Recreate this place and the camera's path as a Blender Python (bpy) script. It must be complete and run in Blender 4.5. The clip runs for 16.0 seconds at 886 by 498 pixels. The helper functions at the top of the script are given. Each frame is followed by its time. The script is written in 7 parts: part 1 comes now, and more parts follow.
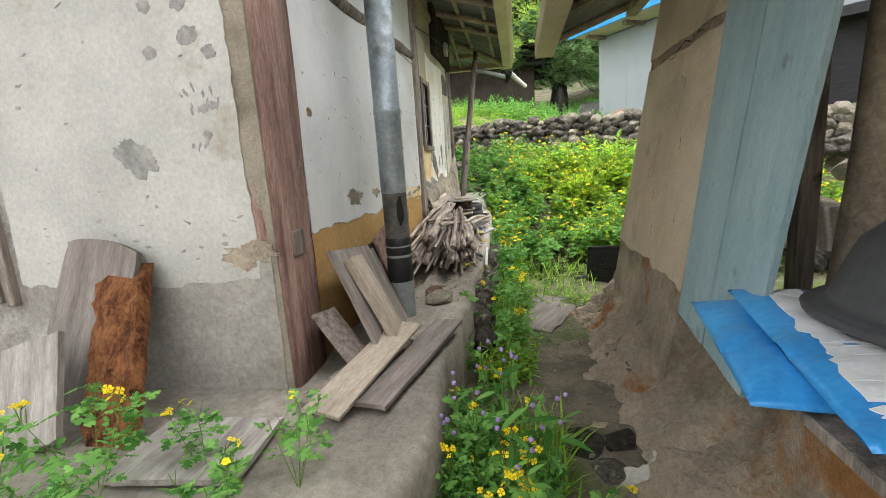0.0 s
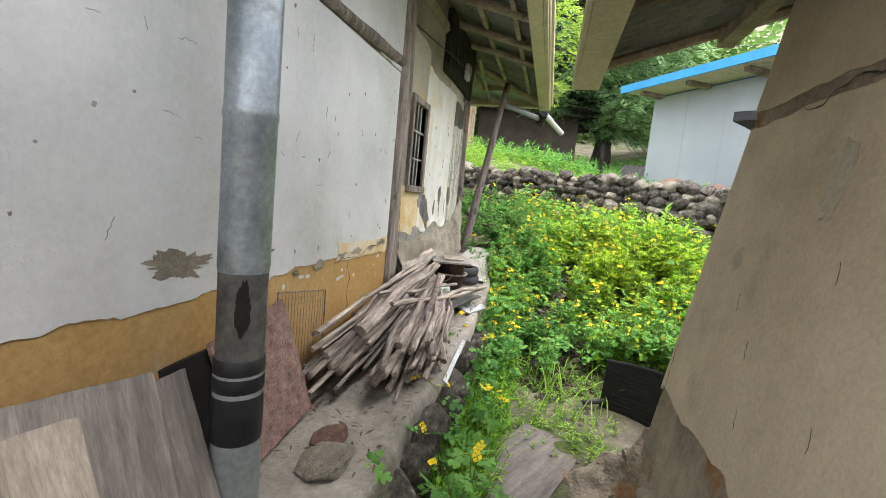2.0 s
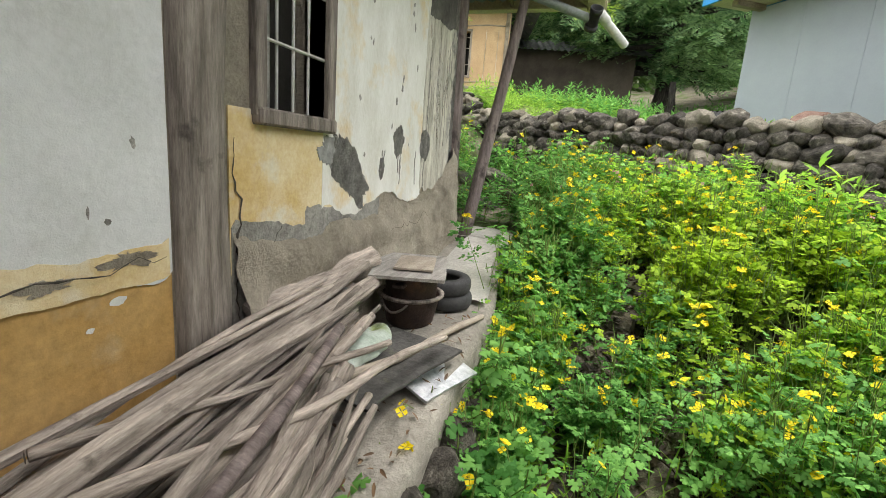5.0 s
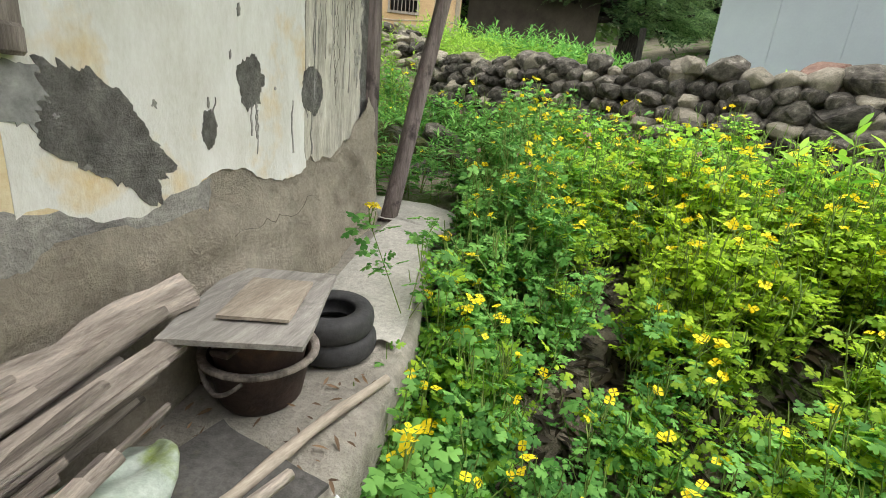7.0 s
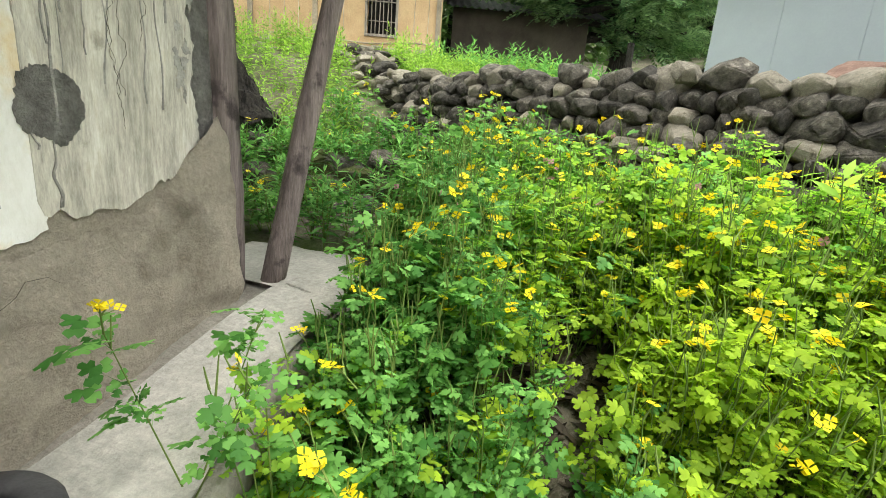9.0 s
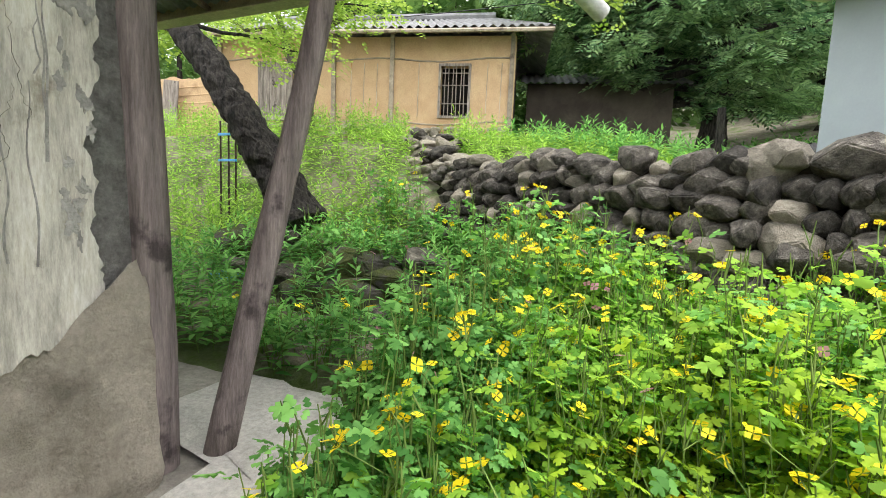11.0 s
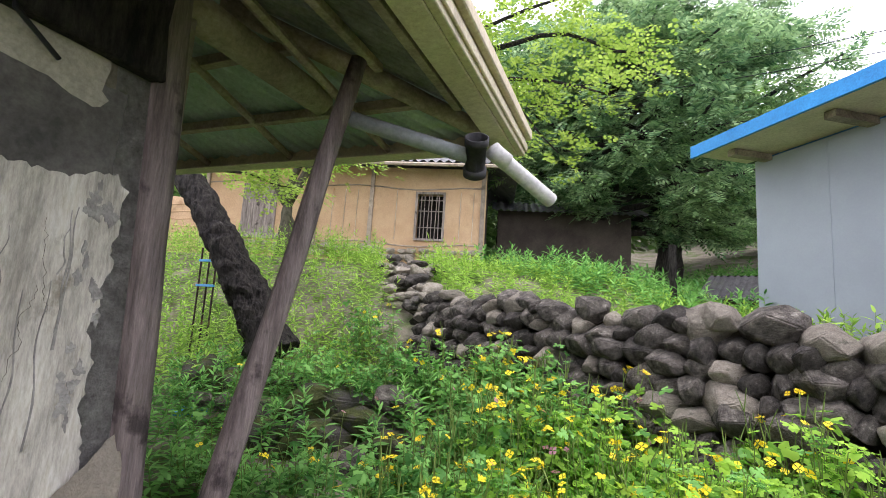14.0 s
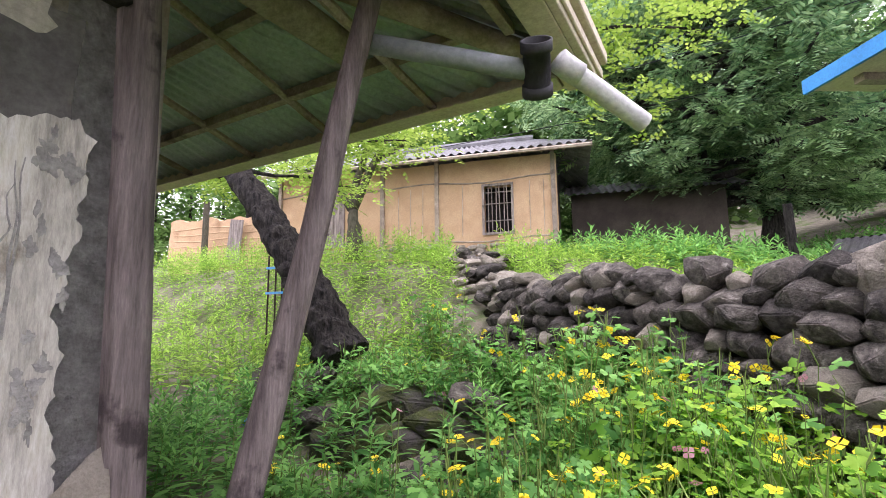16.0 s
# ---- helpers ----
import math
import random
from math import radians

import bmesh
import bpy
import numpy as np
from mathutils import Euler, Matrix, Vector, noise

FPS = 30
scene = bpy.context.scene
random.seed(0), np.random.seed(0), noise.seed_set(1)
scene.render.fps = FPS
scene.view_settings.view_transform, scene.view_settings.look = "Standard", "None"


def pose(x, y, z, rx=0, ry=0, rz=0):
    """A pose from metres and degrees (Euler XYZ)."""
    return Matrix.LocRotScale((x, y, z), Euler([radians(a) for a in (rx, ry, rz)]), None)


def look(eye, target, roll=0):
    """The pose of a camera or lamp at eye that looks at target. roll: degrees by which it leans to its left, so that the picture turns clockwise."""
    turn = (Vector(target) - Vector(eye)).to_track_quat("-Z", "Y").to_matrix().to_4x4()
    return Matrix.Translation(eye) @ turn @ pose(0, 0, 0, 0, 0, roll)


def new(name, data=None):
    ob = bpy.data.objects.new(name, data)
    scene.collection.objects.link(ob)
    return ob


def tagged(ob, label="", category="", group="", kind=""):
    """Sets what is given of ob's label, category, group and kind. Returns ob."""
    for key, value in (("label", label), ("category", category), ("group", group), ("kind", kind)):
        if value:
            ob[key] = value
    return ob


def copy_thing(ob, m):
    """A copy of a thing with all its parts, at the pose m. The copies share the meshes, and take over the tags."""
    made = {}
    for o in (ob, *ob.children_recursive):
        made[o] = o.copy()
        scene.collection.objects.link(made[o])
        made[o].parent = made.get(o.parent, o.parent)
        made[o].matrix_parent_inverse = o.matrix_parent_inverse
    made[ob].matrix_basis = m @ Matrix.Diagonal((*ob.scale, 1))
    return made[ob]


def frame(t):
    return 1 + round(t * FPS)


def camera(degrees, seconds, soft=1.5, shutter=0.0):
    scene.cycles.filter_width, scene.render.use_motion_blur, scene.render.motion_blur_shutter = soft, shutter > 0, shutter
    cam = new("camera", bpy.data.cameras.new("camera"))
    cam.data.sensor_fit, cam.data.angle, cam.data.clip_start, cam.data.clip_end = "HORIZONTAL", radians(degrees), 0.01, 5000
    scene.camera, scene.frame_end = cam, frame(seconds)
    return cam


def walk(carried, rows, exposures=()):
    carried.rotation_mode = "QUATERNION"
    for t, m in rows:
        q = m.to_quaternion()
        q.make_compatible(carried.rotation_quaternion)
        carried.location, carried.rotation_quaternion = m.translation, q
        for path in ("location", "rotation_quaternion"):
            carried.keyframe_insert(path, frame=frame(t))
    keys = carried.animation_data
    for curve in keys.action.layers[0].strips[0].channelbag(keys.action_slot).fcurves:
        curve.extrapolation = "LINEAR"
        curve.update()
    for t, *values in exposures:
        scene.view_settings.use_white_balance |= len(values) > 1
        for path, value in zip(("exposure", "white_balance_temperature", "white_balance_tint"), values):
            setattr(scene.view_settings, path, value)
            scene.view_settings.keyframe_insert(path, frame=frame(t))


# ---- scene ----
cam = camera(88.0, 16.0, soft=0.9)
PATH = [
    (0, (1.052, -1.332, 1.314), (0.721, 0.605, 0.941), -3.9),
    (0.5, (1.022, -1.02, 1.312), (0.746, 0.925, 0.941), -3.4),
    (1, (0.985, -0.615, 1.354), (0.736, 1.338, 0.999), -0.8),
    (1.5, (1.084, -0.199, 1.389), (0.779, 1.755, 1.088), 2.7),
    (2, (1.219, 0.225, 1.446), (0.788, 2.165, 1.217), 5.6),
    (2.5, (1.272, 0.616, 1.477), (0.777, 2.54, 1.246), 6.1),
    (3, (1.423, 1.108, 1.414), (0.932, 3.027, 1.138), 5.6),
    (3.5, (1.477, 1.53, 1.436), (0.986, 3.447, 1.149), 4.1),
    (4, (1.353, 1.935, 1.408), (0.819, 3.842, 1.127), 2.7),
    (4.2, (1.292, 2.072, 1.376), (0.733, 3.97, 1.083), 2.6),
    (6.3, (1.108, 3.361, 1.413), (0.586, 5.213, 0.866), 7.0),
    (6.5, (1.124, 3.438, 1.407), (0.642, 5.298, 0.852), 6.7),
    (7, (1.071, 3.689, 1.429), (0.692, 5.567, 0.854), 5.9),
    (7.5, (1.117, 3.856, 1.378), (0.835, 5.742, 0.774), 4.8),
    (8, (1.197, 4.076, 1.388), (0.945, 5.966, 0.784), 4.5),
    (8.5, (1.297, 4.307, 1.439), (1.02, 6.211, 0.894), 4.9),
    (9, (1.336, 4.645, 1.456), (0.93, 6.545, 0.98), 4.6),
    (9.2, (1.341, 4.763, 1.483), (0.869, 6.653, 1.028), 4.5),
    (11.3, (1.523, 5.366, 1.742), (0.713, 7.187, 1.576), 2.7),
    (11.5, (1.518, 5.349, 1.772), (0.709, 7.173, 1.643), 3.1),
    (12, (1.518, 5.257, 1.835), (0.742, 7.1, 1.808), 3.9),
    (12.5, (1.541, 5.206, 1.871), (0.818, 7.07, 1.926), 4.3),
    (13, (1.578, 5.198, 1.883), (0.914, 7.079, 2.02), 4.3),
    (13.5, (1.604, 5.185, 1.911), (0.949, 7.064, 2.117), 3.9),
    (14, (1.605, 5.169, 1.949), (0.886, 7.017, 2.21), 3.6),
    (14.5, (1.597, 5.237, 1.918), (0.792, 7.047, 2.195), 2.9),
    (15, (1.573, 5.33, 1.853), (0.701, 7.108, 2.135), 1.6),
    (15.5, (1.496, 5.54, 1.845), (0.554, 7.28, 2.14), 0.2),
    (16, (1.45, 5.665, 1.807), (0.444, 7.372, 2.077), -0.7),
]
walk(cam, [(t, look(eye, target, roll)) for t, eye, target, roll in PATH], exposures=[(0, 1.58, 6450, 13), (2, 1.72, 6300, 16), (3.4, 1.64, 6350, 18), (4.2, 1.36, 6500, 13), (7, 1.34, 6500, 10), (9, 1.5, 6550, 7),
    (11.5, 1.38, 6250, 15), (12.5, 1.12, 6150, 18), (13.2, 1.1, 6050, 20), (14.5, 1.26, 6000, 29), (16, 1.42, 6000, 33)])

from mathutils import geometry

# ---- daylight: bright overcast ----
world = bpy.data.worlds.new("world")
scene.world = world
world.use_nodes = True
wn = world.node_tree
wbg = wn.nodes["Background"]
sky = wn.nodes.new("ShaderNodeTexSky")
sky.sky_type, sky.sun_disc = "NISHITA", False
sky.sun_elevation, sky.sun_rotation = radians(76), radians(72)
sky.dust_density, sky.air_density, sky.ozone_density = 4.0, 1.2, 0.6
soften = wn.nodes.new("ShaderNodeMixRGB")
soften.inputs["Fac"].default_value = 0.8
soften.inputs["Color2"].default_value = (9.6, 9.6, 9.2, 1)
wn.links.new(sky.outputs["Color"], soften.inputs["Color1"])
wn.links.new(soften.outputs["Color"], wbg.inputs["Color"])
wbg.inputs["Strength"].default_value = 0.15
sun_data = bpy.data.lights.new("sun", "SUN")
sun_data.energy, sun_data.angle, sun_data.color = 1.3, radians(45), (1.0, 0.97, 0.92)
sun = new("sun", sun_data)
sun.matrix_world = look((4.4, 4.1, 14), (1, 3, 0))

rng = np.random.default_rng(7)
R = random.Random(11)


# ---- materials ----
def mat(name, c1, c2, scale=4.0, rough=0.85, bump=0.3, c3=None, scale3=1.2, edge3=(0.55, 0.65), stretch=(1, 1, 1), metal=0.0,
        fine=40.0, jitter=0.0, dist=0.01, coat=0.0, grain=0.6):
    """Two-scale mottled surface; c3: stains with a shape of their own; stretch: grain direction; jitter: brightness varies from piece to piece."""
    m = bpy.data.materials.new(name)
    m.use_nodes = True
    nt = m.node_tree
    N, L = nt.nodes.new, nt.links.new
    b = nt.nodes["Principled BSDF"]
    tc = N("ShaderNodeTexCoord")
    mp = N("ShaderNodeMapping")
    mp.inputs["Scale"].default_value = stretch
    L(tc.outputs["Object"], mp.inputs["Vector"])
    n1 = N("ShaderNodeTexNoise")
    n1.inputs["Scale"].default_value, n1.inputs["Detail"].default_value, n1.inputs["Roughness"].default_value = scale, 6, 0.65
    n2 = N("ShaderNodeTexNoise")
    n2.inputs["Scale"].default_value, n2.inputs["Detail"].default_value, n2.inputs["Roughness"].default_value = fine, 5, 0.75
    L(mp.outputs[0], n1.inputs["Vector"])
    L(mp.outputs[0], n2.inputs["Vector"])
    r = N("ShaderNodeValToRGB")
    r.color_ramp.elements[0].position, r.color_ramp.elements[1].position = 0.35, 0.68
    r.color_ramp.elements[0].color, r.color_ramp.elements[1].color = (*c1, 1), (*c2, 1)
    L(n1.outputs["Fac"], r.inputs["Fac"])
    col = r.outputs["Color"]
    if c3:
        n3 = N("ShaderNodeTexNoise")
        n3.inputs["Scale"].default_value, n3.inputs["Detail"].default_value, n3.inputs["Roughness"].default_value = scale3, 7, 0.6
        L(tc.outputs["Object"], n3.inputs["Vector"])
        r3 = N("ShaderNodeValToRGB")
        r3.color_ramp.elements[0].position, r3.color_ramp.elements[1].position = edge3
        L(n3.outputs["Fac"], r3.inputs["Fac"])
        mx = N("ShaderNodeMixRGB")
        mx.inputs["Color2"].default_value = (*c3, 1)
        L(r3.outputs["Color"], mx.inputs["Fac"])
        L(col, mx.inputs["Color1"])
        col = mx.outputs["Color"]
    mul = N("ShaderNodeMixRGB")
    mul.blend_type, mul.inputs["Fac"].default_value = "OVERLAY", grain
    L(col, mul.inputs["Color1"])
    L(n2.outputs["Fac"], mul.inputs["Color2"])
    col = mul.outputs["Color"]
    if jitter:
        oi = N("ShaderNodeObjectInfo")
        hs = N("ShaderNodeHueSaturation")
        ma = N("ShaderNodeMapRange")
        ma.inputs["To Min"].default_value, ma.inputs["To Max"].default_value = 1 - jitter, 1 + jitter
        L(oi.outputs["Random"], ma.inputs["Value"])
        L(ma.outputs[0], hs.inputs["Value"])
        L(col, hs.inputs["Color"])
        col = hs.outputs["Color"]
    L(col, b.inputs["Base Color"])
    b.inputs["Roughness"].default_value, b.inputs["Metallic"].default_value = rough, metal
    b.inputs["Specular IOR Level"].default_value = 0.3
    b.inputs["Coat Weight"].default_value = coat
    ad = N("ShaderNodeMath")
    ad.operation = "ADD"
    L(n1.outputs["Fac"], ad.inputs[0])
    L(n2.outputs["Fac"], ad.inputs[1])
    bp = N("ShaderNodeBump")
    bp.inputs["Strength"].default_value, bp.inputs["Distance"].default_value = bump, dist
    L(ad.outputs[0], bp.inputs["Height"])
    L(bp.outputs[0], b.inputs["Normal"])
    return m


def leafmat(name, c1, c2, trans=0.4, scale=1.5, rough=0.6):
    m = bpy.data.materials.new(name)
    m.use_nodes = True
    nt = m.node_tree
    N, L = nt.nodes.new, nt.links.new
    b, out = nt.nodes["Principled BSDF"], nt.nodes["Material Output"]
    g = N("ShaderNodeNewGeometry")
    n = N("ShaderNodeTexNoise")
    n.inputs["Scale"].default_value = scale
    L(g.outputs["Position"], n.inputs["Vector"])
    ad = N("ShaderNodeMath")
    ad.operation = "MULTIPLY_ADD"
    ad.inputs[1].default_value, ad.inputs[2].default_value = 0.75, -0.35
    L(g.outputs["Random Per Island"], ad.inputs[0])
    sm = N("ShaderNodeMath")
    L(ad.outputs[0], sm.inputs[0])
    L(n.outputs["Fac"], sm.inputs[1])
    r = N("ShaderNodeValToRGB")
    r.color_ramp.elements[0].position, r.color_ramp.elements[1].position = 0.2, 0.85
    r.color_ramp.elements[0].color, r.color_ramp.elements[1].color = (*c1, 1), (*c2, 1)
    L(sm.outputs[0], r.inputs["Fac"])
    L(r.outputs["Color"], b.inputs["Base Color"])
    b.inputs["Roughness"].default_value = rough
    b.inputs["Specular IOR Level"].default_value = 0.25
    t = N("ShaderNodeBsdfTranslucent")
    L(r.outputs["Color"], t.inputs["Color"])
    mx = N("ShaderNodeMixShader")
    mx.inputs["Fac"].default_value = trans
    L(b.outputs[0], mx.inputs[1])
    L(t.outputs[0], mx.inputs[2])
    L(mx.outputs[0], out.inputs["Surface"])
    return m


M_white = mat("white_limewash", (0.6, 0.61, 0.61), (0.73, 0.735, 0.735), 1.6, 0.9, 0.4, (0.53, 0.53, 0.51), 1.3, (0.54, 0.74), fine=45, grain=0.3)
M_cream = mat("cream_limewash", (0.36, 0.33, 0.26), (0.5, 0.47, 0.4), 2.5, 0.9, 0.4, (0.5, 0.38, 0.2), 1.9, (0.58, 0.7), fine=60)
M_streak = mat("streaked_limewash", (0.34, 0.315, 0.265), (0.7, 0.665, 0.58), 3.4, 0.9, 0.5, (0.3, 0.265, 0.21), 4.5, (0.6, 0.68), (1, 2.8, 0.5), fine=38, dist=0.015, grain=0.8)
M_oldwhite = mat("old_ivory_limewash", (0.38, 0.38, 0.357), (0.5, 0.5, 0.473), 1.8, 0.9, 0.45, (0.33, 0.31, 0.26), 2.3, (0.6, 0.72), fine=45, grain=0.35)
M_yellowed = mat("yellowed_limewash", (0.58, 0.4, 0.15), (0.76, 0.67, 0.47), 2.4, 0.9, 0.4, (0.68, 0.66, 0.6), 2.6, (0.54, 0.66), fine=60, grain=0.4)
M_stained = mat("rain_stained_limewash", (0.64, 0.62, 0.56), (0.82, 0.81, 0.78), 2.4, 0.9, 0.45, (0.68, 0.5, 0.22), 2.3, (0.52, 0.68), (1, 1.6, 0.7), fine=55, grain=0.4)
M_ochre = mat("ochre_paint", (0.4, 0.24, 0.078), (0.51, 0.34, 0.145), 1.5, 0.85, 0.25, (0.47, 0.37, 0.23), 2.2, (0.6, 0.72), fine=30, grain=0.5)
M_cement = mat("grey_cement_render", (0.22, 0.21, 0.195), (0.44, 0.42, 0.385), 4.0, 0.9, 0.8, (0.15, 0.14, 0.125), 2.2, (0.56, 0.68), dist=0.03, fine=30, grain=0.8)
M_mudrender = mat("sandy_mud_render", (0.31, 0.27, 0.213), (0.57, 0.508, 0.413), 2.4, 0.95, 0.9, (0.2, 0.175, 0.135), 2.1, (0.56, 0.69), dist=0.04, fine=60, grain=0.45)
M_darkcement = mat("dark_cement_patch", (0.2, 0.192, 0.178), (0.4, 0.382, 0.352), 14, 0.95, 1.0, dist=0.06, fine=60)
M_spot = mat("thin_grey_patch", (0.2, 0.2, 0.195), (0.33, 0.325, 0.31), 12, 0.95, 0.5, dist=0.01)
M_skirt = mat("pale_grey_cement", (0.26, 0.25, 0.225), (0.43, 0.41, 0.375), 2.2, 0.9, 0.6, (0.2, 0.185, 0.16), 1.5, (0.55, 0.68), dist=0.02, fine=30)
M_soot = mat("sooty_render", (0.075, 0.072, 0.066), (0.16, 0.15, 0.138), 6, 0.95, 0.6, dist=0.015)
M_beige = mat("beige_wall_plaster", (0.44, 0.365, 0.265), (0.62, 0.53, 0.405), 1.3, 0.9, 0.4, (0.34, 0.285, 0.21), 1.5, (0.57, 0.72), fine=50, grain=0.35)
M_filler = mat("greyish_wall_filler", (0.36, 0.325, 0.255), (0.47, 0.425, 0.34), 4, 0.9, 0.4, dist=0.01)
M_mud = mat("damp_mud_render", (0.33, 0.275, 0.21), (0.7, 0.6, 0.465), 2.2, 0.95, 1.0, (0.45, 0.22, 0.08), 1.7, (0.55, 0.64), dist=0.06, fine=34, grain=0.6)
M_patio = mat("worn_concrete", (0.19, 0.175, 0.15), (0.37, 0.343, 0.295), 2.4, 0.9, 0.7, (0.18, 0.17, 0.125), 1.6, (0.56, 0.68), dist=0.025, fine=30)
M_patiolight = mat("pale_concrete", (0.38, 0.365, 0.33), (0.52, 0.5, 0.455), 3, 0.9, 0.5, dist=0.015)
M_soil = mat("damp_soil", (0.13, 0.114, 0.086), (0.3, 0.262, 0.2), 3.5, 0.95, 1.0, (0.09, 0.135, 0.032), 0.9, (0.5, 0.62), dist=0.03)
M_rock = mat("field_rock", (0.04, 0.036, 0.03), (0.19, 0.17, 0.142), 5, 0.9, 1.0, (0.34, 0.315, 0.268), 4.5, (0.59, 0.69), dist=0.03, jitter=0.55, fine=26, grain=0.7)
M_rockpale = mat("pale_field_rock", (0.24, 0.212, 0.165), (0.42, 0.38, 0.305), 5, 0.9, 0.9, (0.13, 0.125, 0.09), 4, (0.6, 0.7), dist=0.03, jitter=0.25)
M_rockred = mat("reddish_field_rock", (0.16, 0.09, 0.07), (0.28, 0.18, 0.14), 5, 0.85, 0.8, dist=0.03)
M_moss = mat("mossy_rock", (0.028, 0.04, 0.009), (0.12, 0.14, 0.035), 7, 0.95, 1.0, (0.09, 0.083, 0.072), 2.5, (0.46, 0.58), dist=0.04, fine=50, grain=0.8)
M_redwood = mat("faded_red_timber", (0.17, 0.1, 0.083), (0.42, 0.275, 0.235), 5, 0.8, 0.7, (0.32, 0.26, 0.215), 4, (0.6, 0.68), (3.2, 3.2, 0.4), grain=0.7)
M_greywood = mat("weathered_grey_timber", (0.14, 0.118, 0.103), (0.39, 0.338, 0.296), 6, 0.85, 0.9, (0.065, 0.055, 0.048), 5, (0.61, 0.7), stretch=(4, 4, 0.4), jitter=0.15, grain=0.7)
M_greywoody = mat("weathered_grey_log", (0.18, 0.15, 0.128), (0.56, 0.485, 0.42), 5, 0.85, 0.9, (0.09, 0.072, 0.06), 7, (0.6, 0.7), stretch=(5, 0.7, 5), jitter=0.35, grain=0.6, dist=0.015, fine=22)
M_purplewood = mat("dark_weathered_pole", (0.12, 0.095, 0.09), (0.3, 0.245, 0.23), 6, 0.8, 0.8, (0.065, 0.05, 0.05), 5, (0.57, 0.66), (3.5, 3.5, 0.35), grain=0.8)
M_boardgrey = mat("grey_weathered_board", (0.15, 0.132, 0.118), (0.29, 0.26, 0.235), 6, 0.85, 0.5, stretch=(4, 0.5, 4), jitter=0.12)
M_boardlight = mat("bleached_grey_board", (0.22, 0.205, 0.19), (0.4, 0.375, 0.345), 6, 0.85, 0.6, (0.15, 0.14, 0.125), 4, (0.6, 0.7), stretch=(4, 0.5, 4), jitter=0.1)
M_boardpale = mat("pale_plywood", (0.28, 0.235, 0.19), (0.42, 0.365, 0.3), 5, 0.8, 0.3, stretch=(3, 0.5, 3))
M_rot = mat("rotten_orange_wood", (0.16, 0.05, 0.018), (0.52, 0.22, 0.085), 10, 0.95, 1.0, (0.07, 0.025, 0.012), 9, (0.57, 0.65), (2, 2, 0.5), dist=0.05, grain=0.8)
M_blueplank = mat("faded_blue_paint", (0.2, 0.3, 0.325), (0.28, 0.375, 0.395), 2.2, 0.75, 0.3, (0.16, 0.2, 0.2), 4, (0.64, 0.7), (3, 3, 0.5), grain=0.4)
M_pipe = mat("galvanised_pipe", (0.23, 0.27, 0.3), (0.4, 0.45, 0.48), 4, 0.42, 0.15, (0.13, 0.14, 0.14), 3, (0.54, 0.66), metal=0.6)
M_burnt = mat("sooty_pipe", (0.06, 0.058, 0.055), (0.17, 0.165, 0.155), 6, 0.7, 0.2, metal=0.3)
M_tape = mat("black_tape", (0.012, 0.012, 0.014), (0.03, 0.03, 0.033), 8, 0.45, 0.1)
M_greyplastic = mat("grey_plastic", (0.19, 0.21, 0.21), (0.26, 0.285, 0.285), 3, 0.5, 0.1)
M_shed = mat("pale_blue_panel", (0.28, 0.31, 0.345), (0.325, 0.36, 0.395), 0.7, 0.6, 0.01, grain=0.08)
M_blueroof = mat("bright_blue_fascia", (0.02, 0.2, 0.5), (0.03, 0.27, 0.62), 2, 0.45, 0.05)
M_soffit = mat("cream_soffit", (0.5, 0.44, 0.31), (0.62, 0.55, 0.4), 2, 0.7, 0.15, (0.36, 0.31, 0.22), 2, (0.6, 0.7))
M_timber = mat("brown_rafter", (0.22, 0.18, 0.138), (0.4, 0.335, 0.26), 5, 0.85, 0.5, (0.12, 0.095, 0.07), 3, (0.6, 0.7), jitter=0.2)
M_green = mat("dull_green_sheet", (0.3, 0.38, 0.345), (0.44, 0.52, 0.48), 2, 0.5, 0.15, (0.2, 0.22, 0.19), 2.2, (0.6, 0.72))
M_slate = mat("grey_cement_tile", (0.14, 0.14, 0.142), (0.27, 0.27, 0.272), 4, 0.85, 0.5, (0.11, 0.11, 0.1), 2, (0.55, 0.68))
# hut tiles: the shade of the trees is put into this colour
M_tileshade = mat("mossy_tile_with_tree_shade", (0.022, 0.022, 0.022), (0.06, 0.06, 0.058), 5, 0.9, 0.5, (0.04, 0.045, 0.03), 2, (0.55, 0.68))
M_felt = mat("black_roofing_felt", (0.05, 0.048, 0.045), (0.12, 0.115, 0.108), 5, 0.85, 0.5, (0.15, 0.15, 0.09), 3, (0.58, 0.68))
M_farwall = mat("tan_mud_wall", (0.45, 0.3, 0.17), (0.56, 0.4, 0.24), 1.5, 0.95, 0.4, (0.36, 0.23, 0.13), 1.5, (0.58, 0.7))
# mud colour with shade put in, for walls away from the light
M_mudshade = mat("mud_wall_with_shade", (0.05, 0.04, 0.033), (0.09, 0.075, 0.06), 1.5, 0.95, 0.4)
M_iron = mat("rusty_cast_iron", (0.03, 0.022, 0.02), (0.085, 0.055, 0.045), 6, 0.6, 0.4, (0.13, 0.07, 0.04), 4, (0.6, 0.7), metal=0.4)
M_rubber = mat("dusty_rubber", (0.028, 0.028, 0.03), (0.055, 0.054, 0.055), 8, 0.75, 0.3)
M_blackcloth = mat("black_ribbed_sheet", (0.008, 0.008, 0.009), (0.022, 0.022, 0.024), 6, 0.65, 0.4, stretch=(1, 1, 8))
M_basin = mat("charcoal_rubber_basin", (0.045, 0.047, 0.052), (0.065, 0.068, 0.074), 3, 0.5, 0.1)
M_bagblue = mat("bright_blue_bag", (0.03, 0.25, 0.62), (0.05, 0.34, 0.75), 3, 0.35, 0.15, coat=0.3)
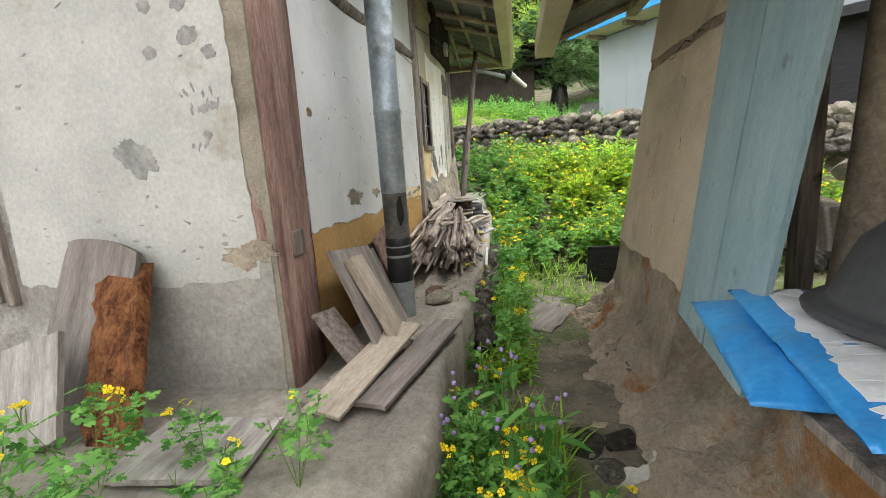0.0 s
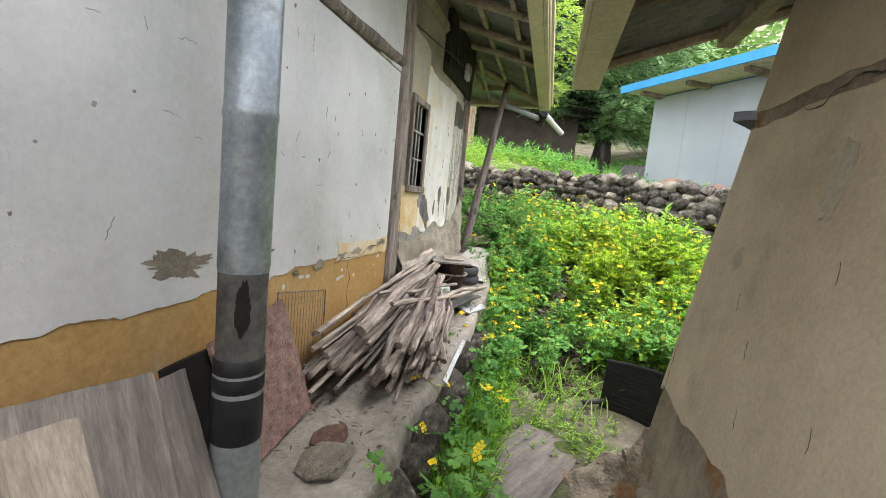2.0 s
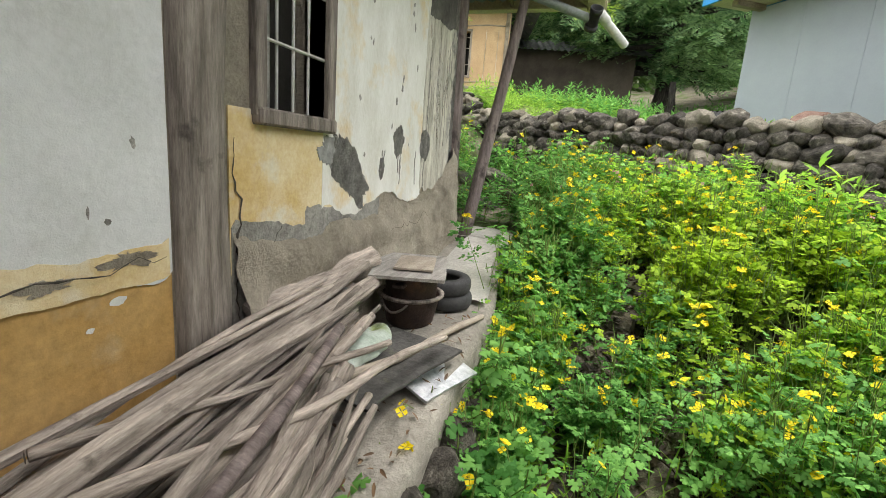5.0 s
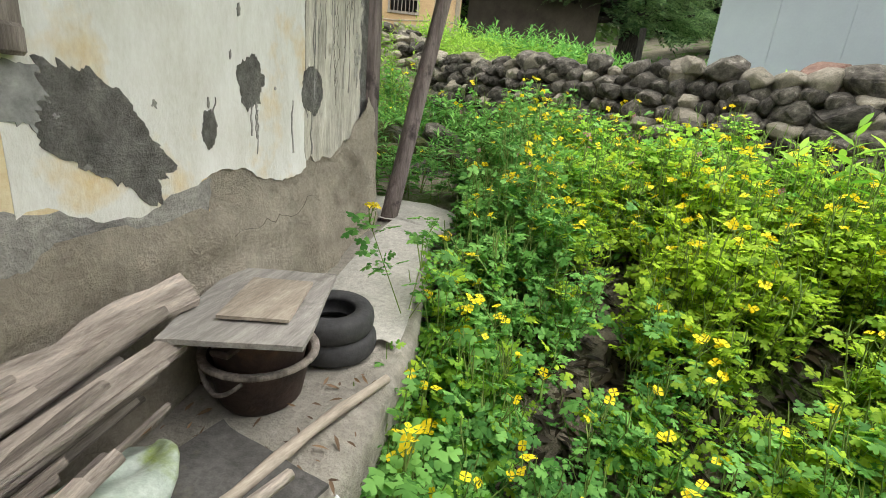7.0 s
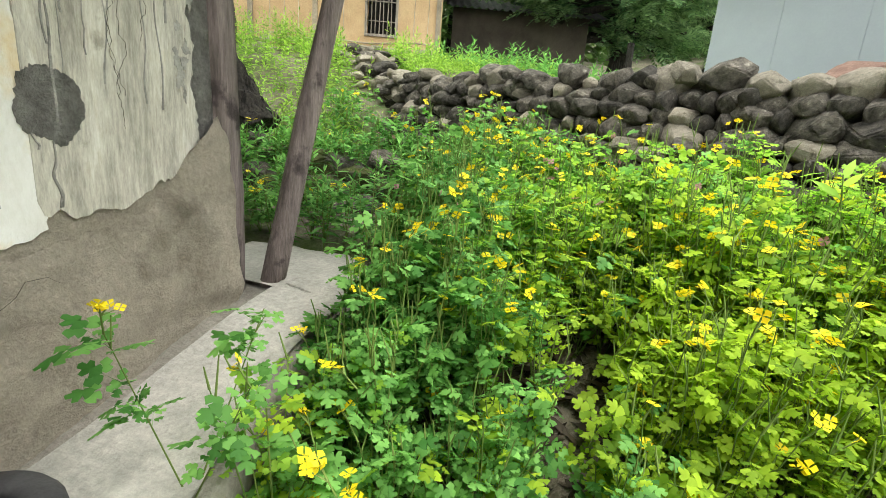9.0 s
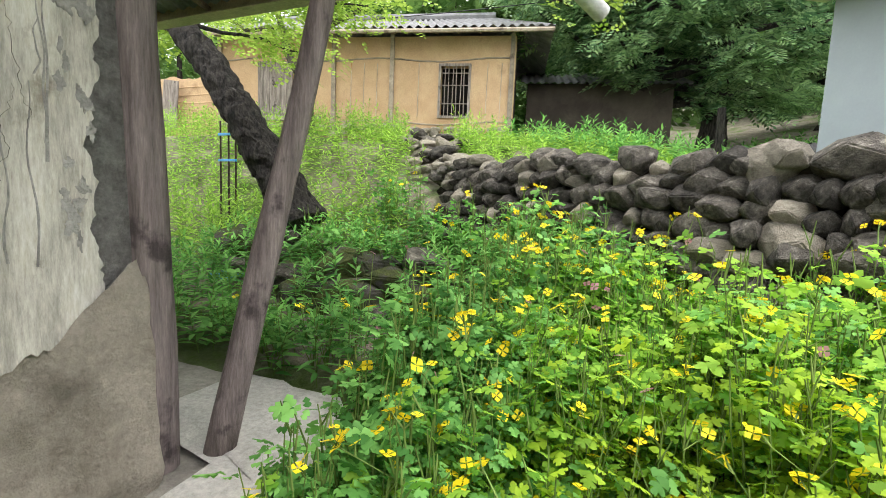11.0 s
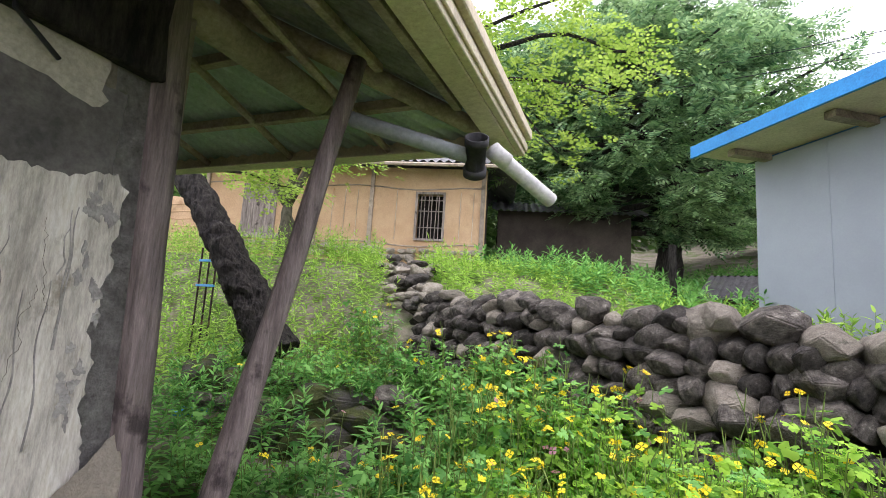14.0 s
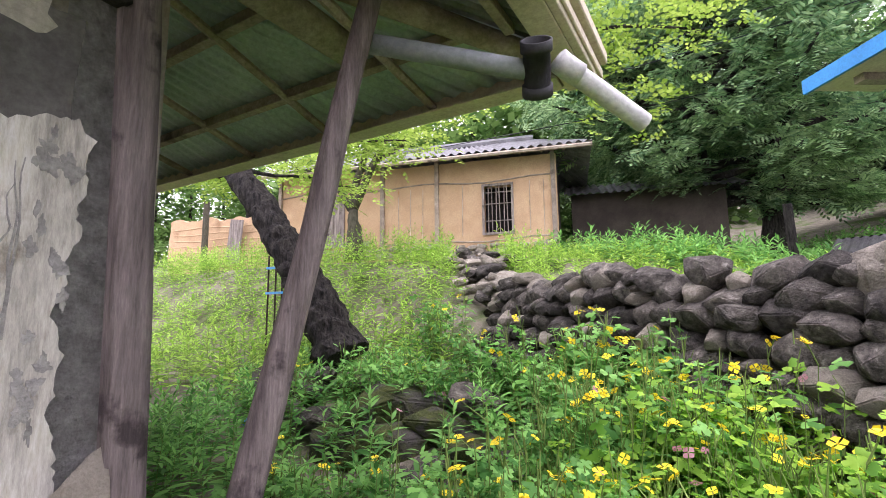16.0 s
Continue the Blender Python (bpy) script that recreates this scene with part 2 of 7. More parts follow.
M_bagwhite = mat("white_printed_bag", (0.66, 0.7, 0.72), (0.78, 0.81, 0.83), 3, 0.35, 0.15, coat=0.3)
M_foil = mat("silver_foil", (0.5, 0.52, 0.55), (0.75, 0.77, 0.8), 20, 0.35, 0.6, metal=0.7)
M_dark = mat("near_black_and_unlit_inside", (0.012, 0.011, 0.01), (0.02, 0.018, 0.016), 3, 0.95, 0.2)
M_metalbar = mat("pale_window_bar", (0.42, 0.42, 0.4), (0.55, 0.55, 0.53), 6, 0.6, 0.1)
M_bark = mat("dark_bark", (0.01, 0.009, 0.008), (0.085, 0.073, 0.062), 9, 0.95, 1.0, (0.14, 0.13, 0.112), 7, (0.64, 0.72), stretch=(3, 3, 0.7), dist=0.08, grain=0.8)
M_barkgrey = mat("grey_green_bark", (0.06, 0.055, 0.035), (0.14, 0.13, 0.09), 9, 0.95, 1.0, stretch=(3, 3, 0.6), dist=0.04)
M_leaf = leafmat("celandine_leaf", (0.11, 0.3, 0.026), (0.42, 0.68, 0.085), 0.56)
M_leafcool = leafmat("cool_green_leaf", (0.06, 0.2, 0.035), (0.26, 0.55, 0.13), 0.48)
M_leafolive = leafmat("olive_yellow_leaf", (0.16, 0.3, 0.018), (0.52, 0.72, 0.055), 0.56)
M_weed = leafmat("feathery_weed", (0.14, 0.3, 0.03), (0.42, 0.65, 0.1), 0.5)
M_stem = leafmat("pale_green_stem", (0.12, 0.2, 0.04), (0.2, 0.28, 0.07), 0.1)
M_petal = leafmat("yellow_petal", (0.85, 0.64, 0.01), (0.95, 0.78, 0.03), 0.3)
M_pink = leafmat("pink_petal", (0.45, 0.2, 0.24), (0.6, 0.32, 0.36), 0.3)
M_violet = leafmat("violet_petal", (0.3, 0.2, 0.5), (0.42, 0.32, 0.62), 0.3)
M_lime = leafmat("lime_tree_leaf", (0.2, 0.33, 0.04), (0.42, 0.56, 0.11), 0.5)
M_tree = leafmat("deep_tree_leaf", (0.1, 0.21, 0.09), (0.42, 0.6, 0.28), 0.42, 0.5)
M_hill = leafmat("hill_leaf", (0.08, 0.17, 0.04), (0.2, 0.34, 0.09), 0.4, 0.2)
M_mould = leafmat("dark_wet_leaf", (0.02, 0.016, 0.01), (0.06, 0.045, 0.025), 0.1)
M_dryleaf = leafmat("dry_leaf", (0.08, 0.05, 0.03), (0.22, 0.14, 0.08), 0.2)


# ---- mesh helpers ----
def link(name, bm, material, parent=None, smooth=False):
    me = bpy.data.meshes.new(name)
    bmesh.ops.recalc_face_normals(bm, faces=bm.faces[:])
    bm.to_mesh(me)
    bm.free()
    me.materials.append(material)
    if smooth:
        me.shade_smooth()
    ob = new(name, me)
    if parent:
        ob.parent = parent
    return ob


def part(name, bm, material, parent, label="", smooth=False):
    ob = link(name, bm, material, parent, smooth)
    return tagged(ob, label) if label else ob


def empty(name, m=None):
    ob = new(name)
    if m is not None:
        ob.matrix_world = m
    return ob


def box(x0, y0, z0, x1, y1, z1, bevel=0.0, wobble=0.0, cuts=0, bm=None):
    bm = bm or bmesh.new()
    g = bmesh.ops.create_cube(bm, size=1)
    for v in g["verts"]:
        v.co = Vector((x0 if v.co.x < 0 else x1, y0 if v.co.y < 0 else y1, z0 if v.co.z < 0 else z1))
    es = list({e for v in g["verts"] for e in v.link_edges})
    if bevel:
        bmesh.ops.bevel(bm, geom=es, offset=bevel, segments=1, affect="EDGES", clamp_overlap=True)
    if cuts:
        bmesh.ops.subdivide_edges(bm, edges=[e for e in bm.edges if e.calc_length() > 0.1], cuts=cuts, use_grid_fill=True)
    if wobble:
        for v in bm.verts:
            v.co += noise.noise_vector(v.co * 4.0) * wobble
    return bm


def tube(path, radii, sides=10, bm=None, caps=True, rough=0.0):
    """A tapered tube along a list of points."""
    bm = bm or bmesh.new()
    pts = [Vector(p) for p in path]
    rings = []
    for i, p in enumerate(pts):
        d = (pts[min(i + 1, len(pts) - 1)] - pts[max(i - 1, 0)]).normalized()
        side = d.cross(Vector((0.31, 0.2, 1) if abs(d.z) < 0.9 else (1, 0.1, 0))).normalized()
        up = side.cross(d)
        r = radii[i] if hasattr(radii, "__len__") else radii
        ring = []
        for k in range(sides):
            a = 2 * math.pi * k / sides
            o = side * math.cos(a) + up * math.sin(a)
            q = r * (1 + rough * noise.noise((p + o * r) * 9.0)) if rough else r
            ring.append(bm.verts.new(p + o * q))
        rings.append(ring)
    for a, b in zip(rings, rings[1:]):
        for k in range(sides):
            bm.faces.new((a[k], a[(k + 1) % sides], b[(k + 1) % sides], b[k]))
    if caps:
        bm.faces.new(rings[0][::-1])
        bm.faces.new(rings[-1])
    return bm


def bent(a, b, n=8, bow=0.03, seed=0):
    """Points from a to b that wander a little."""
    a, b = Vector(a), Vector(b)
    out = []
    for i in range(n + 1):
        f = i / n
        w = noise.noise_vector(Vector((f * 2.1 + seed * 7.3, seed * 1.7, 0.4))) * bow * math.sin(math.pi * min(max(f, 0.05), 0.95))
        out.append(a.lerp(b, f) + w)
    return out


def lathe(profile, sides=28, bm=None, centre=(0, 0, 0)):
    bm = bm or bmesh.new()
    rings = []
    for r, z in profile:
        rings.append([bm.verts.new((centre[0] + r * math.cos(2 * math.pi * k / sides), centre[1] + r * math.sin(2 * math.pi * k / sides), centre[2] + z)) for k in range(sides)])
    for a, b in zip(rings, rings[1:]):
        for k in range(sides):
            bm.faces.new((a[k], a[(k + 1) % sides], b[(k + 1) % sides], b[k]))
    return bm


def slab(outline, frame_m, thick, bm=None):
    """A flat piece with an outline in its own plane, thick along its normal."""
    bm = bm or bmesh.new()
    lo = [bm.verts.new(frame_m @ Vector((u, v, 0))) for u, v in outline]
    hi = [bm.verts.new(frame_m @ Vector((u, v, thick))) for u, v in outline]
    n = len(outline)
    for tri in geometry.tessellate_polygon([[Vector((u, v, 0)) for u, v in outline]]):
        if len(set(tri)) == 3:
            for ring, flip in ((hi, 1), (lo, -1)):
                try:
                    bm.faces.new([ring[i] for i in tri][::flip])
                except ValueError:
                    pass
    for k in range(n):
        bm.faces.new((lo[k], lo[(k + 1) % n], hi[(k + 1) % n], hi[k]))
    return bm


def ragged(u0, v0, u1, v1, rag=(0.0, 0.0, 0.0, 0.0), step=0.022, seed=0.0):
    """A rectangle's outline; rag: how far bottom, right, top and left edges wander."""
    out = []

    def side(a, b, amp, nrm):
        n = max(2, int(math.hypot(b[0] - a[0], b[1] - a[1]) / step))
        for i in range(n):
            f = i / n
            u, v = a[0] + (b[0] - a[0]) * f, a[1] + (b[1] - a[1]) * f
            p = Vector((u * 1.0 + seed * 3.1, v * 1.0 - seed, seed))
            w = amp * (1.1 * noise.noise(p * 2.6) + 0.4 * noise.noise(p * 8.0) + 0.2 * noise.noise(p * 26.0) + 0.14 * noise.noise(p * 60.0)) * (0 if i == 0 else 1)
            out.append((u + nrm[0] * w, v + nrm[1] * w))

    side((u0, v0), (u1, v0), rag[0], (0, 1))
    side((u1, v0), (u1, v1), rag[1], (1, 0))
    side((u1, v1), (u0, v1), rag[2], (0, 1))
    side((u0, v1), (u0, v0), rag[3], (1, 0))
    return out


def blob(cu, cv, ru, rv, seed=0.0, n=90, rag=0.25, turn=0.0):
    out = []
    ct, st = math.cos(turn), math.sin(turn)
    for k in range(n):
        a = 2 * math.pi * k / n
        p = Vector((math.cos(a) * 1.2 + seed * 5, math.sin(a) * 1.2, seed))
        w = 1 + rag * (noise.noise(p) * 1.3 + 0.7 * noise.noise(p * 3.1) + 0.4 * noise.noise(p * 8) + 0.25 * noise.noise(p * 19))
        e, f = ru * w * math.cos(a), rv * w * math.sin(a)
        out.append((cu + e * ct - f * st, cv + e * st + f * ct))
    return out


# wall planes: u along the wall, v up, normal out of the wall
EAST = Matrix(((0, 0, 1, 0), (1, 0, 0, 0), (0, 1, 0, 0), (0, 0, 0, 1)))                 # x = 0, u = y, v = z
SOUTH = Matrix(((1, 0, 0, 0), (0, 0, -1, 0.5), (0, 1, 0, 0), (0, 0, 0, 1)))              # y = 0.5, u = x, v = z
LEAN = 0.16
WEST = Matrix(((0, LEAN, -1, 1.845), (1, 0, 0, 0), (0, 1, -LEAN, 0), (0, 0, 0, 1)))      # store wall, leans back, u = y, v = z


def raised(m, h):
    return m @ Matrix.Translation((0, 0, h))


def mesh_np(name, verts, faces, material, parent=None, smooth=False):
    """One mesh from arrays; faces: (n, k) with one corner count."""
    me = bpy.data.meshes.new(name)
    verts, faces = np.asarray(verts, np.float32), np.asarray(faces, np.int32)
    n, k = faces.shape
    me.vertices.add(len(verts))
    me.vertices.foreach_set("co", verts.ravel())
    me.loops.add(n * k)
    me.loops.foreach_set("vertex_index", faces.ravel())
    me.polygons.add(n)
    me.polygons.foreach_set("loop_start", np.arange(0, n * k, k, dtype=np.int32))
    me.update(calc_edges=True)
    me.materials.append(material)
    if smooth:
        me.shade_smooth()
    ob = new(name, me)
    if parent:
        ob.parent = parent
    return ob


def spread(template, mats4):
    """Copies of a template (verts, tris) at an array of 4 x 4 matrices, joined."""
    v, f = template
    mats4 = np.asarray(mats4, float)
    vh = np.c_[v, np.ones(len(v))]
    out = np.einsum("nij,vj->nvi", mats4, vh)[..., :3].reshape(-1, 3)
    faces = (f[None] + (np.arange(len(mats4)) * len(v))[:, None, None]).reshape(-1, f.shape[1])
    return out, faces


def frames(pos, yaw, pitch, roll, scale):
    """Matrices whose x axis points by yaw and pitch."""
    cy, sy, cp, sp, cr, sr = np.cos(yaw), np.sin(yaw), np.cos(pitch), np.sin(pitch), np.cos(roll), np.sin(roll)
    x = np.stack([cy * cp, sy * cp, sp], -1)
    y0 = np.stack([-sy, cy, 0 * cy], -1)
    z0 = np.cross(x, y0)
    y = y0 * cr[:, None] + z0 * sr[:, None]
    z = np.cross(x, y)
    m = np.zeros((len(pos), 4, 4))
    s = scale[:, None]
    m[:, :3, 0], m[:, :3, 1], m[:, :3, 2], m[:, :3, 3], m[:, 3, 3] = x * s, y * s, z * s, pos, 1
    return m


# ---- the lie of the land ----
def smooth01(t):
    t = min(max(t, 0.0), 1.0)
    return t * t * (3 - 2 * t)


WALL_A, WALL_B = Vector((-0.45, 10.15)), Vector((3.5, 7.35))
WALL_D = (WALL_B - WALL_A).normalized()
WALL_N = Vector((-WALL_D.y, WALL_D.x))


def behind(x, y):
    """Metres behind the line of the dry-stone wall."""
    return (Vector((x, y)) - WALL_A).dot(WALL_N)


def ground_z(x, y):
    front = -0.2 + 0.95 * smooth01((y - 4.2) / 3.4) + 0.25 * smooth01((y - 7.4) / 1.6)
    d = behind(x, y)
    soft = smooth01((-0.2 - x) / 0.8)
    lo = -0.05 - 1.2 * soft
    back = 1.75 + (1.1 - 0.1 * smooth01((x + 2) / 2.5) - 0.5 * smooth01((x - 1) / 2)) * smooth01((y - 0.35 * x - 10.2) / 4.8) + 0.28 * max(d - 8, 0) + 0.17 * max(d - 30, 0) + 0.12 * max(-x - 12, 0)
    f = max(smooth01((d - lo) / (0.35 + 0.9 * soft)), smooth01((y - 9.0) / 3.6) * smooth01((-x - 1.2) / 1.4))
    z = front * (1 - f) + back * f
    z += 0.035 * noise.noise(Vector((x * 1.7, y * 1.7, 0))) + 0.015 * noise.noise(Vector((x * 6, y * 6, 3)))
    return z


def warp(n, lo, hi, c, dense):
    """Coordinates from lo to hi, close together near c."""
    t = np.linspace(-1, 1, n)
    s = np.sinh(t * dense) / np.sinh(dense)
    return np.where(s < 0, c + s * (c - lo), c + s * (hi - c))


gx, gy = warp(170, -400, 400, 1.2, 5.6), warp(190, -300, 420, 5.5, 5.3)
gv = np.array([(x, y, min(ground_z(x, y), 75)) for y in gy for x in gx])
gi = np.arange(len(gx) * len(gy)).reshape(len(gy), len(gx))
gf = np.stack([gi[:-1, :-1], gi[:-1, 1:], gi[1:, 1:], gi[1:, :-1]], -1).reshape(-1, 4)
ground = tagged(mesh_np("ground", gv, gf, M_soil, smooth=True), "damp brown soil with moss under the weeds", "ground", kind="structure")


# ---- the mud-walled house: walls ----
WIN = (4.02, 1.51, 4.41, 2.22)
bm = bmesh.new()
for y0, z0, y1, z1 in ((0.5, -0.3, WIN[0], 3.35), (WIN[2], -0.3, 6.4, 3.35), (WIN[0], -0.3, WIN[2], WIN[1]), (WIN[0], WIN[3], WIN[2], 3.35)):
    box(-0.3, y0, z0, -0.002, y1, z1, bm=bm)
wall_east = tagged(link("wall_east", bm, M_mudrender), "old mud and cement rendered house wall with peeling whitewash", "wall", kind="structure")
wall_south = tagged(link("wall_south", box(-5.0, 0.502, -0.3, -0.3, 0.8, 3.35), M_cement), "grey cement rendered house wall under flaking whitewash", "wall", kind="structure")
wall_north = tagged(link("wall_north", box(-5.0, 6.15, -0.3, -0.3, 6.4, 3.35), M_mudrender), "plain rendered end wall of the old house", "wall", kind="structure")
wall_west = tagged(link("wall_west", box(-5.0, 0.8, -0.3, -4.75, 6.15, 3.35), M_mudrender), "plain rendered back wall of the old house", "wall", kind="structure")


def coat(name, plane, outline, h, thick, material, parent, label):
    return tagged(link(name, slab(outline, raised(plane, h * 0.5), thick * 0.5), material, parent), label)


coat("plaster", EAST, ragged(0.86, 1.0, 3.63, 2.33, (0.05, 0, 0, 0), seed=1), -0.012, 0.024, M_white, wall_east, "bluish white limewash with scratches")
coat("plaster", EAST, ragged(0.5, 2.36, 3.66, 3.3, (0.03, 0, 0, 0), seed=2), -0.012, 0.02, M_white, wall_east, "white limewash above the tie beam")
coat("painted_band", EAST, ragged(0.86, 0.3, 3.63, 1.04, (0, 0, 0.02, 0), seed=3), -0.012, 0.014, M_ochre, wall_east, "ochre painted lower band")
coat("plaster", EAST, ragged(3.86, 0.93, 4.95, 1.5, (0.07, 0.1, 0.0, 0), seed=4), -0.012, 0.02, M_yellowed, wall_east, "yellowed flaking limewash")
coat("plaster", EAST, ragged(4.41, 1.12, 5.62, 2.6, (0.07, 0.04, 0.05, 0.0), seed=5), -0.012, 0.023, M_stained, wall_east, "stained white limewash")
coat("plaster", EAST, ragged(3.9, 2.22, 4.415, 2.75, (0, 0, 0.05, 0.05), seed=6), -0.012, 0.019, M_cream, wall_east, "stained limewash over the window")
coat("plaster", EAST, ragged(5.6, 1.2, 6.2, 2.3, (0.12, 0.07, 0.07, 0), 0.014, seed=7), -0.012, 0.027, M_streak, wall_east, "trowel-streaked greyish limewash")
coat("plaster", EAST, ragged(5.3, 2.57, 6.12, 3.2, (0.05, 0.04, 0, 0.1), seed=8), -0.012, 0.02, M_cream, wall_east, "cream limewash under the eaves")
coat("cement_patch", EAST, ragged(5.3, 2.25, 6.18, 2.62, (0.05, 0.02, 0.04, 0.1), seed=9), -0.012, 0.018, M_soot, wall_east, "dark sooty render")
coat("cement_patch", EAST, blob(4.65, 1.28, 0.22, 0.105, 1.0, 150, 0.3, -0.75), 0.011, 0.006, M_darkcement, wall_east, "dark cement repair")
coat("cement_patch", EAST, blob(4.47, 1.37, 0.1, 0.06, 7.0, 90, 0.4, -0.3), 0.011, 0.0055, M_spot, wall_east, "grey smear of cement under the window")
coat("cement_patch", EAST, blob(5.22, 1.46, 0.07, 0.085, 2.0, 90, 0.3), 0.011, 0.006, M_darkcement, wall_east, "small grey cement repair")
coat("cement_patch", EAST, blob(5.66, 1.46, 0.085, 0.1, 3.0, 90, 0.2), 0.014, 0.006, M_darkcement, wall_east, "small grey cement repair")
coat("cement_patch", EAST, blob(5.0, 1.3, 0.03, 0.06, 4.0), 0.011, 0.005, M_darkcement, wall_east, "small grey cement repair")
coat("chipped_patch", EAST, blob(0.985, 1.61, 0.03, 0.024, 5.0), 0.012, 0.003, M_mud, wall_east, "chipped hole in the limewash")
coat("chipped_patch", EAST, blob(1.55, 1.12, 0.13, 0.045, 6.0, 110, 0.6), 0.012, 0.003, M_mudrender, wall_east, "chipped limewash")
coat("chipped_patch", EAST, blob(2.0, 1.12, 0.08, 0.035, 6.5, 90, 0.6), 0.012, 0.003, M_mudrender, wall_east, "chipped limewash")

coat("cement_patch", EAST, ragged(6.14, 0.9, 6.3, 3.2, (0, 0, 0, 0.02), seed=10), -0.011, 0.014, M_darkcement, wall_east, "grey cement fillet beside the corner post")

coat("cement_patch", EAST, ragged(3.865, 0.7, 4.36, 1.1, (0, 0.06, 0.06, 0), seed=31), -0.004, 0.0185, M_cement, wall_east, "cracked grey cement repair")
coat("cement_patch", EAST, ragged(4.3, 0.9, 5.0, 1.14, (0, 0.06, 0.05, 0.05), seed=32), -0.004, 0.0135, M_cement, wall_east, "rough grey cement repair")

# cement water that ran down the limewash
for k in range(26):
    u = R.uniform(5.64, 6.08) if k < 16 else R.choice((5.22, 5.25, 5.17, 5.66, 5.61, 5.69, 5.03, 5.5))
    v1 = R.uniform(1.75, 2.2) if k < 16 else R.uniform(1.36, 1.42)
    ln = R.uniform(0.15, 0.5) if k < 16 else R.uniform(0.08, 0.2)
    w = R.uniform(0.0015, 0.005)
    left = [(u + 0.02 * noise.noise(Vector((u * 9, f * 3, k))) - w * (0.4 + 0.9 * f), v1 - ln * f) for f in np.linspace(0, 1, 12)]
    right = [(p + 2 * w * (0.4 + 0.9 * f) * (0.8 + 0.4 * noise.noise(Vector((f * 9, k, 2)))), q) for (p, q), f in zip(left, np.linspace(0, 1, 12))]
    coat("drip_streak", EAST, left + right[::-1], 0.0125 if u > 5.58 else 0.009, 0.004 + 0.00025 * k, M_cement, wall_east, "grey run of cement water")

# flakes that came away along the edge by the corner post
for k in range(26):
    u, v = R.uniform(6.11, 6.19), R.uniform(1.45, 2.28)
    coat("flake_scar", EAST, blob(u, v, R.uniform(0.006, 0.018), R.uniform(0.01, 0.03), 400.0 + k, 26, 0.6), 0.0145, 0.003 + 0.0002 * k, M_cement, wall_east, "grey scar where limewash flaked off")
for k in range(18):
    u, v = R.uniform(4.5, 5.55), R.uniform(1.18, 2.3)
    coat("flake_scar", EAST, blob(u, v, R.uniform(0.004, 0.012), R.uniform(0.006, 0.022), 440.0 + k, 20, 0.6), 0.0125, 0.003 + 0.0002 * k, M_cement, wall_east, "small grey scar in the limewash")

# swollen cement foot of the wall
bm = bmesh.new()
prof = [(-0.004, 1.06), (0.03, 1.0), (0.055, 0.8), (0.085, 0.6), (0.12, 0.3)]
ys = list(np.linspace(3.87, 6.31, 54)) + [6.322]
grid = []
for y in ys:
    wrap = smooth01((y - 5.9) / 0.4)
    grid.append([bm.verts.new((dx * (1 + 0.35 * noise.noise(Vector((y * 3, z * 4, 0)))) + 0.02 * noise.noise(Vector((y * 9, z * 9, 2))) + (0.03, 0.04, 0.035, 0.02, 0.0)[k] * wrap - (0.3 if y > 6.315 else 0),
                               y + 0.012 * (k == 4), z + (0.10 * noise.noise(Vector((y * 2.2, 0, 1))) + 0.12 * smooth01((y - 5.5) / 0.7) + (0.3, 0.2)[k] * wrap if k < 2 else 0.1 * wrap * (k == 2)))) for k, (dx, z) in enumerate(prof)])
for a, b in zip(grid, grid[1:]):
    for k in range(len(prof) - 1):
        bm.faces.new((a[k], b[k], b[k + 1], a[k + 1]))
bmesh.ops.subdivide_edges(bm, edges=bm.edges[:], cuts=6, use_grid_fill=True)
for v in bm.verts:
    c = v.co.copy()
    v.co.x += 0.022 * noise.noise(c * 8) + 0.03 * noise.noise(Vector((c.y * 2.2, c.z * 10, 4))) + 0.008 * noise.noise(c * 30)
part("wall_foot", bm, M_mudrender, wall_east, "swollen cracked cement foot", smooth=True)

coat("plaster", SOUTH, ragged(-1.36, 0.86, -0.09, 3.3, (0.06, 0.03, 0, 0.03), seed=11), -0.012, 0.026, M_oldwhite, wall_south, "flaking white limewash")
coat("plaster", SOUTH, ragged(-5.0, 0.95, -1.6, 3.3, (0.06, 0.0, 0, 0.0), seed=12), -0.012, 0.02, M_oldwhite, wall_south, "flaking white limewash")
coat("cement_skirt", SOUTH, ragged(-1.37, 0.2, -0.03, 1.0, (0, 0.01, 0.01, 0.01), seed=13), -0.012, 0.02, M_skirt, wall_south, "pale grey cement skirt with fine cracks")
coat("exposed_mud", SOUTH, blob(-0.13, 0.97, 0.12, 0.06, 12.0, 90, 0.6), 0.0145, 0.004, M_mud, wall_south, "bare crumbling mud")
coat("cement_patch", SOUTH, blob(-0.6, 1.42, 0.11, 0.07, 13.0, 120, 0.3, -0.6), 0.0145, 0.005, M_spot, wall_south, "grey spot where limewash fell off")
for k, (u, v, r) in enumerate(((-0.437, 2.02, 0.03), (-0.28, 2.02, 0.035), (-0.26, 1.89, 0.045), (-0.445, 1.84, 0.032), (-0.175, 1.82, 0.03), (-0.236, 1.6, 0.02), (-0.19, 1.61, 0.02), (-0.235, 1.49, 0.022))):
    coat("cement_patch", SOUTH, blob(u, v, r, r * 0.9, 14.0 + k), 0.0145, 0.003, M_spot, wall_south, "grey spot where limewash fell off")


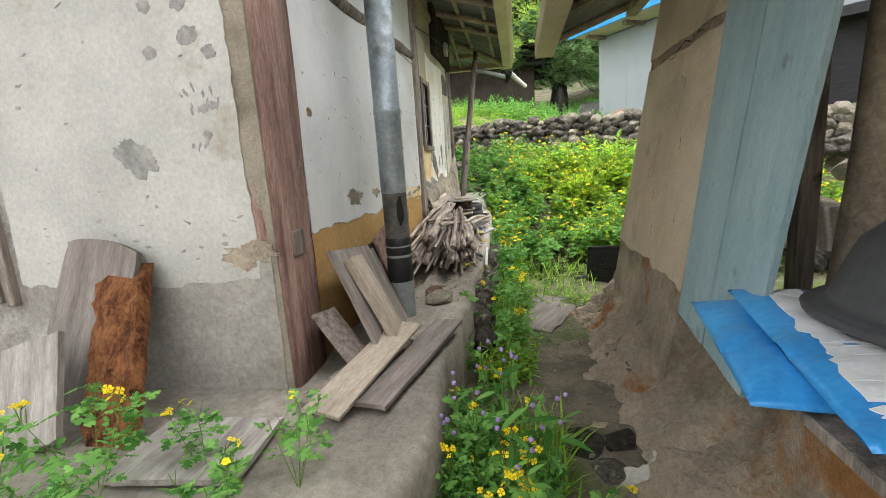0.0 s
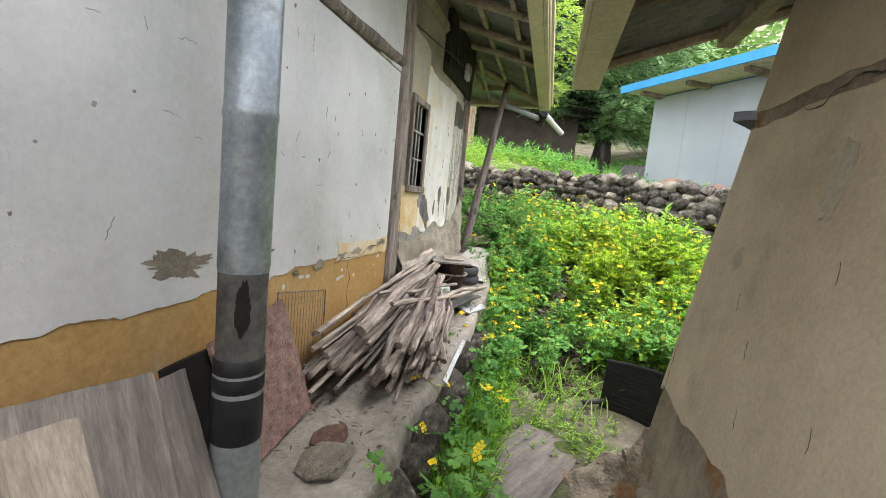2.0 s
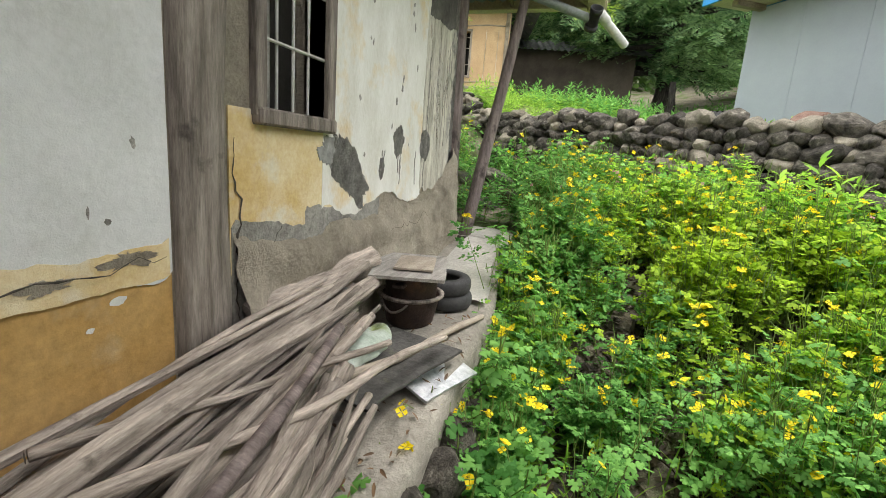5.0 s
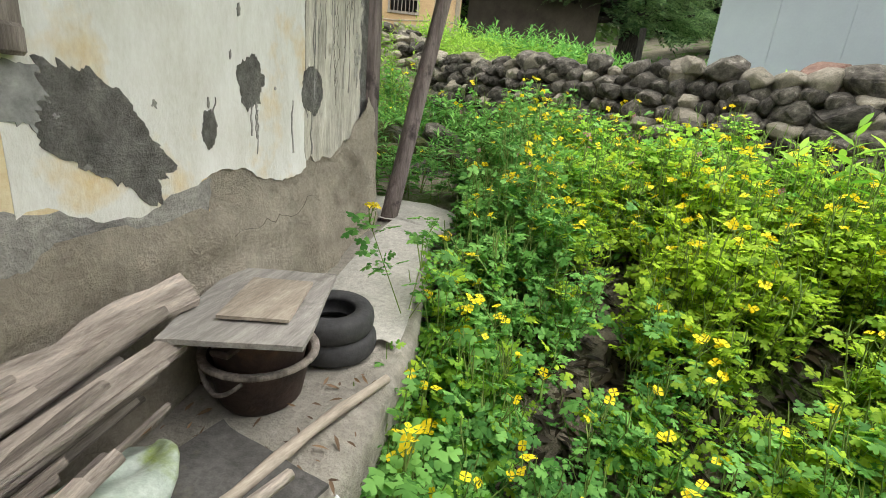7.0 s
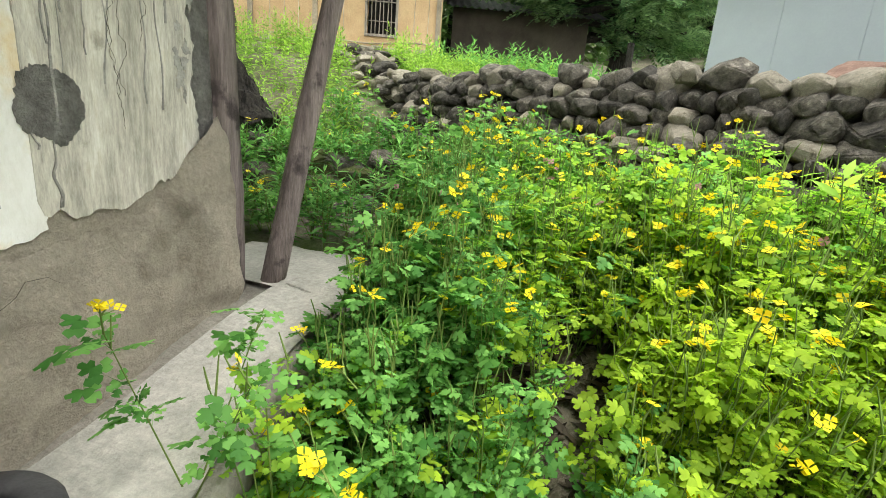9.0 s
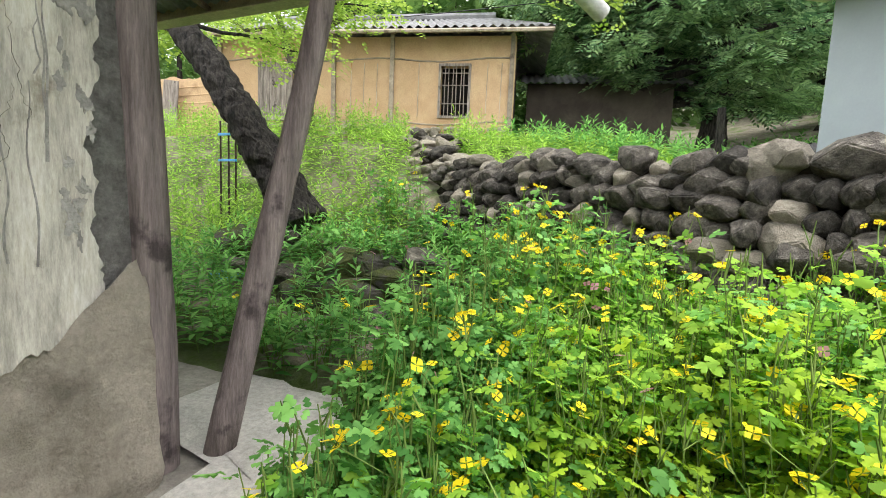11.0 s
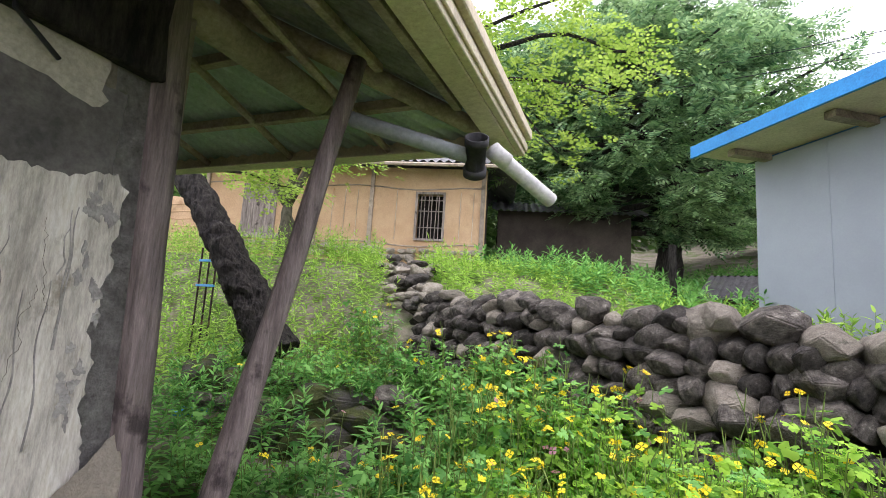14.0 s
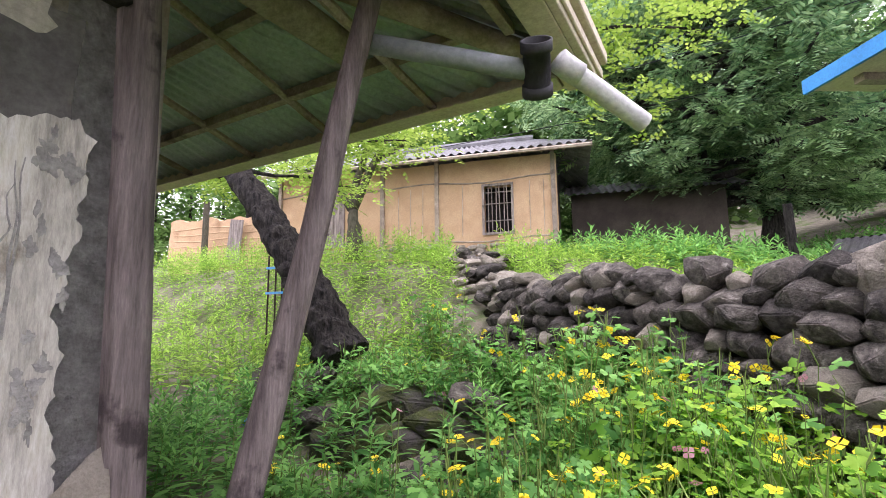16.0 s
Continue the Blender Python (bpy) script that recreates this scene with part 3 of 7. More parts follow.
# dabs of a grey hand-wide brush
for k, (u, v) in enumerate(((-0.33, 1.66), (-0.3, 1.675), (-0.27, 1.68), (-0.235, 1.67), (-0.2, 1.66), (-0.29, 1.61), (-0.25, 1.6), (-0.21, 1.61), (-0.175, 1.63), (-0.32, 1.44), (-0.28, 1.455), (-0.24, 1.45))):
    coat("cement_patch", SOUTH, blob(u + 0.01 * math.sin(k * 5.0), v + 0.012 * math.sin(k * 3.7), 0.005 + 0.002 * (k % 2), 0.012 + 0.005 * (k % 3), 60.0 + k, 28, 0.6, 0.5 - 0.09 * k), 0.0145, 0.003, M_spot, wall_south, "small grey dab on the limewash")
for k in range(34):
    u, v = R.uniform(-1.3, -0.12), R.uniform(0.95, 1.3) if k % 3 else R.uniform(1.2, 2.3)
    coat("chip", SOUTH, blob(u, v, R.uniform(0.006, 0.02), R.uniform(0.003, 0.008), 80.0 + k, 18, 0.5, R.uniform(-0.5, 0.5)), 0.0145, 0.0025, M_cement, wall_south, "small chip in the limewash")
for k in range(30):
    u, v = R.uniform(0.9, 3.6), R.uniform(1.08, 2.25)
    coat("chip", EAST, blob(u, v, R.uniform(0.003, 0.009), R.uniform(0.004, 0.014), 130.0 + k, 16, 0.5, R.uniform(-0.5, 0.5)), 0.012, 0.0025, M_cement, wall_east, "small chip in the limewash")
hatch = tagged(empty("timber_hatch"), "rotten grey timber hatch frame set in the wall", "hatch")
part("stile", box(-1.53, 0.45, 0.78, -1.46, 0.51, 1.3, 0.006, 0.008, 2), M_greywood, hatch)
part("stile", box(-1.445, 0.46, 0.76, -1.4, 0.508, 1.28, 0.006, 0.008, 2), M_greywood, hatch)


# ---- posts and beams of the house ----
def post(name, pts, width, depth, material, label, seed, rag=0.012):
    bm = bmesh.new()
    path = bent(pts[0], pts[1], 12, 0.03, seed)
    rings = []
    for p in path:
        ring = []
        for k in range(12):
            a = 2 * math.pi * (k + 0.5) / 12
            c, s = math.cos(a), math.sin(a)
            q = 1 / max(abs(c), abs(s)) ** 0.75
            w = 1 + rag * 8 * noise.noise(Vector((k * 1.3, p.z * 2.5, seed)))
            ring.append(bm.verts.new(p + Vector((c * depth * 0.5 * q * w, s * width * 0.5 * q * w, 0))))
        rings.append(ring)
    for a, b in zip(rings, rings[1:]):
        for k in range(12):
            bm.faces.new((a[k], a[(k + 1) % 12], b[(k + 1) % 12], b[k]))
    bm.faces.new(rings[0]), bm.faces.new(rings[-1])
    return tagged(link(name, bm, material, smooth=True), label, "post")


tagged(link("timber_beam", box(-0.05, 4.9, 2.7, 0.06, 6.26, 3.32, 0.01, 0.02, 2), M_bark), "smoke-blackened plate beam under the eaves", "beam")
corner_post = post("timber_post", ((-0.07, 0.665, 0.28), (-0.07, 0.685, 3.3)), 0.33, 0.2, M_redwood, "faded red squared timber post at the house corner", 1, 0.004)
part("mortise_block", box(0.0, 0.6, 0.93, 0.042, 0.7, 1.05, 0.006), M_greywood, corner_post, "square wooden peg block")
post("timber_post", ((-0.06, 3.735, 0.6), (-0.06, 3.75, 3.3)), 0.2, 0.2, M_greywood, "rough grey timber post with deep cracks", 2)
post("timber_post", ((-0.05, 6.385, 0.45), (-0.05, 6.285, 3.3)), 0.115, 0.18, M_purplewood, "round weathered corner post of the house", 3)
tagged(link("timber_beam", tube(bent((0.0, 0.83, 2.3), (0.0, 3.65, 2.42), 10, 0.04, 4), 0.045, 8, rough=0.4), M_greywood, smooth=True), "thin cracked tie beam set in the plaster", "beam")
tagged(link("timber_beam", tube(bent((-0.05, 0.4, 3.1), (-0.05, 7.3, 3.12), 10, 0.05, 5), 0.09, 8, rough=0.2), M_timber, smooth=True), "smoke-darkened wall plate log under the eaves", "beam")

# barred window
window = tagged(empty("window_1"), "small unglazed window with pale iron bars and net", "window", kind="structure")
y0, z0, y1, z1 = WIN
part("frame_jamb", box(-0.1, y0 - 0.055, z0 - 0.03, 0.03, y0, z1 + 0.05, 0.004), M_greywood, window)
part("frame_jamb", box(-0.1, y1, z0 - 0.03, 0.03, y1 + 0.055, z1 + 0.05, 0.004), M_greywood, window)
part("frame_head", box(-0.1, y0 - 0.05, z1 - 0.003, 0.026, y1 + 0.05, z1 + 0.05, 0.004), M_greywood, window)
part("window_sill", box(-0.1, y0 - 0.05, z0 - 0.06, 0.045, y1 + 0.05, z0, 0.008), M_greywood, window)
for k in range(1, 4):
    yy = y0 + (y1 - y0) * k / 4
    part("bar", tube([(-0.01, yy, z0), (-0.01, yy, z1)], 0.006, 6), M_metalbar, window)
for k in (1, 2):
    zz = z0 + (z1 - z0) * k / 3
    part("bar", tube([(-0.0, y0, zz), (-0.0, y1, zz)], 0.007, 6), M_metalbar, window)
part("shutter", box(-0.14, y0, z0, -0.12, y0 + 0.2, z1, 0.003), M_cement, window, "grey net panel")
# this panel's near-black colour stands for the darkness of the room
part("shutter", box(-0.17, y0 + 0.15, z0, -0.15, y1, z1, 0.003), M_dark, window, "near-black panel standing for the unlit room")

# ---- hipped roof with deep eaves ----
roof = tagged(empty("roof"), "old corrugated roof with deep boarded eaves", "roof", kind="structure")
EX, NY, EZ, SL = 1.0, 8.0, 3.1, 0.3


def roof_z(x, y):
    return EZ + SL * min(EX - x, NY - y)


def corrugated(corners, along_n, up_n, amp, material, name, parent, wave=0.075, label=""):
    """A wavy sheet over a quad a-b (eave) d-c (upper edge); waves run along the eave."""
    a, b, c, d = (Vector(q) for q in corners)
    nrm = (b - a).cross(d - a).normalized()
    vs, length = [], (b - a).length
    for j in range(up_n + 1):
        for i in range(along_n + 1):
            f, g = i / along_n, j / up_n
            p = a.lerp(b, f).lerp(d.lerp(c, f), g)
            s = f * length if (d - c).length > 0.01 else (a.lerp(b, f) - a).length
            vs.append(p + nrm * amp * math.sin(2 * math.pi * s / wave))
    idx = np.arange(len(vs)).reshape(up_n + 1, along_n + 1)
    fs = np.stack([idx[:-1, :-1], idx[:-1, 1:], idx[1:, 1:], idx[1:, :-1]], -1).reshape(-1, 4)
    ob = mesh_np(name, [tuple(v) for v in vs], fs, material, parent, True)
    return tagged(ob, label) if label else ob


RX, RY = -2.0, 5.0
RZ = EZ + SL * 3.0
corrugated(((EX, -0.9, EZ), (EX, NY, EZ), (RX, RY, RZ), (RX, -0.9, RZ)), 700, 6, 0.014, M_slate, "roof_sheet", roof, label="grey corrugated sheets")
corrugated(((EX, NY, EZ + 0.0), (-5.0, NY, EZ), (RX, RY, RZ), (RX, RY, RZ)), 360, 6, 0.010, M_green, "roof_sheet", roof, 0.12, "dull green underside sheets")
corrugated(((-5.0, NY, EZ), (-5.0, -0.9, EZ), (RX, -0.9, RZ), (RX, RY, RZ)), 120, 2, 0.012, M_slate, "roof_sheet", roof, 0.15)
part("fascia", box(EX - 0.02, -0.9, EZ - 0.13, EX + 0.02, NY + 0.03, EZ + 0.05, 0.004), M_soffit, roof, "cream folded metal eave board")
part("fascia", box(EX - 0.14, -0.9, EZ - 0.14, EX - 0.02, NY, EZ - 0.125, 0.003), M_soffit, roof, "cream folded metal eave board")
part("fascia_lip", box(EX + 0.02, -0.9, EZ - 0.02, EX + 0.06, NY + 0.05, EZ + 0.045, 0.006), M_soffit, roof)
part("fascia_lip", box(EX + 0.02, -0.9, EZ - 0.1, EX + 0.035, NY + 0.04, EZ - 0.05, 0.004), M_soffit, roof)
part("fascia", box(-5.0, NY - 0.02, EZ - 0.11, EX - 0.02, NY + 0.02, EZ + 0.03, 0.004), M_soffit, roof, "cream folded metal eave board")
part("fascia", box(-5.0, NY - 0.14, EZ - 0.12, EX - 0.16, NY - 0.02, EZ - 0.105, 0.003), M_soffit, roof, "cream folded metal eave board")
for k, yy in enumerate((7.05, 7.55)):
    zz = roof_z(-1, yy) - 0.055
    part("purlin", box(-4.8, yy - 0.03, zz - 0.035, EX - (NY - yy) - 0.05, yy + 0.03, zz + 0.03, 0.004), M_timber, roof)
for k in range(6):
    xx = 0.1 - k * 0.85
    part("rafter", tube([(xx, 6.3, roof_z(xx, 6.3) - 0.12), (xx - 0.05, NY - 0.05, EZ - 0.05)], 0.026, 6), M_timber, roof)
for k in range(9):
    yy = 0.2 + k * 0.72
    part("rafter", tube(bent((-0.4, yy, roof_z(-0.4, 0) - 0.1), (EX - 0.04, yy + 0.06 * math.sin(k * 2.1), EZ - 0.06), 5, 0.04, k), [0.05, 0.048, 0.046, 0.044, 0.042, 0.04], 8, rough=0.2), M_timber, roof, "bent smoke-darkened rafter", True)
part("hip_rafter", tube(bent((-0.3, 6.75, 3.42), (EX - 0.05, NY - 0.05, EZ - 0.08), 6, 0.03, 31), 0.06, 8, rough=0.2), M_timber, roof, "round hip rafter", True)
for xx in (0.35, 0.7):
    part("purlin", box(xx - 0.025, -0.8, roof_z(xx, 0) - 0.07, xx + 0.025, NY - (EX - xx) - 0.1, roof_z(xx, 0) - 0.025, 0.004), M_timber, roof)

# ---- raised step along the house ----
def patio_z(y):
    return 0.32 + 0.2 * smooth01((y - 3.6) / 1.4) + 0.18 * smooth01((y - 5.1) / 1.5)


def edge_x(y):
    e = 0.68 + 0.06 * noise.noise(Vector((y * 1.8, 0, 0))) - 0.12 * smooth01((y - 5.0) / 1.2)
    return e - 0.28 * smooth01((y - 6.75) / 0.37) ** 2


bm = bmesh.new()
ys = np.linspace(-3.0, 7.12, 116)
cols = [-6.0, -0.6, -0.3, 0.0, 0.12, 0.25, 0.38, 0.5, 0.6]
grid = []
for y in ys:
    e = edge_x(y)
    row = []
    for x in cols + ["rim", "lip", "face", "foot"]:
        if x == "rim":
            q = (e - 0.03, y, patio_z(y))
        elif x == "lip":
            q = (e, y, patio_z(y) - 0.035)
        elif x == "face":
            q = (e + 0.0, y, patio_z(y) - 0.2)
        elif x == "foot":
            q = (e - 0.03, y, -0.45)
        else:
            q = (x if x < 0.1 else x * e / 0.68 * 0.98, y, patio_z(y))
        v = Vector(q)
        v.z += 0.018 * noise.noise(v * 2.2) + 0.006 * noise.noise(v * 9)
        row.append(bm.verts.new(v))
    grid.append(row)
for a, b in zip(grid, grid[1:]):
    for k in range(len(a) - 1):
        bm.faces.new((a[k], a[k + 1], b[k + 1], b[k]))
bm.faces.new(grid[-1][::-1])
tagged(link("patio", bm, M_patio, smooth=True), "worn concrete step along the foot of the house", "patio", kind="structure")

bm = bmesh.new()
ys = np.linspace(5.2, 7.1, 24)
grid = [[bm.verts.new((x0 + (edge_x(y) - 0.045 - x0) * f, y + 0.05 * noise.noise(Vector((f * 4, y, 7))), patio_z(y) + 0.03 + 0.008 * noise.noise(Vector((f * 3, y * 3, 1))))) for f in np.linspace(0, 1, 8)]
        for y in ys for x0 in (0.16 if y < 6.45 else -0.4,)]
for a, b in zip(grid, grid[1:]):
    for k in range(7):
        bm.faces.new((a[k], a[k + 1], b[k + 1], b[k]))
tagged(link("concrete_skim", bm, M_patiolight, smooth=True), "pale smooth cement skim by the house corner", "concrete", kind="structure")

# ---- store across the alley ----
store = tagged(link("wall_store", slab([(1.3, -0.35), (2.84, -0.35), (2.86, 2.75), (1.3, 2.75)], raised(WEST, -0.24), 0.237), M_mud), "leaning mud wall of the store", "wall", kind="structure")
tagged(link("wall_store_end", box(2.3, 2.66, -0.3, 3.0, 2.84, 2.9), M_beige), "plain plastered end wall of the store", "wall", kind="structure")
tagged(link("wall_store_back", box(4.5, -3.0, -0.3, 4.7, 1.2, 3.2), M_mud), "plain back wall of the store", "wall", kind="structure")
coat("plaster", WEST, ragged(1.3, 0.52, 2.86, 1.93, (0.07, 0.015, 0.03, 0.01), seed=21), -0.012, 0.022, M_beige, store, "smooth beige plaster with scratches")
coat("plaster", WEST, ragged(1.3, 2.0, 2.87, 2.75, (0.03, 0.015, 0, 0.01), seed=22), -0.012, 0.024, M_beige, store, "smooth beige plaster above a crack")
coat("plaster_patch", WEST, blob(1.95, 1.62, 0.06, 0.13, 23.0), 0.0105, 0.004, M_filler, store, "greyish filler patch")
coat("plaster_patch", WEST, blob(2.48, 1.3, 0.045, 0.05, 24.0), 0.0105, 0.004, M_filler, store, "round greyish filler patch")

# sloping mud foot of the store, spilling into the alley
bm = bmesh.new()
ys = np.linspace(-1.6, 3.35, 260)
grid = []
for y in ys:
    row = []
    top = 0.5 - 0.1 * smooth01((1.6 - y) / 0.8)
    fall = smooth01((3.35 - y) / 0.35)
    for f in np.linspace(0, 1, 54):
        x = 2.12 - 0.72 * f + (0.08 * (1 - f) if y < 1.6 else 0)
        z = -0.26 + (top + 0.26) * fall * ((1 - f) ** 1.7)
        v = Vector((x, y, z))
        v += noise.noise_vector(v * 3.0) * 0.1 * (0.25 + f) + noise.noise_vector(v * 8) * 0.045 + noise.noise_vector(v * 19) * 0.022 + noise.noise_vector(v * 45) * 0.008
        row.append(bm.verts.new(v))
    grid.append(row)
for a, b in zip(grid, grid[1:]):
    for k in range(53):
        bm.faces.new((a[k], b[k], b[k + 1], a[k + 1]))
tagged(link("mud_slope", bm, M_mud, smooth=True), "eroded mud and cement foot of the store wall", "mud bank", kind="structure")

for cx, cy, cz, ru, rv, sd in ((1.56, 0.66, -0.2, 0.1, 0.07, 41.0), (1.72, 0.74, -0.165, 0.09, 0.08, 42.0), (1.66, 0.52, -0.19, 0.08, 0.06, 43.0)):
    tagged(link("cement_slab", slab(blob(0, 0, ru, rv, sd, 24, 0.35), Matrix.Translation((cx, cy, cz)) @ Matrix.Rotation(-0.22, 4, "Y") @ Matrix.Rotation(sd, 4, "Z"), 0.03), M_patiolight), "broken pale cement slab bedded in the mud", "slab", "broken slabs in the mud")

sroof = tagged(empty("store_roof"), "corrugated roof of the store with cream eave", "roof", kind="structure")
corrugated(((1.3, 3.55, 2.38), (1.3, -3.5, 2.38), (3.4, -3.5, 3.1), (3.4, 3.55, 3.1)), 400, 4, 0.016, M_slate, "roof_sheet", sroof, 0.1, "grey corrugated sheets")
corrugated(((5.2, -3.5, 2.38), (5.2, 3.55, 2.38), (3.4, 3.55, 3.1), (3.4, -3.5, 3.1)), 100, 2, 0.016, M_slate, "roof_sheet", sroof, 0.2)
part("fascia", box(1.265, -3.5, 2.25, 1.29, 3.57, 2.4, 0.004), M_soffit, sroof, "cream folded eave board")
part("fascia", box(1.29, -3.5, 2.25, 1.44, 3.56, 2.262, 0.003), M_soffit, sroof, "cream folded eave board")
for k in range(7):
    yy = 3.4 - k * 0.9
    part("rafter", tube([(1.34, yy, 2.33), (3.3, yy, 3.0)], 0.035, 6), M_timber, sroof)
part("purlin", box(2.1, -3.4, 2.52, 2.2, 3.5, 2.6, 0.006), M_timber, sroof)

# blue plank door, hanging askew
door = tagged(empty("plank_door"), "faded pale blue plank door hanging askew", "door")
EDGE = [0.0, 0.24, 0.47, 0.72, 1.0]
for k in range(4):
    f0, f1 = EDGE[k] + 0.004, EDGE[k + 1] - 0.004
    lowl, lowr = (1.15, 0.46), (0.4, 0.38)
    topl, topr = (1.36, 2.25), (0.42, 2.25)
    mix = lambda p, q, f: (p[0] + (q[0] - p[0]) * f, p[1] + (q[1] - p[1]) * f)
    quad = [mix(lowl, lowr, f1), mix(lowl, lowr, f0), mix(topl, topr, f0), mix(topl, topr, f1)]
    bm = slab(quad, raised(WEST, 0.03 + 0.004 * (k % 2)), 0.025)
    part("plank", bm, M_blueplank, door)
part("edge_strip", slab([(1.16, 0.5), (1.27, 0.5), (1.4, 2.3), (1.34, 2.3)], raised(WEST, -0.02), 0.035), M_greywood, door, "rotten timber hinge stile")

# doorway timber and clutter seen past the door
tagged(link("door_post", tube(bent((2.42, 0.85, -0.3), (2.48, 0.7, 2.6), 8, 0.03, 51), 0.085, 9, rough=0.25), M_timber, smooth=True), "rough brown door post of the store", "post")
tagged(link("timber_stud", box(2.3, 0.95, -0.3, 2.38, 1.04, 2.5, 0.006), M_greywood), "squared grey stud beside the store doorway", "post")

# unseen wall added behind the walker, blocks southern sky light from the house
tagged(link("wall_skyblock", box(-6.0, -5.3, -0.4, 7.0, -5.0, 2.9), M_beige), "unseen plain wall added to keep sky light off the house", "wall", kind="structure")

# ---- pale blue shed ----
SH_C = Vector((3.39, 12.6, 0))
SH_D = Vector((0.54, -0.842, 0)).normalized()
SH_N = Vector((SH_D.y, -SH_D.x, 0))            # out of the wall, towards the yard
SHED = Matrix(((SH_D.x, 0, SH_N.x, SH_C.x), (SH_D.y, 0, SH_N.y, SH_C.y), (0, 1, 0, 0), (0, 0, 0, 1)))
shed = tagged(empty("shed"), "pale blue panel shed with bright blue roof edge", "shed")
part("wall", slab([(0, 0.5), (6.0, 0.5), (6.0, 4.3), (0, 4.3)], raised(SHED, -0.1), 0.1), M_shed, shed, "pale blue sandwich panels")
part("wall", slab([(0.0, 0.5), (0.1, 0.5), (0.1, 4.3), (0.0, 4.3)], raised(SHED, -4.0), 3.9), M_shed, shed)
part("wall", slab([(5.9, 0.5), (6.0, 0.5), (6.0, 4.3), (5.9, 4.3)], raised(SHED, -4.0), 3.9), M_shed, shed)
for k in range(1, 6):
    part("panel_seam", slab([(k - 0.008, 0.5), (k + 0.008, 0.5), (k + 0.008, 4.28), (k - 0.008, 4.28)], raised(SHED, 0.0), 0.006), M_shed, shed)
part("fascia", slab([(-0.2, 4.3), (6.6, 4.3), (6.6, 4.47), (-0.2, 4.47)], raised(SHED, 0.85), 0.04), M_blueroof, shed, "bright blue folded metal edge")
part("soffit", slab([(-0.18, 4.34), (6.5, 4.34), (6.5, 4.37), (-0.18, 4.37)], raised(SHED, -0.05), 0.9), M_soffit, shed, "cream soffit boards")
part("roof_deck", slab([(-0.2, 4.43), (6.6, 4.43), (6.6, 4.46), (-0.2, 4.46)], raised(SHED, -4.2), 5.05), M_blueroof, shed)
for k in range(5):
    part("rafter_end", slab([(0.15 + k * 1.3, 4.25), (0.27 + k * 1.3, 4.25), (0.27 + k * 1.3, 4.336), (0.15 + k * 1.3, 4.336)], raised(SHED, 0.0), 0.6), M_timber, shed)
tagged(link("drain_pipe", tube([(SH_C + SH_D * 3.0 + SH_N * 0.1 + Vector((0, 0, z))) for z in (3.6, 3.0, 2.4, 1.9)], 0.035, 8), M_metalbar, shed, True))

# ---- field stones ----
def rock_mesh(seed, points=15, flat=0.84):
    """An angular field stone: a hull of scattered points with worn edges."""
    bm = bmesh.new()
    r = random.Random(seed)
    for k in range(points):
        z = -1 + 2 * (k + 0.5) / points
        a = k * 2.4 + r.uniform(-0.5, 0.5)
        q = math.sqrt(1 - z * z)
        bm.verts.new(Vector((q * math.cos(a), q * math.sin(a), z)) * r.uniform(0.46, 0.6))
    res = bmesh.ops.convex_hull(bm, input=bm.verts[:])
    loose = [v for v in bm.verts if not v.link_faces]
    bmesh.ops.delete(bm, geom=loose, context="VERTS")
    bmesh.ops.dissolve_limit(bm, angle_limit=radians(8), verts=bm.verts[:], edges=bm.edges[:])
    bmesh.ops.bevel(bm, geom=bm.edges[:], offset=0.03, segments=2, affect="EDGES", clamp_overlap=True)
    bmesh.ops.triangulate(bm, faces=bm.faces[:])
    for v in bm.verts:
        v.co += noise.noise_vector(v.co * 3.5 + Vector((seed, 0, 0))) * 0.03 + noise.noise_vector(v.co * 9 + Vector((0, seed, 0))) * 0.012
        v.co.z *= flat
    bmesh.ops.recalc_face_normals(bm, faces=bm.faces[:])
    me = bpy.data.meshes.new("stone")
    bm.to_mesh(me)
    bm.free()
    me.shade_smooth()
    me.set_sharp_from_angle(angle=radians(32))
    return me


PLINTH = [rock_mesh(s + 50) for s in range(3)]
for me in PLINTH:
    me.materials.append(M_rockpale)

# ---- far mud house ----
FA = radians(15)
FD, FNV = Vector((math.cos(FA), math.sin(FA), 0)), Vector((math.sin(FA), -math.cos(FA), 0))
FAR = Matrix(((FD.x, 0, FNV.x, -2.86), (FD.y, 0, FNV.y, 16.46), (0, 1, 0, 0), (0, 0, 0, 1)))
far = tagged(empty("mud_house"), "old tan mud-walled house with timber frame and barred window", "house")
W0, W1 = 3.8, 5.02
bm = bmesh.new()
for u0, v0, u1, v1 in ((-6.9, 2.6, -0.7, 5.75), (0.0, 2.6, 1.15, 5.75), (-0.7, 2.6, 0.0, W0), (-0.7, W1, 0.0, 5.75)):
    slab([(u0, v0), (u1, v0), (u1, v1), (u0, v1)], raised(FAR, -0.2), 0.2, bm)
part("wall", bm, M_farwall, far, "tan mud plaster with crack lines")
# back and side walls use the mud colour darkened for shade
part("wall", slab([(-6.9, 2.6), (1.15, 2.6), (1.15, 5.75), (-6.9, 5.75)], raised(FAR, -3.2), 0.2), M_mudshade, far)
part("wall", slab([(1.0, 2.6), (1.15, 2.6), (1.15, 5.75), (1.0, 5.75)], raised(FAR, -3.0), 2.8), M_mudshade, far)
# near-black sheet behind the bars, painted darkness of the room
part("room_dark", slab([(-0.8, 3.6), (0.1, 3.6), (0.1, 5.2), (-0.8, 5.2)], raised(FAR, -0.5), 0.02), M_dark, far)
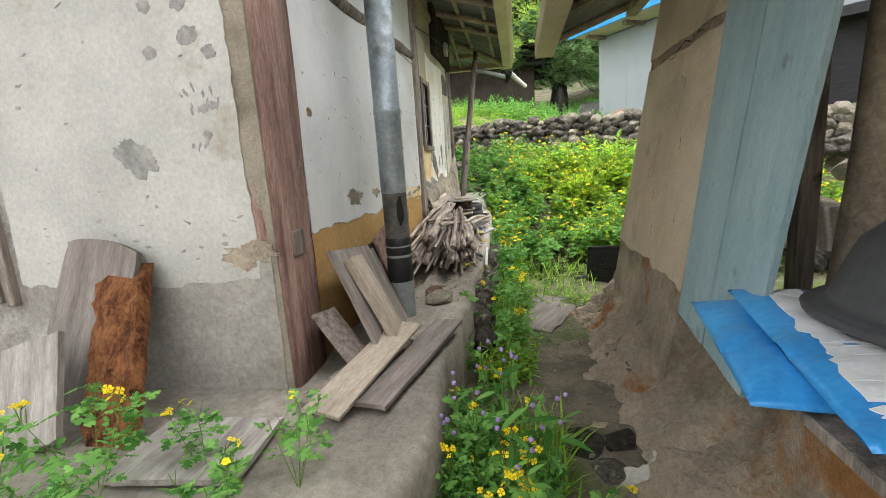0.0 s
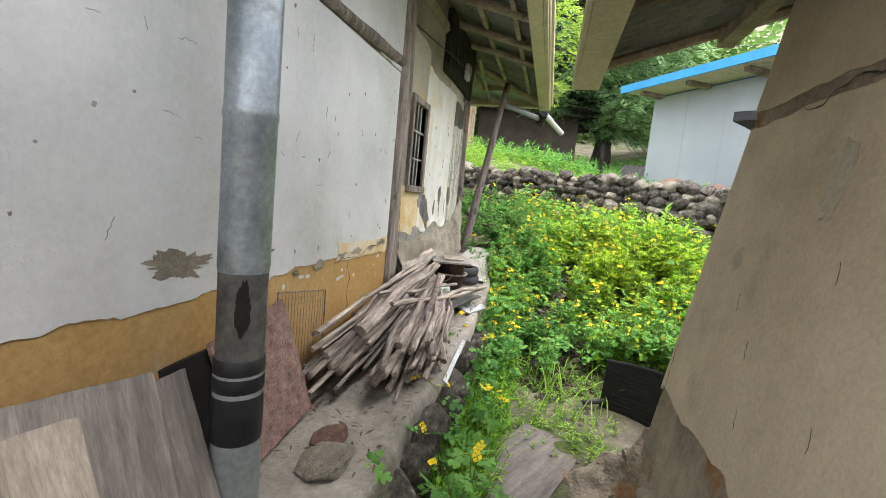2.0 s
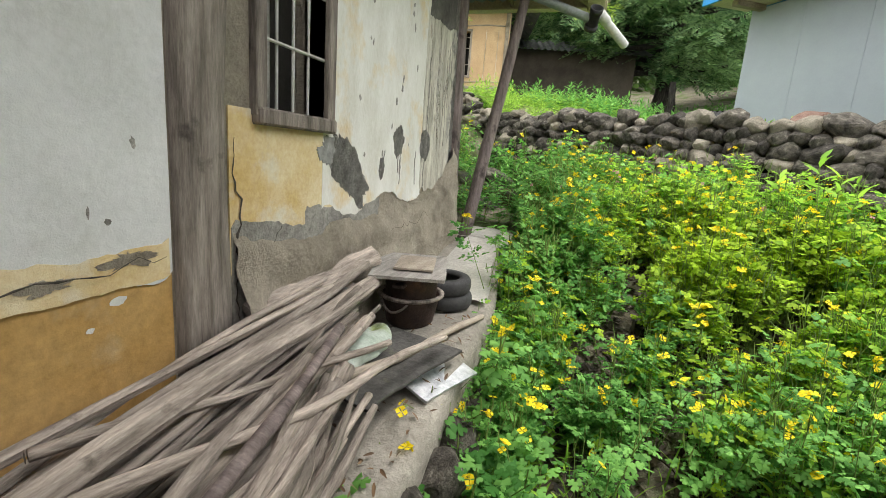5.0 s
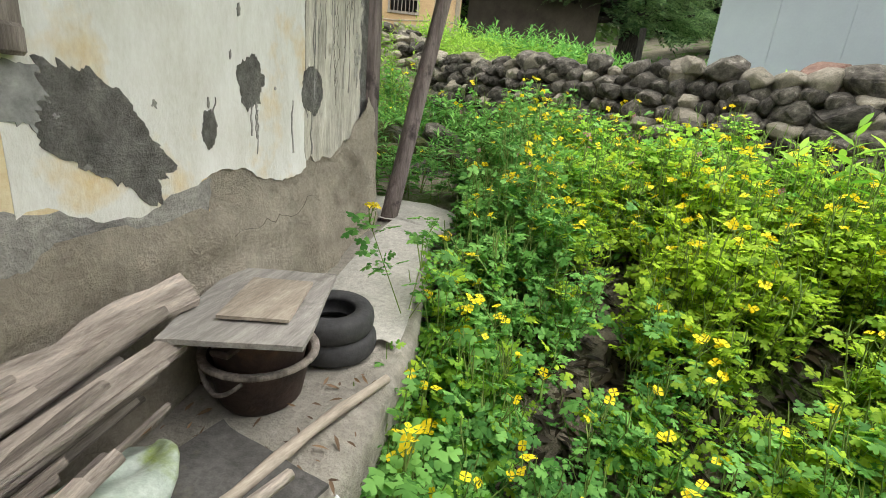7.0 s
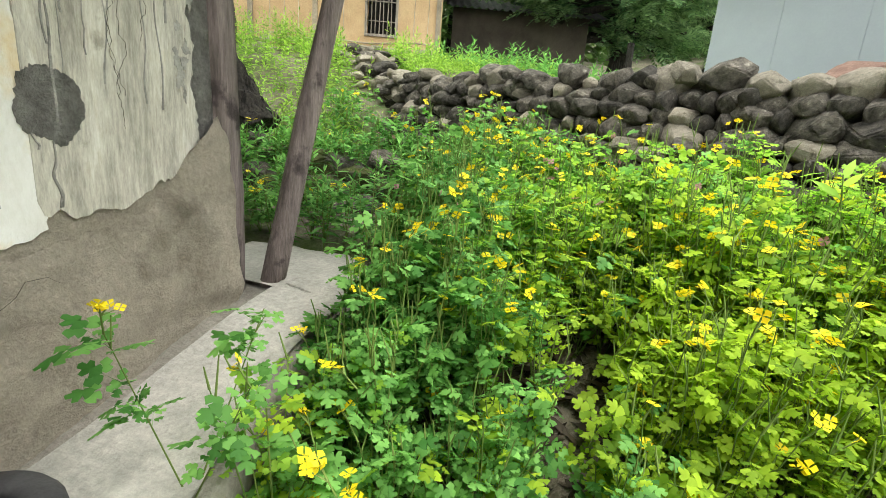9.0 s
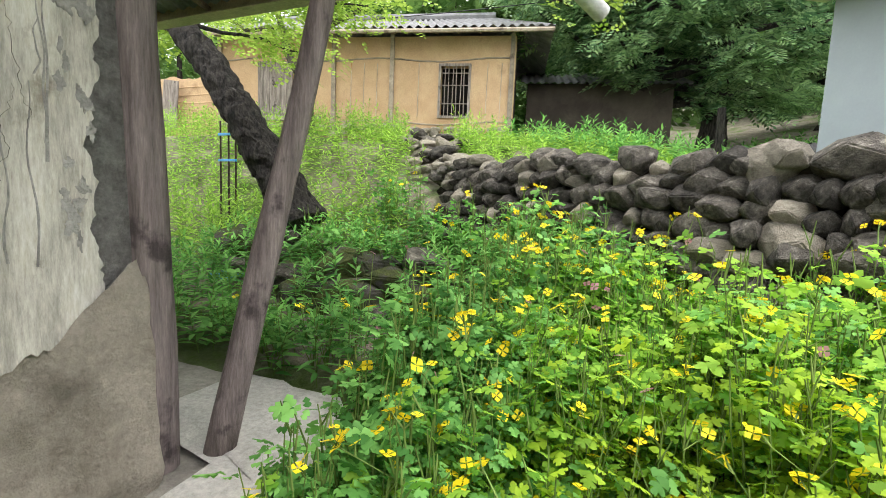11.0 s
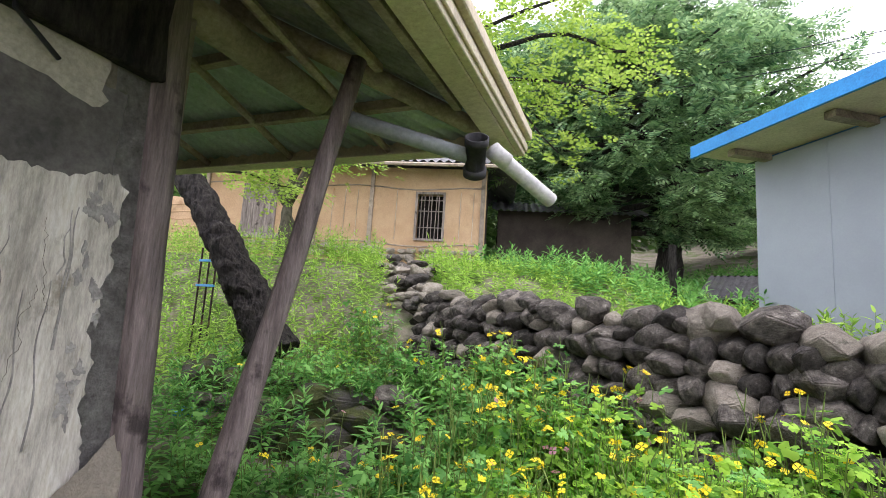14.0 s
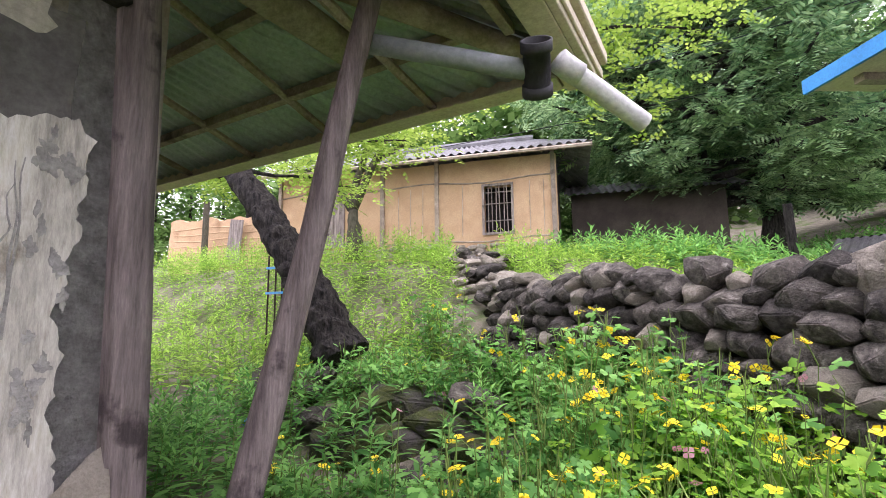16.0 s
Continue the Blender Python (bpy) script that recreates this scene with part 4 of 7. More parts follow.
for u in (-6.8, -3.55, -1.98, 1.06):
    part("post", slab([(u - 0.06, 3.3), (u + 0.06, 3.3), (u + 0.05, 5.8), (u - 0.05, 5.8)], raised(FAR, 0.003), 0.07), M_timber, far)
for u0, u1, v in ((-3.5, 1.1, 5.18), (-3.5, 1.1, 3.62), (-6.8, -3.5, 5.2)):
    part("rail", tube([tuple(FAR @ Vector((u, v + 0.05 * math.sin(u * 2), 0.01))) for u in np.linspace(u0, u1, 9)], 0.02, 6), M_timber, far)
for u in (-3.1, -2.75, -2.4, -1.3, 0.45, 0.8):
    part("lath_line", slab([(u, 3.75), (u + 0.018, 3.75), (u + 0.03, 5.1), (u + 0.012, 5.1)], raised(FAR, 0.002), 0.006), M_mud, far)
fw = part("window", slab([(-0.76, W0 - 0.06), (0.06, W0 - 0.06), (0.06, W0), (-0.76, W0)], raised(FAR, 0.004), 0.06), M_greywood, far)
part("frame", slab([(-0.76, W0), (-0.7, W0), (-0.7, W1), (-0.76, W1)], raised(FAR, 0.004), 0.05), M_greywood, fw)
part("frame", slab([(0.0, W0), (0.06, W0), (0.06, W1), (0.0, W1)], raised(FAR, 0.004), 0.05), M_greywood, fw)
part("frame", slab([(-0.76, W1), (0.06, W1), (0.06, W1 + 0.06), (-0.76, W1 + 0.06)], raised(FAR, 0.004), 0.05), M_greywood, fw)
for k in range(1, 7):
    u = -0.7 + 0.1 * k
    part("bar", tube([tuple(FAR @ Vector((u, W0, 0.0))), tuple(FAR @ Vector((u + 0.03 * math.sin(k * 3), W1, 0.0)))], 0.014, 5), M_greywood, fw)
for v in (4.1, 4.55, 4.85):
    part("bar", tube([tuple(FAR @ Vector((-0.7, v, 0.02))), tuple(FAR @ Vector((0.0, v, 0.02)))], 0.014, 5), M_greywood, fw)
fdoor = part("door", slab([(-5.7, 3.75), (-4.7, 3.75), (-4.7, 5.15), (-5.7, 5.15)], raised(FAR, 0.003), 0.03), M_greywood, far, "grey plank shutter")
for k in range(6):
    u = -5.68 + k * 0.165
    part("plank", slab([(u, 3.78), (u + 0.155, 3.78), (u + 0.155, 5.12), (u, 5.12)], raised(FAR, 0.034), 0.02), M_greywood, fdoor)
part("sill_beam", slab([(-6.6, 3.6), (-3.9, 3.6), (-3.9, 3.74), (-6.6, 3.74)], raised(FAR, 0.003), 0.12), M_greywood, far)
part("cob_wall", slab(ragged(-11.0, 2.0, -6.92, 4.75, (0, 0.0, 0.12, 0.1), 0.12, 55), raised(FAR, -0.5), 0.35), M_farwall, far, "crumbling layered mud wall")
for k in range(6):
    part("mud_ledge", tube([tuple(FAR @ Vector((u, 3.5 + k * 0.2 + 0.03 * math.sin(u * 3 + k), -0.15))) for u in np.linspace(-10.8, -7.0, 12)], 0.022, 5), M_farwall, far)
part("leaning_sheet", slab([(-8.6, 3.3), (-8.1, 3.3), (-8.0, 4.6), (-8.45, 4.65)], raised(FAR, 0.1), 0.03), M_greywood, far, "grey plank sheet leaning on the wall")
part("yard_post", tube([tuple(FAR @ Vector((-9.2, 3.0, 0.3))), tuple(FAR @ Vector((-9.2, 5.2, 0.3)))], 0.09, 8), M_barkgrey, far)
# cement-tile roof
e0, e1 = FAR @ Vector((-7.6, 5.72, 0.75)), FAR @ Vector((2.0, 5.72, 0.75))
r0, r1 = FAR @ Vector((-6.0, 6.75, -1.6)), FAR @ Vector((0.5, 6.75, -1.6))
corrugated((e0, e1, r1, r0), 620, 6, 0.03, M_slate, "roof", far, 0.22, "grey wavy cement tiles")
b0, b1 = FAR @ Vector((-7.6, 5.72, -4.0)), FAR @ Vector((2.0, 5.72, -4.0))
corrugated((e1, b1, r1, r1), 120, 4, 0.03, M_slate, "roof", far, 0.22)
corrugated((b1, b0, r0, r1), 100, 2, 0.03, M_slate, "roof", far, 0.3)
part("ridge", tube([tuple(r0 + Vector((0, 0, 0.05))), tuple(r1 + Vector((0, 0, 0.05)))], 0.12, 8), M_slate, far)
part("eave_board", tube([tuple(e0 - Vector((0, 0, 0.09))), tuple(e1 - Vector((0, 0, 0.09)))], 0.05, 6), M_timber, far)
for k in range(16):
    u = -6.9 + k * 0.55
    part("rafter", tube([tuple(FAR @ Vector((u, 5.86, -0.1))), tuple(FAR @ Vector((u, 5.66, 0.7)))], 0.035, 6), M_timber, far)

for k in range(46):
    u = -6.8 + 7.95 * (k // 2 + R.uniform(0.2, 0.8)) / 23
    q = FAR @ Vector((u, 3.28 + 0.17 * (k % 2) + R.uniform(-0.03, 0.05), 0.03))
    ob = new("plinth_stone", PLINTH[k % 3])
    ob.matrix_world = Matrix.Translation(q) @ Matrix.Rotation(FA + R.uniform(-0.3, 0.3), 4, "Z") @ Matrix.Diagonal((R.uniform(0.28, 0.5), 0.26, R.uniform(0.16, 0.26), 1))
    ob.parent = far

# byre beyond, walls coloured dark for tree shade, and the small tiled hut
byre = tagged(empty("byre"), "mud-walled byre coloured dark for the shade of trees", "building")
part("wall", slab([(1.5, 1.6), (5.6, 1.6), (5.6, 5.2), (1.5, 5.2)], raised(FAR, -2.6), 0.2), M_mudshade, byre)
part("wall", slab([(5.5, 1.6), (5.6, 1.6), (5.6, 5.2), (5.5, 5.2)], raised(FAR, -5.6), 3.0), M_mudshade, byre)
q = [FAR @ Vector(p) for p in ((1.3, 5.1, -1.9), (6.0, 5.1, -1.9), (6.0, 5.9, -4.0), (1.3, 5.9, -4.0))]
corrugated(q, 150, 3, 0.03, M_slate, "roof", byre, 0.22)
hut = tagged(empty("hut"), "little hut with a grey wavy tile roof", "hut")
HUT = Matrix.Translation((3.55, 15.2, -0.4)) @ Matrix.Rotation(radians(-20), 4, "Z")
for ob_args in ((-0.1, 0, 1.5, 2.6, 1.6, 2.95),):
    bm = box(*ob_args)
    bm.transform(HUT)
    part("wall", bm, M_mudshade, hut)
corrugated([HUT @ Vector(p) for p in ((-0.5, -0.4, 2.85), (3.0, -0.4, 2.85), (3.0, 0.9, 3.4), (-0.5, 0.9, 3.4))], 220, 3, 0.016, M_tileshade, "roof", hut, 0.12)
corrugated([HUT @ Vector(p) for p in ((3.0, 2.2, 2.85), (-0.5, 2.2, 2.85), (-0.5, 0.9, 3.4), (3.0, 0.9, 3.4))], 220, 3, 0.016, M_tileshade, "roof", hut, 0.12)
tagged(link("fence_post", tube([(2.45, 13.6, 1.8), (2.42, 13.6, 3.25)], 0.06, 7), M_bark), "dark weathered fence post", "post")

# ---- dry-stone wall ----
ROCKS = [rock_mesh(s) for s in range(14)]
for me in ROCKS:
    me.materials.append(M_rock)
ROCKS_PALE = [rock_mesh(s + 20) for s in range(3)]
for me in ROCKS_PALE:
    me.materials.append(M_rockpale)
ROCK_RED = rock_mesh(31)
ROCK_RED.materials.append(M_rockred)
ROCK_MOSS = rock_mesh(33, 10)
ROCK_MOSS.materials.append(M_moss)


def stone(parent, me, x, y, z, sx, sy, sz, yaw, tilt=0.0):
    ob = new("stone", me)
    ob.matrix_world = Matrix.Translation((x, y, z)) @ Matrix.Rotation(yaw, 4, "Z") @ Matrix.Rotation(tilt, 4, "Y") @ Matrix.Diagonal((sx, sy, sz, 1))
    ob.parent = parent
    return ob


stone_wall = tagged(empty("stone_wall"), "dry-stone wall of dark rounded field rocks", "stone wall", kind="structure")
LEGS = [(WALL_A, WALL_B, 2.17, 1.94), (WALL_B, Vector((5.6, 6.1)), 1.94, 1.75)]
for li, (pa, pb, za, zb) in enumerate(LEGS):
    length = (pb - pa).length
    d = (pb - pa) / length
    nrm = Vector((-d.y, d.x))
    for course in range((7, 6)[li]):
        s = R.uniform(0, 0.12)
        while s < length:
            w = R.choice((0.1, 0.13, 0.16, 0.2, 0.24, 0.29)) * R.uniform(0.9, 1.1) * ((0.8 + 0.45 * s / length) if li == 0 else 1.2)
            f = min((s + w / 2) / length, 1)
            top = za + (zb - za) * f
            z = top - 0.08 - course * 0.12 + R.uniform(-0.035, 0.035) + (R.uniform(-0.03, 0.03) if course == 0 else 0)
            p = pa + d * (s + w / 2) - nrm * (0.02 + 0.05 * course + R.uniform(-0.03, 0.03))
            me = R.choice(ROCKS) if R.random() > (0.3 if course == 0 else 0.1) else R.choice(ROCKS_PALE)
            h = R.uniform(0.1, 0.16) + 0.36 * w
            stone(stone_wall, me, p.x, p.y, z, w * 1.12, R.uniform(0.26, 0.36), h * 1.1, math.atan2(d.y, d.x) + R.uniform(-0.5, 0.5), R.uniform(-0.3, 0.45))
            s += w * 0.86
for x, y, z, s, me in ((0.75, 9.3, 2.03, 0.36, ROCKS_PALE[0]), (2.12, 8.35, 1.95, 0.4, ROCKS_PALE[1]), (2.98, 7.85, 1.9, 0.42, ROCK_RED), (3.5, 7.5, 1.84, 0.4, ROCK_RED)):
    stone(stone_wall, me, x, y, z, s, s * 0.8, s * 0.9, -0.6)
for k in range(90):
    f = (k + R.random()) / 90
    side = R.gauss(0, 0.26)
    x, y = -0.35 - 1.75 * f + side * 0.8, 10.2 + 2.6 * f + side * 0.5
    w = R.uniform(0.14, 0.32)
    stone(stone_wall, R.choice(ROCKS + ROCKS_PALE * 3), x, y, ground_z(x, y) + 0.3 * (1 - abs(side) * 1.4) * R.random() + 0.08, w * 1.2, w, w * R.uniform(0.5, 0.85), R.uniform(0, 3), R.uniform(-0.4, 0.4))
# core behind the stones, its dark colour gives the shade between them
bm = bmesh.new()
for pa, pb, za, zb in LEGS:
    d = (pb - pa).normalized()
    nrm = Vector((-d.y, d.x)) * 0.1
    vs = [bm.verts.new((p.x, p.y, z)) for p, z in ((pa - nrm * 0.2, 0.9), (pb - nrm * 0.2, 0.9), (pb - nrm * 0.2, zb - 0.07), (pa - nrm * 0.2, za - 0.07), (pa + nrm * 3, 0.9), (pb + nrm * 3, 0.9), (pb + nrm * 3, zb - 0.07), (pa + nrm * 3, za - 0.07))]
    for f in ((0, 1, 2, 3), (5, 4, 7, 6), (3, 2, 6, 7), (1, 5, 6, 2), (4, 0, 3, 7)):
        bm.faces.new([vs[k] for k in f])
part("gap_shade_core", bm, M_mudshade, stone_wall)

# mossy rocks of the bank, and the rough stone face of the house step
bank = tagged(empty("rock_bank"), "low bank of mossy rocks among weeds", "rocks", kind="structure")
for x, y, z, s in ((-0.75, 8.6, 1.02, 0.75), (-0.25, 8.5, 0.95, 0.5), (0.15, 8.25, 0.9, 0.45), (-1.25, 8.85, 1.1, 0.45), (-0.9, 8.35, 0.85, 0.4), (0.0, 8.1, 0.75, 0.4), (-1.7, 8.6, 1.1, 0.5), (-2.2, 8.7, 1.15, 0.55), (-1.35, 8.5, 1.25, 0.22),
                   (-0.55, 8.25, 0.85, 0.62), (-0.95, 8.2, 0.85, 0.5), (0.3, 8.0, 0.72, 0.34), (0.5, 8.1, 0.8, 0.36), (-1.2, 8.25, 0.95, 0.36), (-0.3, 8.05, 0.7, 0.36), (0.2, 7.9, 0.66, 0.3), (-1.5, 8.3, 1.0, 0.26), (-1.75, 8.25, 1.0, 0.22), (-0.1, 8.75, 1.1, 0.4)):
    stone(bank, ROCK_MOSS if s > 0.44 else ROCKS[int(s * 100) % 14], x, y, z + 0.05, s * 1.15, s * 0.8, s * 0.75, R.uniform(-1, 1), R.uniform(-0.35, 0.35))
face = tagged(empty("step_stones"), "rough rocks facing the step of the house", "stone wall", kind="structure")
for course in range(3):
    y = 1.9 + R.uniform(0, 0.1)
    while y < 5.6:
        w = R.uniform(0.18, 0.36)
        z = -0.16 + 0.16 * course + R.uniform(-0.02, 0.02)
        if z < patio_z(y) - 0.1:
            stone(face, R.choice(ROCKS), edge_x(y) + 0.02 + R.uniform(-0.03, 0.04), y, z, 0.22, w * 1.1, 0.26, R.uniform(-0.3, 0.3), R.uniform(-0.3, 0.3))
        y += w * 0.9

# ---- greenery ----
LOBES_TIP = [(0.08, 0.05), (0.18, 0.3), (0.34, 0.35), (0.42, 0.15), (0.57, 0.38), (0.75, 0.35), (0.74, 0.14), (0.93, 0.16)]
LOBES_SIDE = [(0.14, 0.22), (0.38, 0.37), (0.5, 0.16), (0.74, 0.32)]
LOBES_PLAIN = [(0.2, 0.3), (0.48, 0.24), (0.72, 0.32)]


def compound_leaf(leaflets):
    """A celandine leaf one unit long: deeply lobed leaflets in pairs along a stalk; leaflets: (x, y, angle, length, half outline)."""
    vs, fs = [], []
    for cx, cy, ang, ln, half in leaflets:
        base = len(vs)
        c, s = math.cos(ang), math.sin(ang)
        outline = [(0.0, 0.0)] + half + [(1.0, 0.0)] + [(u, -v) for u, v in reversed(half)]
        for u, v in [(0.5, 0.0)] + outline:
            p, q = u * ln, v * ln
            vs.append((cx + p * c - q * s, cy + p * s + q * c, 0.03 - 0.35 * abs(q) - 0.1 * max(p - ln * 0.5, 0) + 0.012 * math.sin(u * 21 + v * 9)))
        n = len(outline)
        for k in range(n):
            fs.append((base, base + 1 + k, base + 1 + (k + 1) % n))
    base = len(vs)
    vs.extend([(0, 0.008, 0), (0, -0.008, 0), (0.65, 0, 0)])
    fs.append((base, base + 1, base + 2))
    v = np.array(vs, float)
    v[:, 2] -= 0.22 * v[:, 0] ** 2
    return v, np.array(fs)


def lance_leaf():
    v = np.array([(0, 0, 0), (0.3, 0.12, 0.02), (0.3, -0.12, 0.02), (0.65, 0.1, -0.03), (0.65, -0.1, -0.03), (1.0, 0, -0.16), (0.35, 0, -0.02), (0.65, 0, -0.06)], float)
    f = np.array([(0, 6, 1), (0, 2, 6), (6, 7, 3), (6, 3, 1), (6, 2, 4), (6, 4, 7), (7, 5, 3), (7, 4, 5)])
    return v, f


def flower(petals=4):
    vs, fs = [], []
    for k in range(petals):
        a = 2 * math.pi * k / petals
        for da, r, z in ((-0.5, 0.35, 0.06), (-0.66, 0.82, 0.16), (0, 1.0, 0.1), (0.66, 0.82, 0.16), (0.5, 0.35, 0.06), (0, 0.02, 0)):
            vs.append((r * math.cos(a + da), r * math.sin(a + da), z))
        b = 6 * k
        fs += [(b + 5, b, b + 4), (b, b + 1, b + 2), (b, b + 2, b + 4), (b + 4, b + 2, b + 3)]
    return np.array(vs, float), np.array(fs)


LEAF = compound_leaf([(0.56, 0, 0, 0.46, LOBES_TIP), (0.52, 0.03, 1.0, 0.34, LOBES_SIDE), (0.52, -0.03, -1.0, 0.34, LOBES_SIDE), (0.22, 0.02, 1.2, 0.26, LOBES_SIDE), (0.22, -0.02, -1.2, 0.26, LOBES_SIDE)])
LEAF_FAR = compound_leaf([(0.52, 0, 0, 0.5, LOBES_PLAIN), (0.45, 0.03, 1.05, 0.36, LOBES_PLAIN), (0.45, -0.03, -1.05, 0.36, LOBES_PLAIN)])
LANCE, FLOWER = lance_leaf(), flower()


def stems_mesh(segs, r0=0.004, r1=0.002):
    """Thin three-sided stems: an (n, 2, 3) array."""
    a, b = segs[:, 0], segs[:, 1]
    ang = np.array([0, 2.094, 4.189])
    off = np.stack([np.cos(ang), np.sin(ang), 0 * ang], -1)
    v = np.concatenate([a[:, None] + off * r0, b[:, None] + off * r1], 1).reshape(-1, 3)
    f = []
    for k in range(3):
        j = (k + 1) % 3
        f += [(k, j, 3 + j), (k, 3 + j, 3 + k)]
    f = (np.array(f)[None] + (np.arange(len(segs)) * 6)[:, None, None]).reshape(-1, 3)
    return v, f


def celandine(bases, heights, leaf_n=22, leaf_s=(0.13, 0.24), flower_p=1.2, lean=0.12):
    """Leaf matrices, stems and flower matrices for celandines rooted at the bases."""
    P, Y, T, Ro, S, seg, fm = [], [], [], [], [], [], []
    for (bx, by, bz), h in zip(bases, heights):
        tops = []
        for s in range(rng.integers(3, 6)):
            a = rng.uniform(0, 6.283)
            l = rng.uniform(0.3, 1.3) * lean
            top = np.array([bx + l * math.cos(a), by + l * math.sin(a), bz + h * rng.uniform(0.75, 1.08)])
            tops.append((np.array([bx, by, bz]), top))
            seg.append((np.array([bx, by, bz]), top))
        for k in range(leaf_n):
            b0, b1 = tops[rng.integers(len(tops))]
            f = rng.uniform(0.3, 1.0) ** 0.65
            p = b0 + (b1 - b0) * f
            P.append(p), Y.append(rng.uniform(0, 6.283)), T.append(rng.uniform(-0.3, 0.9)), Ro.append(rng.normal(0, 0.45)), S.append(rng.uniform(*leaf_s))
        for b0, b1 in tops:
            for k in range(rng.integers(0, 3)):
                p = b0 + (b1 - b0) * rng.uniform(0.85, 1.0)
                q = p + np.array([rng.normal(0, 0.02), rng.normal(0, 0.02), rng.uniform(0.05, 0.12)])
                seg.append((p, q))
        for k in range(rng.poisson(flower_p)):
            b0, b1 = tops[rng.integers(len(tops))]
            p = b1 + np.array([rng.normal(0, 0.05), rng.normal(0, 0.05), rng.uniform(0.02, 0.1)])
            seg.append((b1, p))
            fm.append(p)
            for j in range(rng.integers(0, 4)):
                q = p + np.array([rng.normal(0, 0.022), rng.normal(0, 0.022), rng.uniform(-0.02, 0.015)])
                seg.append((b1 * 0.3 + p * 0.7, q))
                if j < 2:
                    fm.append(q)
                else:
                    seg.append((q, q + np.array([rng.normal(0, 0.006), rng.normal(0, 0.006), rng.uniform(0.03, 0.06)])))
    leaves = frames(np.array(P), np.array(Y), np.array(T), np.array(Ro), np.array(S))
    if fm:
        n = len(fm)
        fl = frames(np.array(fm), rng.uniform(0, 6.283, n), rng.normal(0, 0.5, n), rng.normal(0, 0.5, n), rng.uniform(0.016, 0.026, n))
    else:
        fl = np.zeros((0, 4, 4))
    return leaves, np.array(seg), fl


def rocky(x, y):
    """The mossy rocks at the foot of the bank, kept clear of plants."""
    return math.hypot((x + 0.25) / 0.95, (y - 8.15) / 0.55) < 1


def in_bed(x, y):
    """Where the celandines stand thick: the yard between the path, the step and the dry-stone wall."""
    if behind(x, y) > -0.3 or rocky(x, y):
        return 0.0
    if x < 0.62 + 0.05 * math.sin(y * 5) and y < 7.2:
        return 0.0
    if y < 4.25 + 0.5 * smooth01((x - 1.9) / 0.6) * -1:
        return 0.0
    if x > 1.6 and y < 4.75 and x < 2.9:
        return 0.0
    if y < 4.9 and 0.95 < x < 1.75:
        return 0.12
    return 1.0


bases, heights = [], []
while len(bases) < 1500:
    x, y = rng.uniform(-1.2, 6.5), rng.uniform(3.6, 10.0)
    if x < 0.5 and rng.random() < 0.85:
        continue
    if x > 1.9 and y < 4.0 or (x > 1.75 and y < 3.7):
        continue
    if rng.random() < in_bed(x, y) and rng.random() < (1.0 if x < 3.6 else 0.35):
        clump = noise.noise(Vector((x * 1.6, y * 1.6, 9)))
        if clump < -0.33 or (math.hypot(x - 1.6, y - 5.4) < 0.5 and rng.random() < 0.6):
            continue
        if abs((x - 1.2) - 0.38 * (y - 5.2)) < 0.13 and 5.1 < y < 6.3:
            continue
        bases.append((x, y, ground_z(x, y) - 0.02))
        hh = rng.uniform(0.36, 0.62) * (1 + 0.35 * clump) * (0.8 + 0.2 * smooth01((y - 4.2) / 1.5))
        if math.hypot(x - 1.45, y - 5.3) < 0.75:
            hh *= 0.72
        if x < 1.05 and 4.9 < y < 7.0:
            hh *= 1.15
        if rocky(x - 0.1, y + 0.6):
            hh *= 0.6
        elif behind(x, y) > -1.5:
            hh *= 1.2 + 0.12 * smooth01((x - 1.6) / 0.8)
        heights.append(hh)
lv, sg, fl = celandine(bases, heights, 25, (0.06, 0.135), 0.6)
lx, ly = lv[:, 0, 3], lv[:, 1, 3]
patch = np.array([noise.noise(Vector((x * 0.9, y * 0.9, 4))) for x, y in zip(lx, ly)]) + rng.normal(0, 0.25, len(lv))
# leaves towards the house go cooler and darker: shade put into their colour
warm = patch + 0.4 * (lx - 1.45) + 0.8 * np.minimum(0, ly - 5.5) > -0.08
olive = warm & (patch * 0.9 - 1.1 * np.hypot(lx - 1.95, (ly - 5.9) * 0.8) + 0.75 > 0)
near = (ly < 7.5) & (lx < 2.9)
bed = tagged(mesh_np("celandine_bed", *spread(LEAF, lv[warm & near & ~olive]), M_leaf), "dense bed of yellow-flowering celandine", "wildflowers", kind="stuff")
tagged(mesh_np("back_leaves", *spread(LEAF_FAR, lv[warm & ~near & ~olive]), M_leaf, bed), kind="stuff")
tagged(mesh_np("yellowing_leaves", *spread(LEAF, lv[olive & near]), M_leafolive, bed), kind="stuff")
tagged(mesh_np("yellowing_leaves", *spread(LEAF_FAR, lv[olive & ~near]), M_leafolive, bed), kind="stuff")
tagged(mesh_np("shade_side_leaves", *spread(LEAF, lv[~warm & near]), M_leafcool, bed), kind="stuff")
tagged(mesh_np("back_leaves", *spread(LEAF_FAR, lv[~warm & ~near]), M_leafcool, bed), kind="stuff")
tagged(mesh_np("stems", *stems_mesh(sg), M_stem, bed), kind="stuff")
tagged(mesh_np("flowers", *spread(FLOWER, fl), M_petal, bed), kind="stuff")


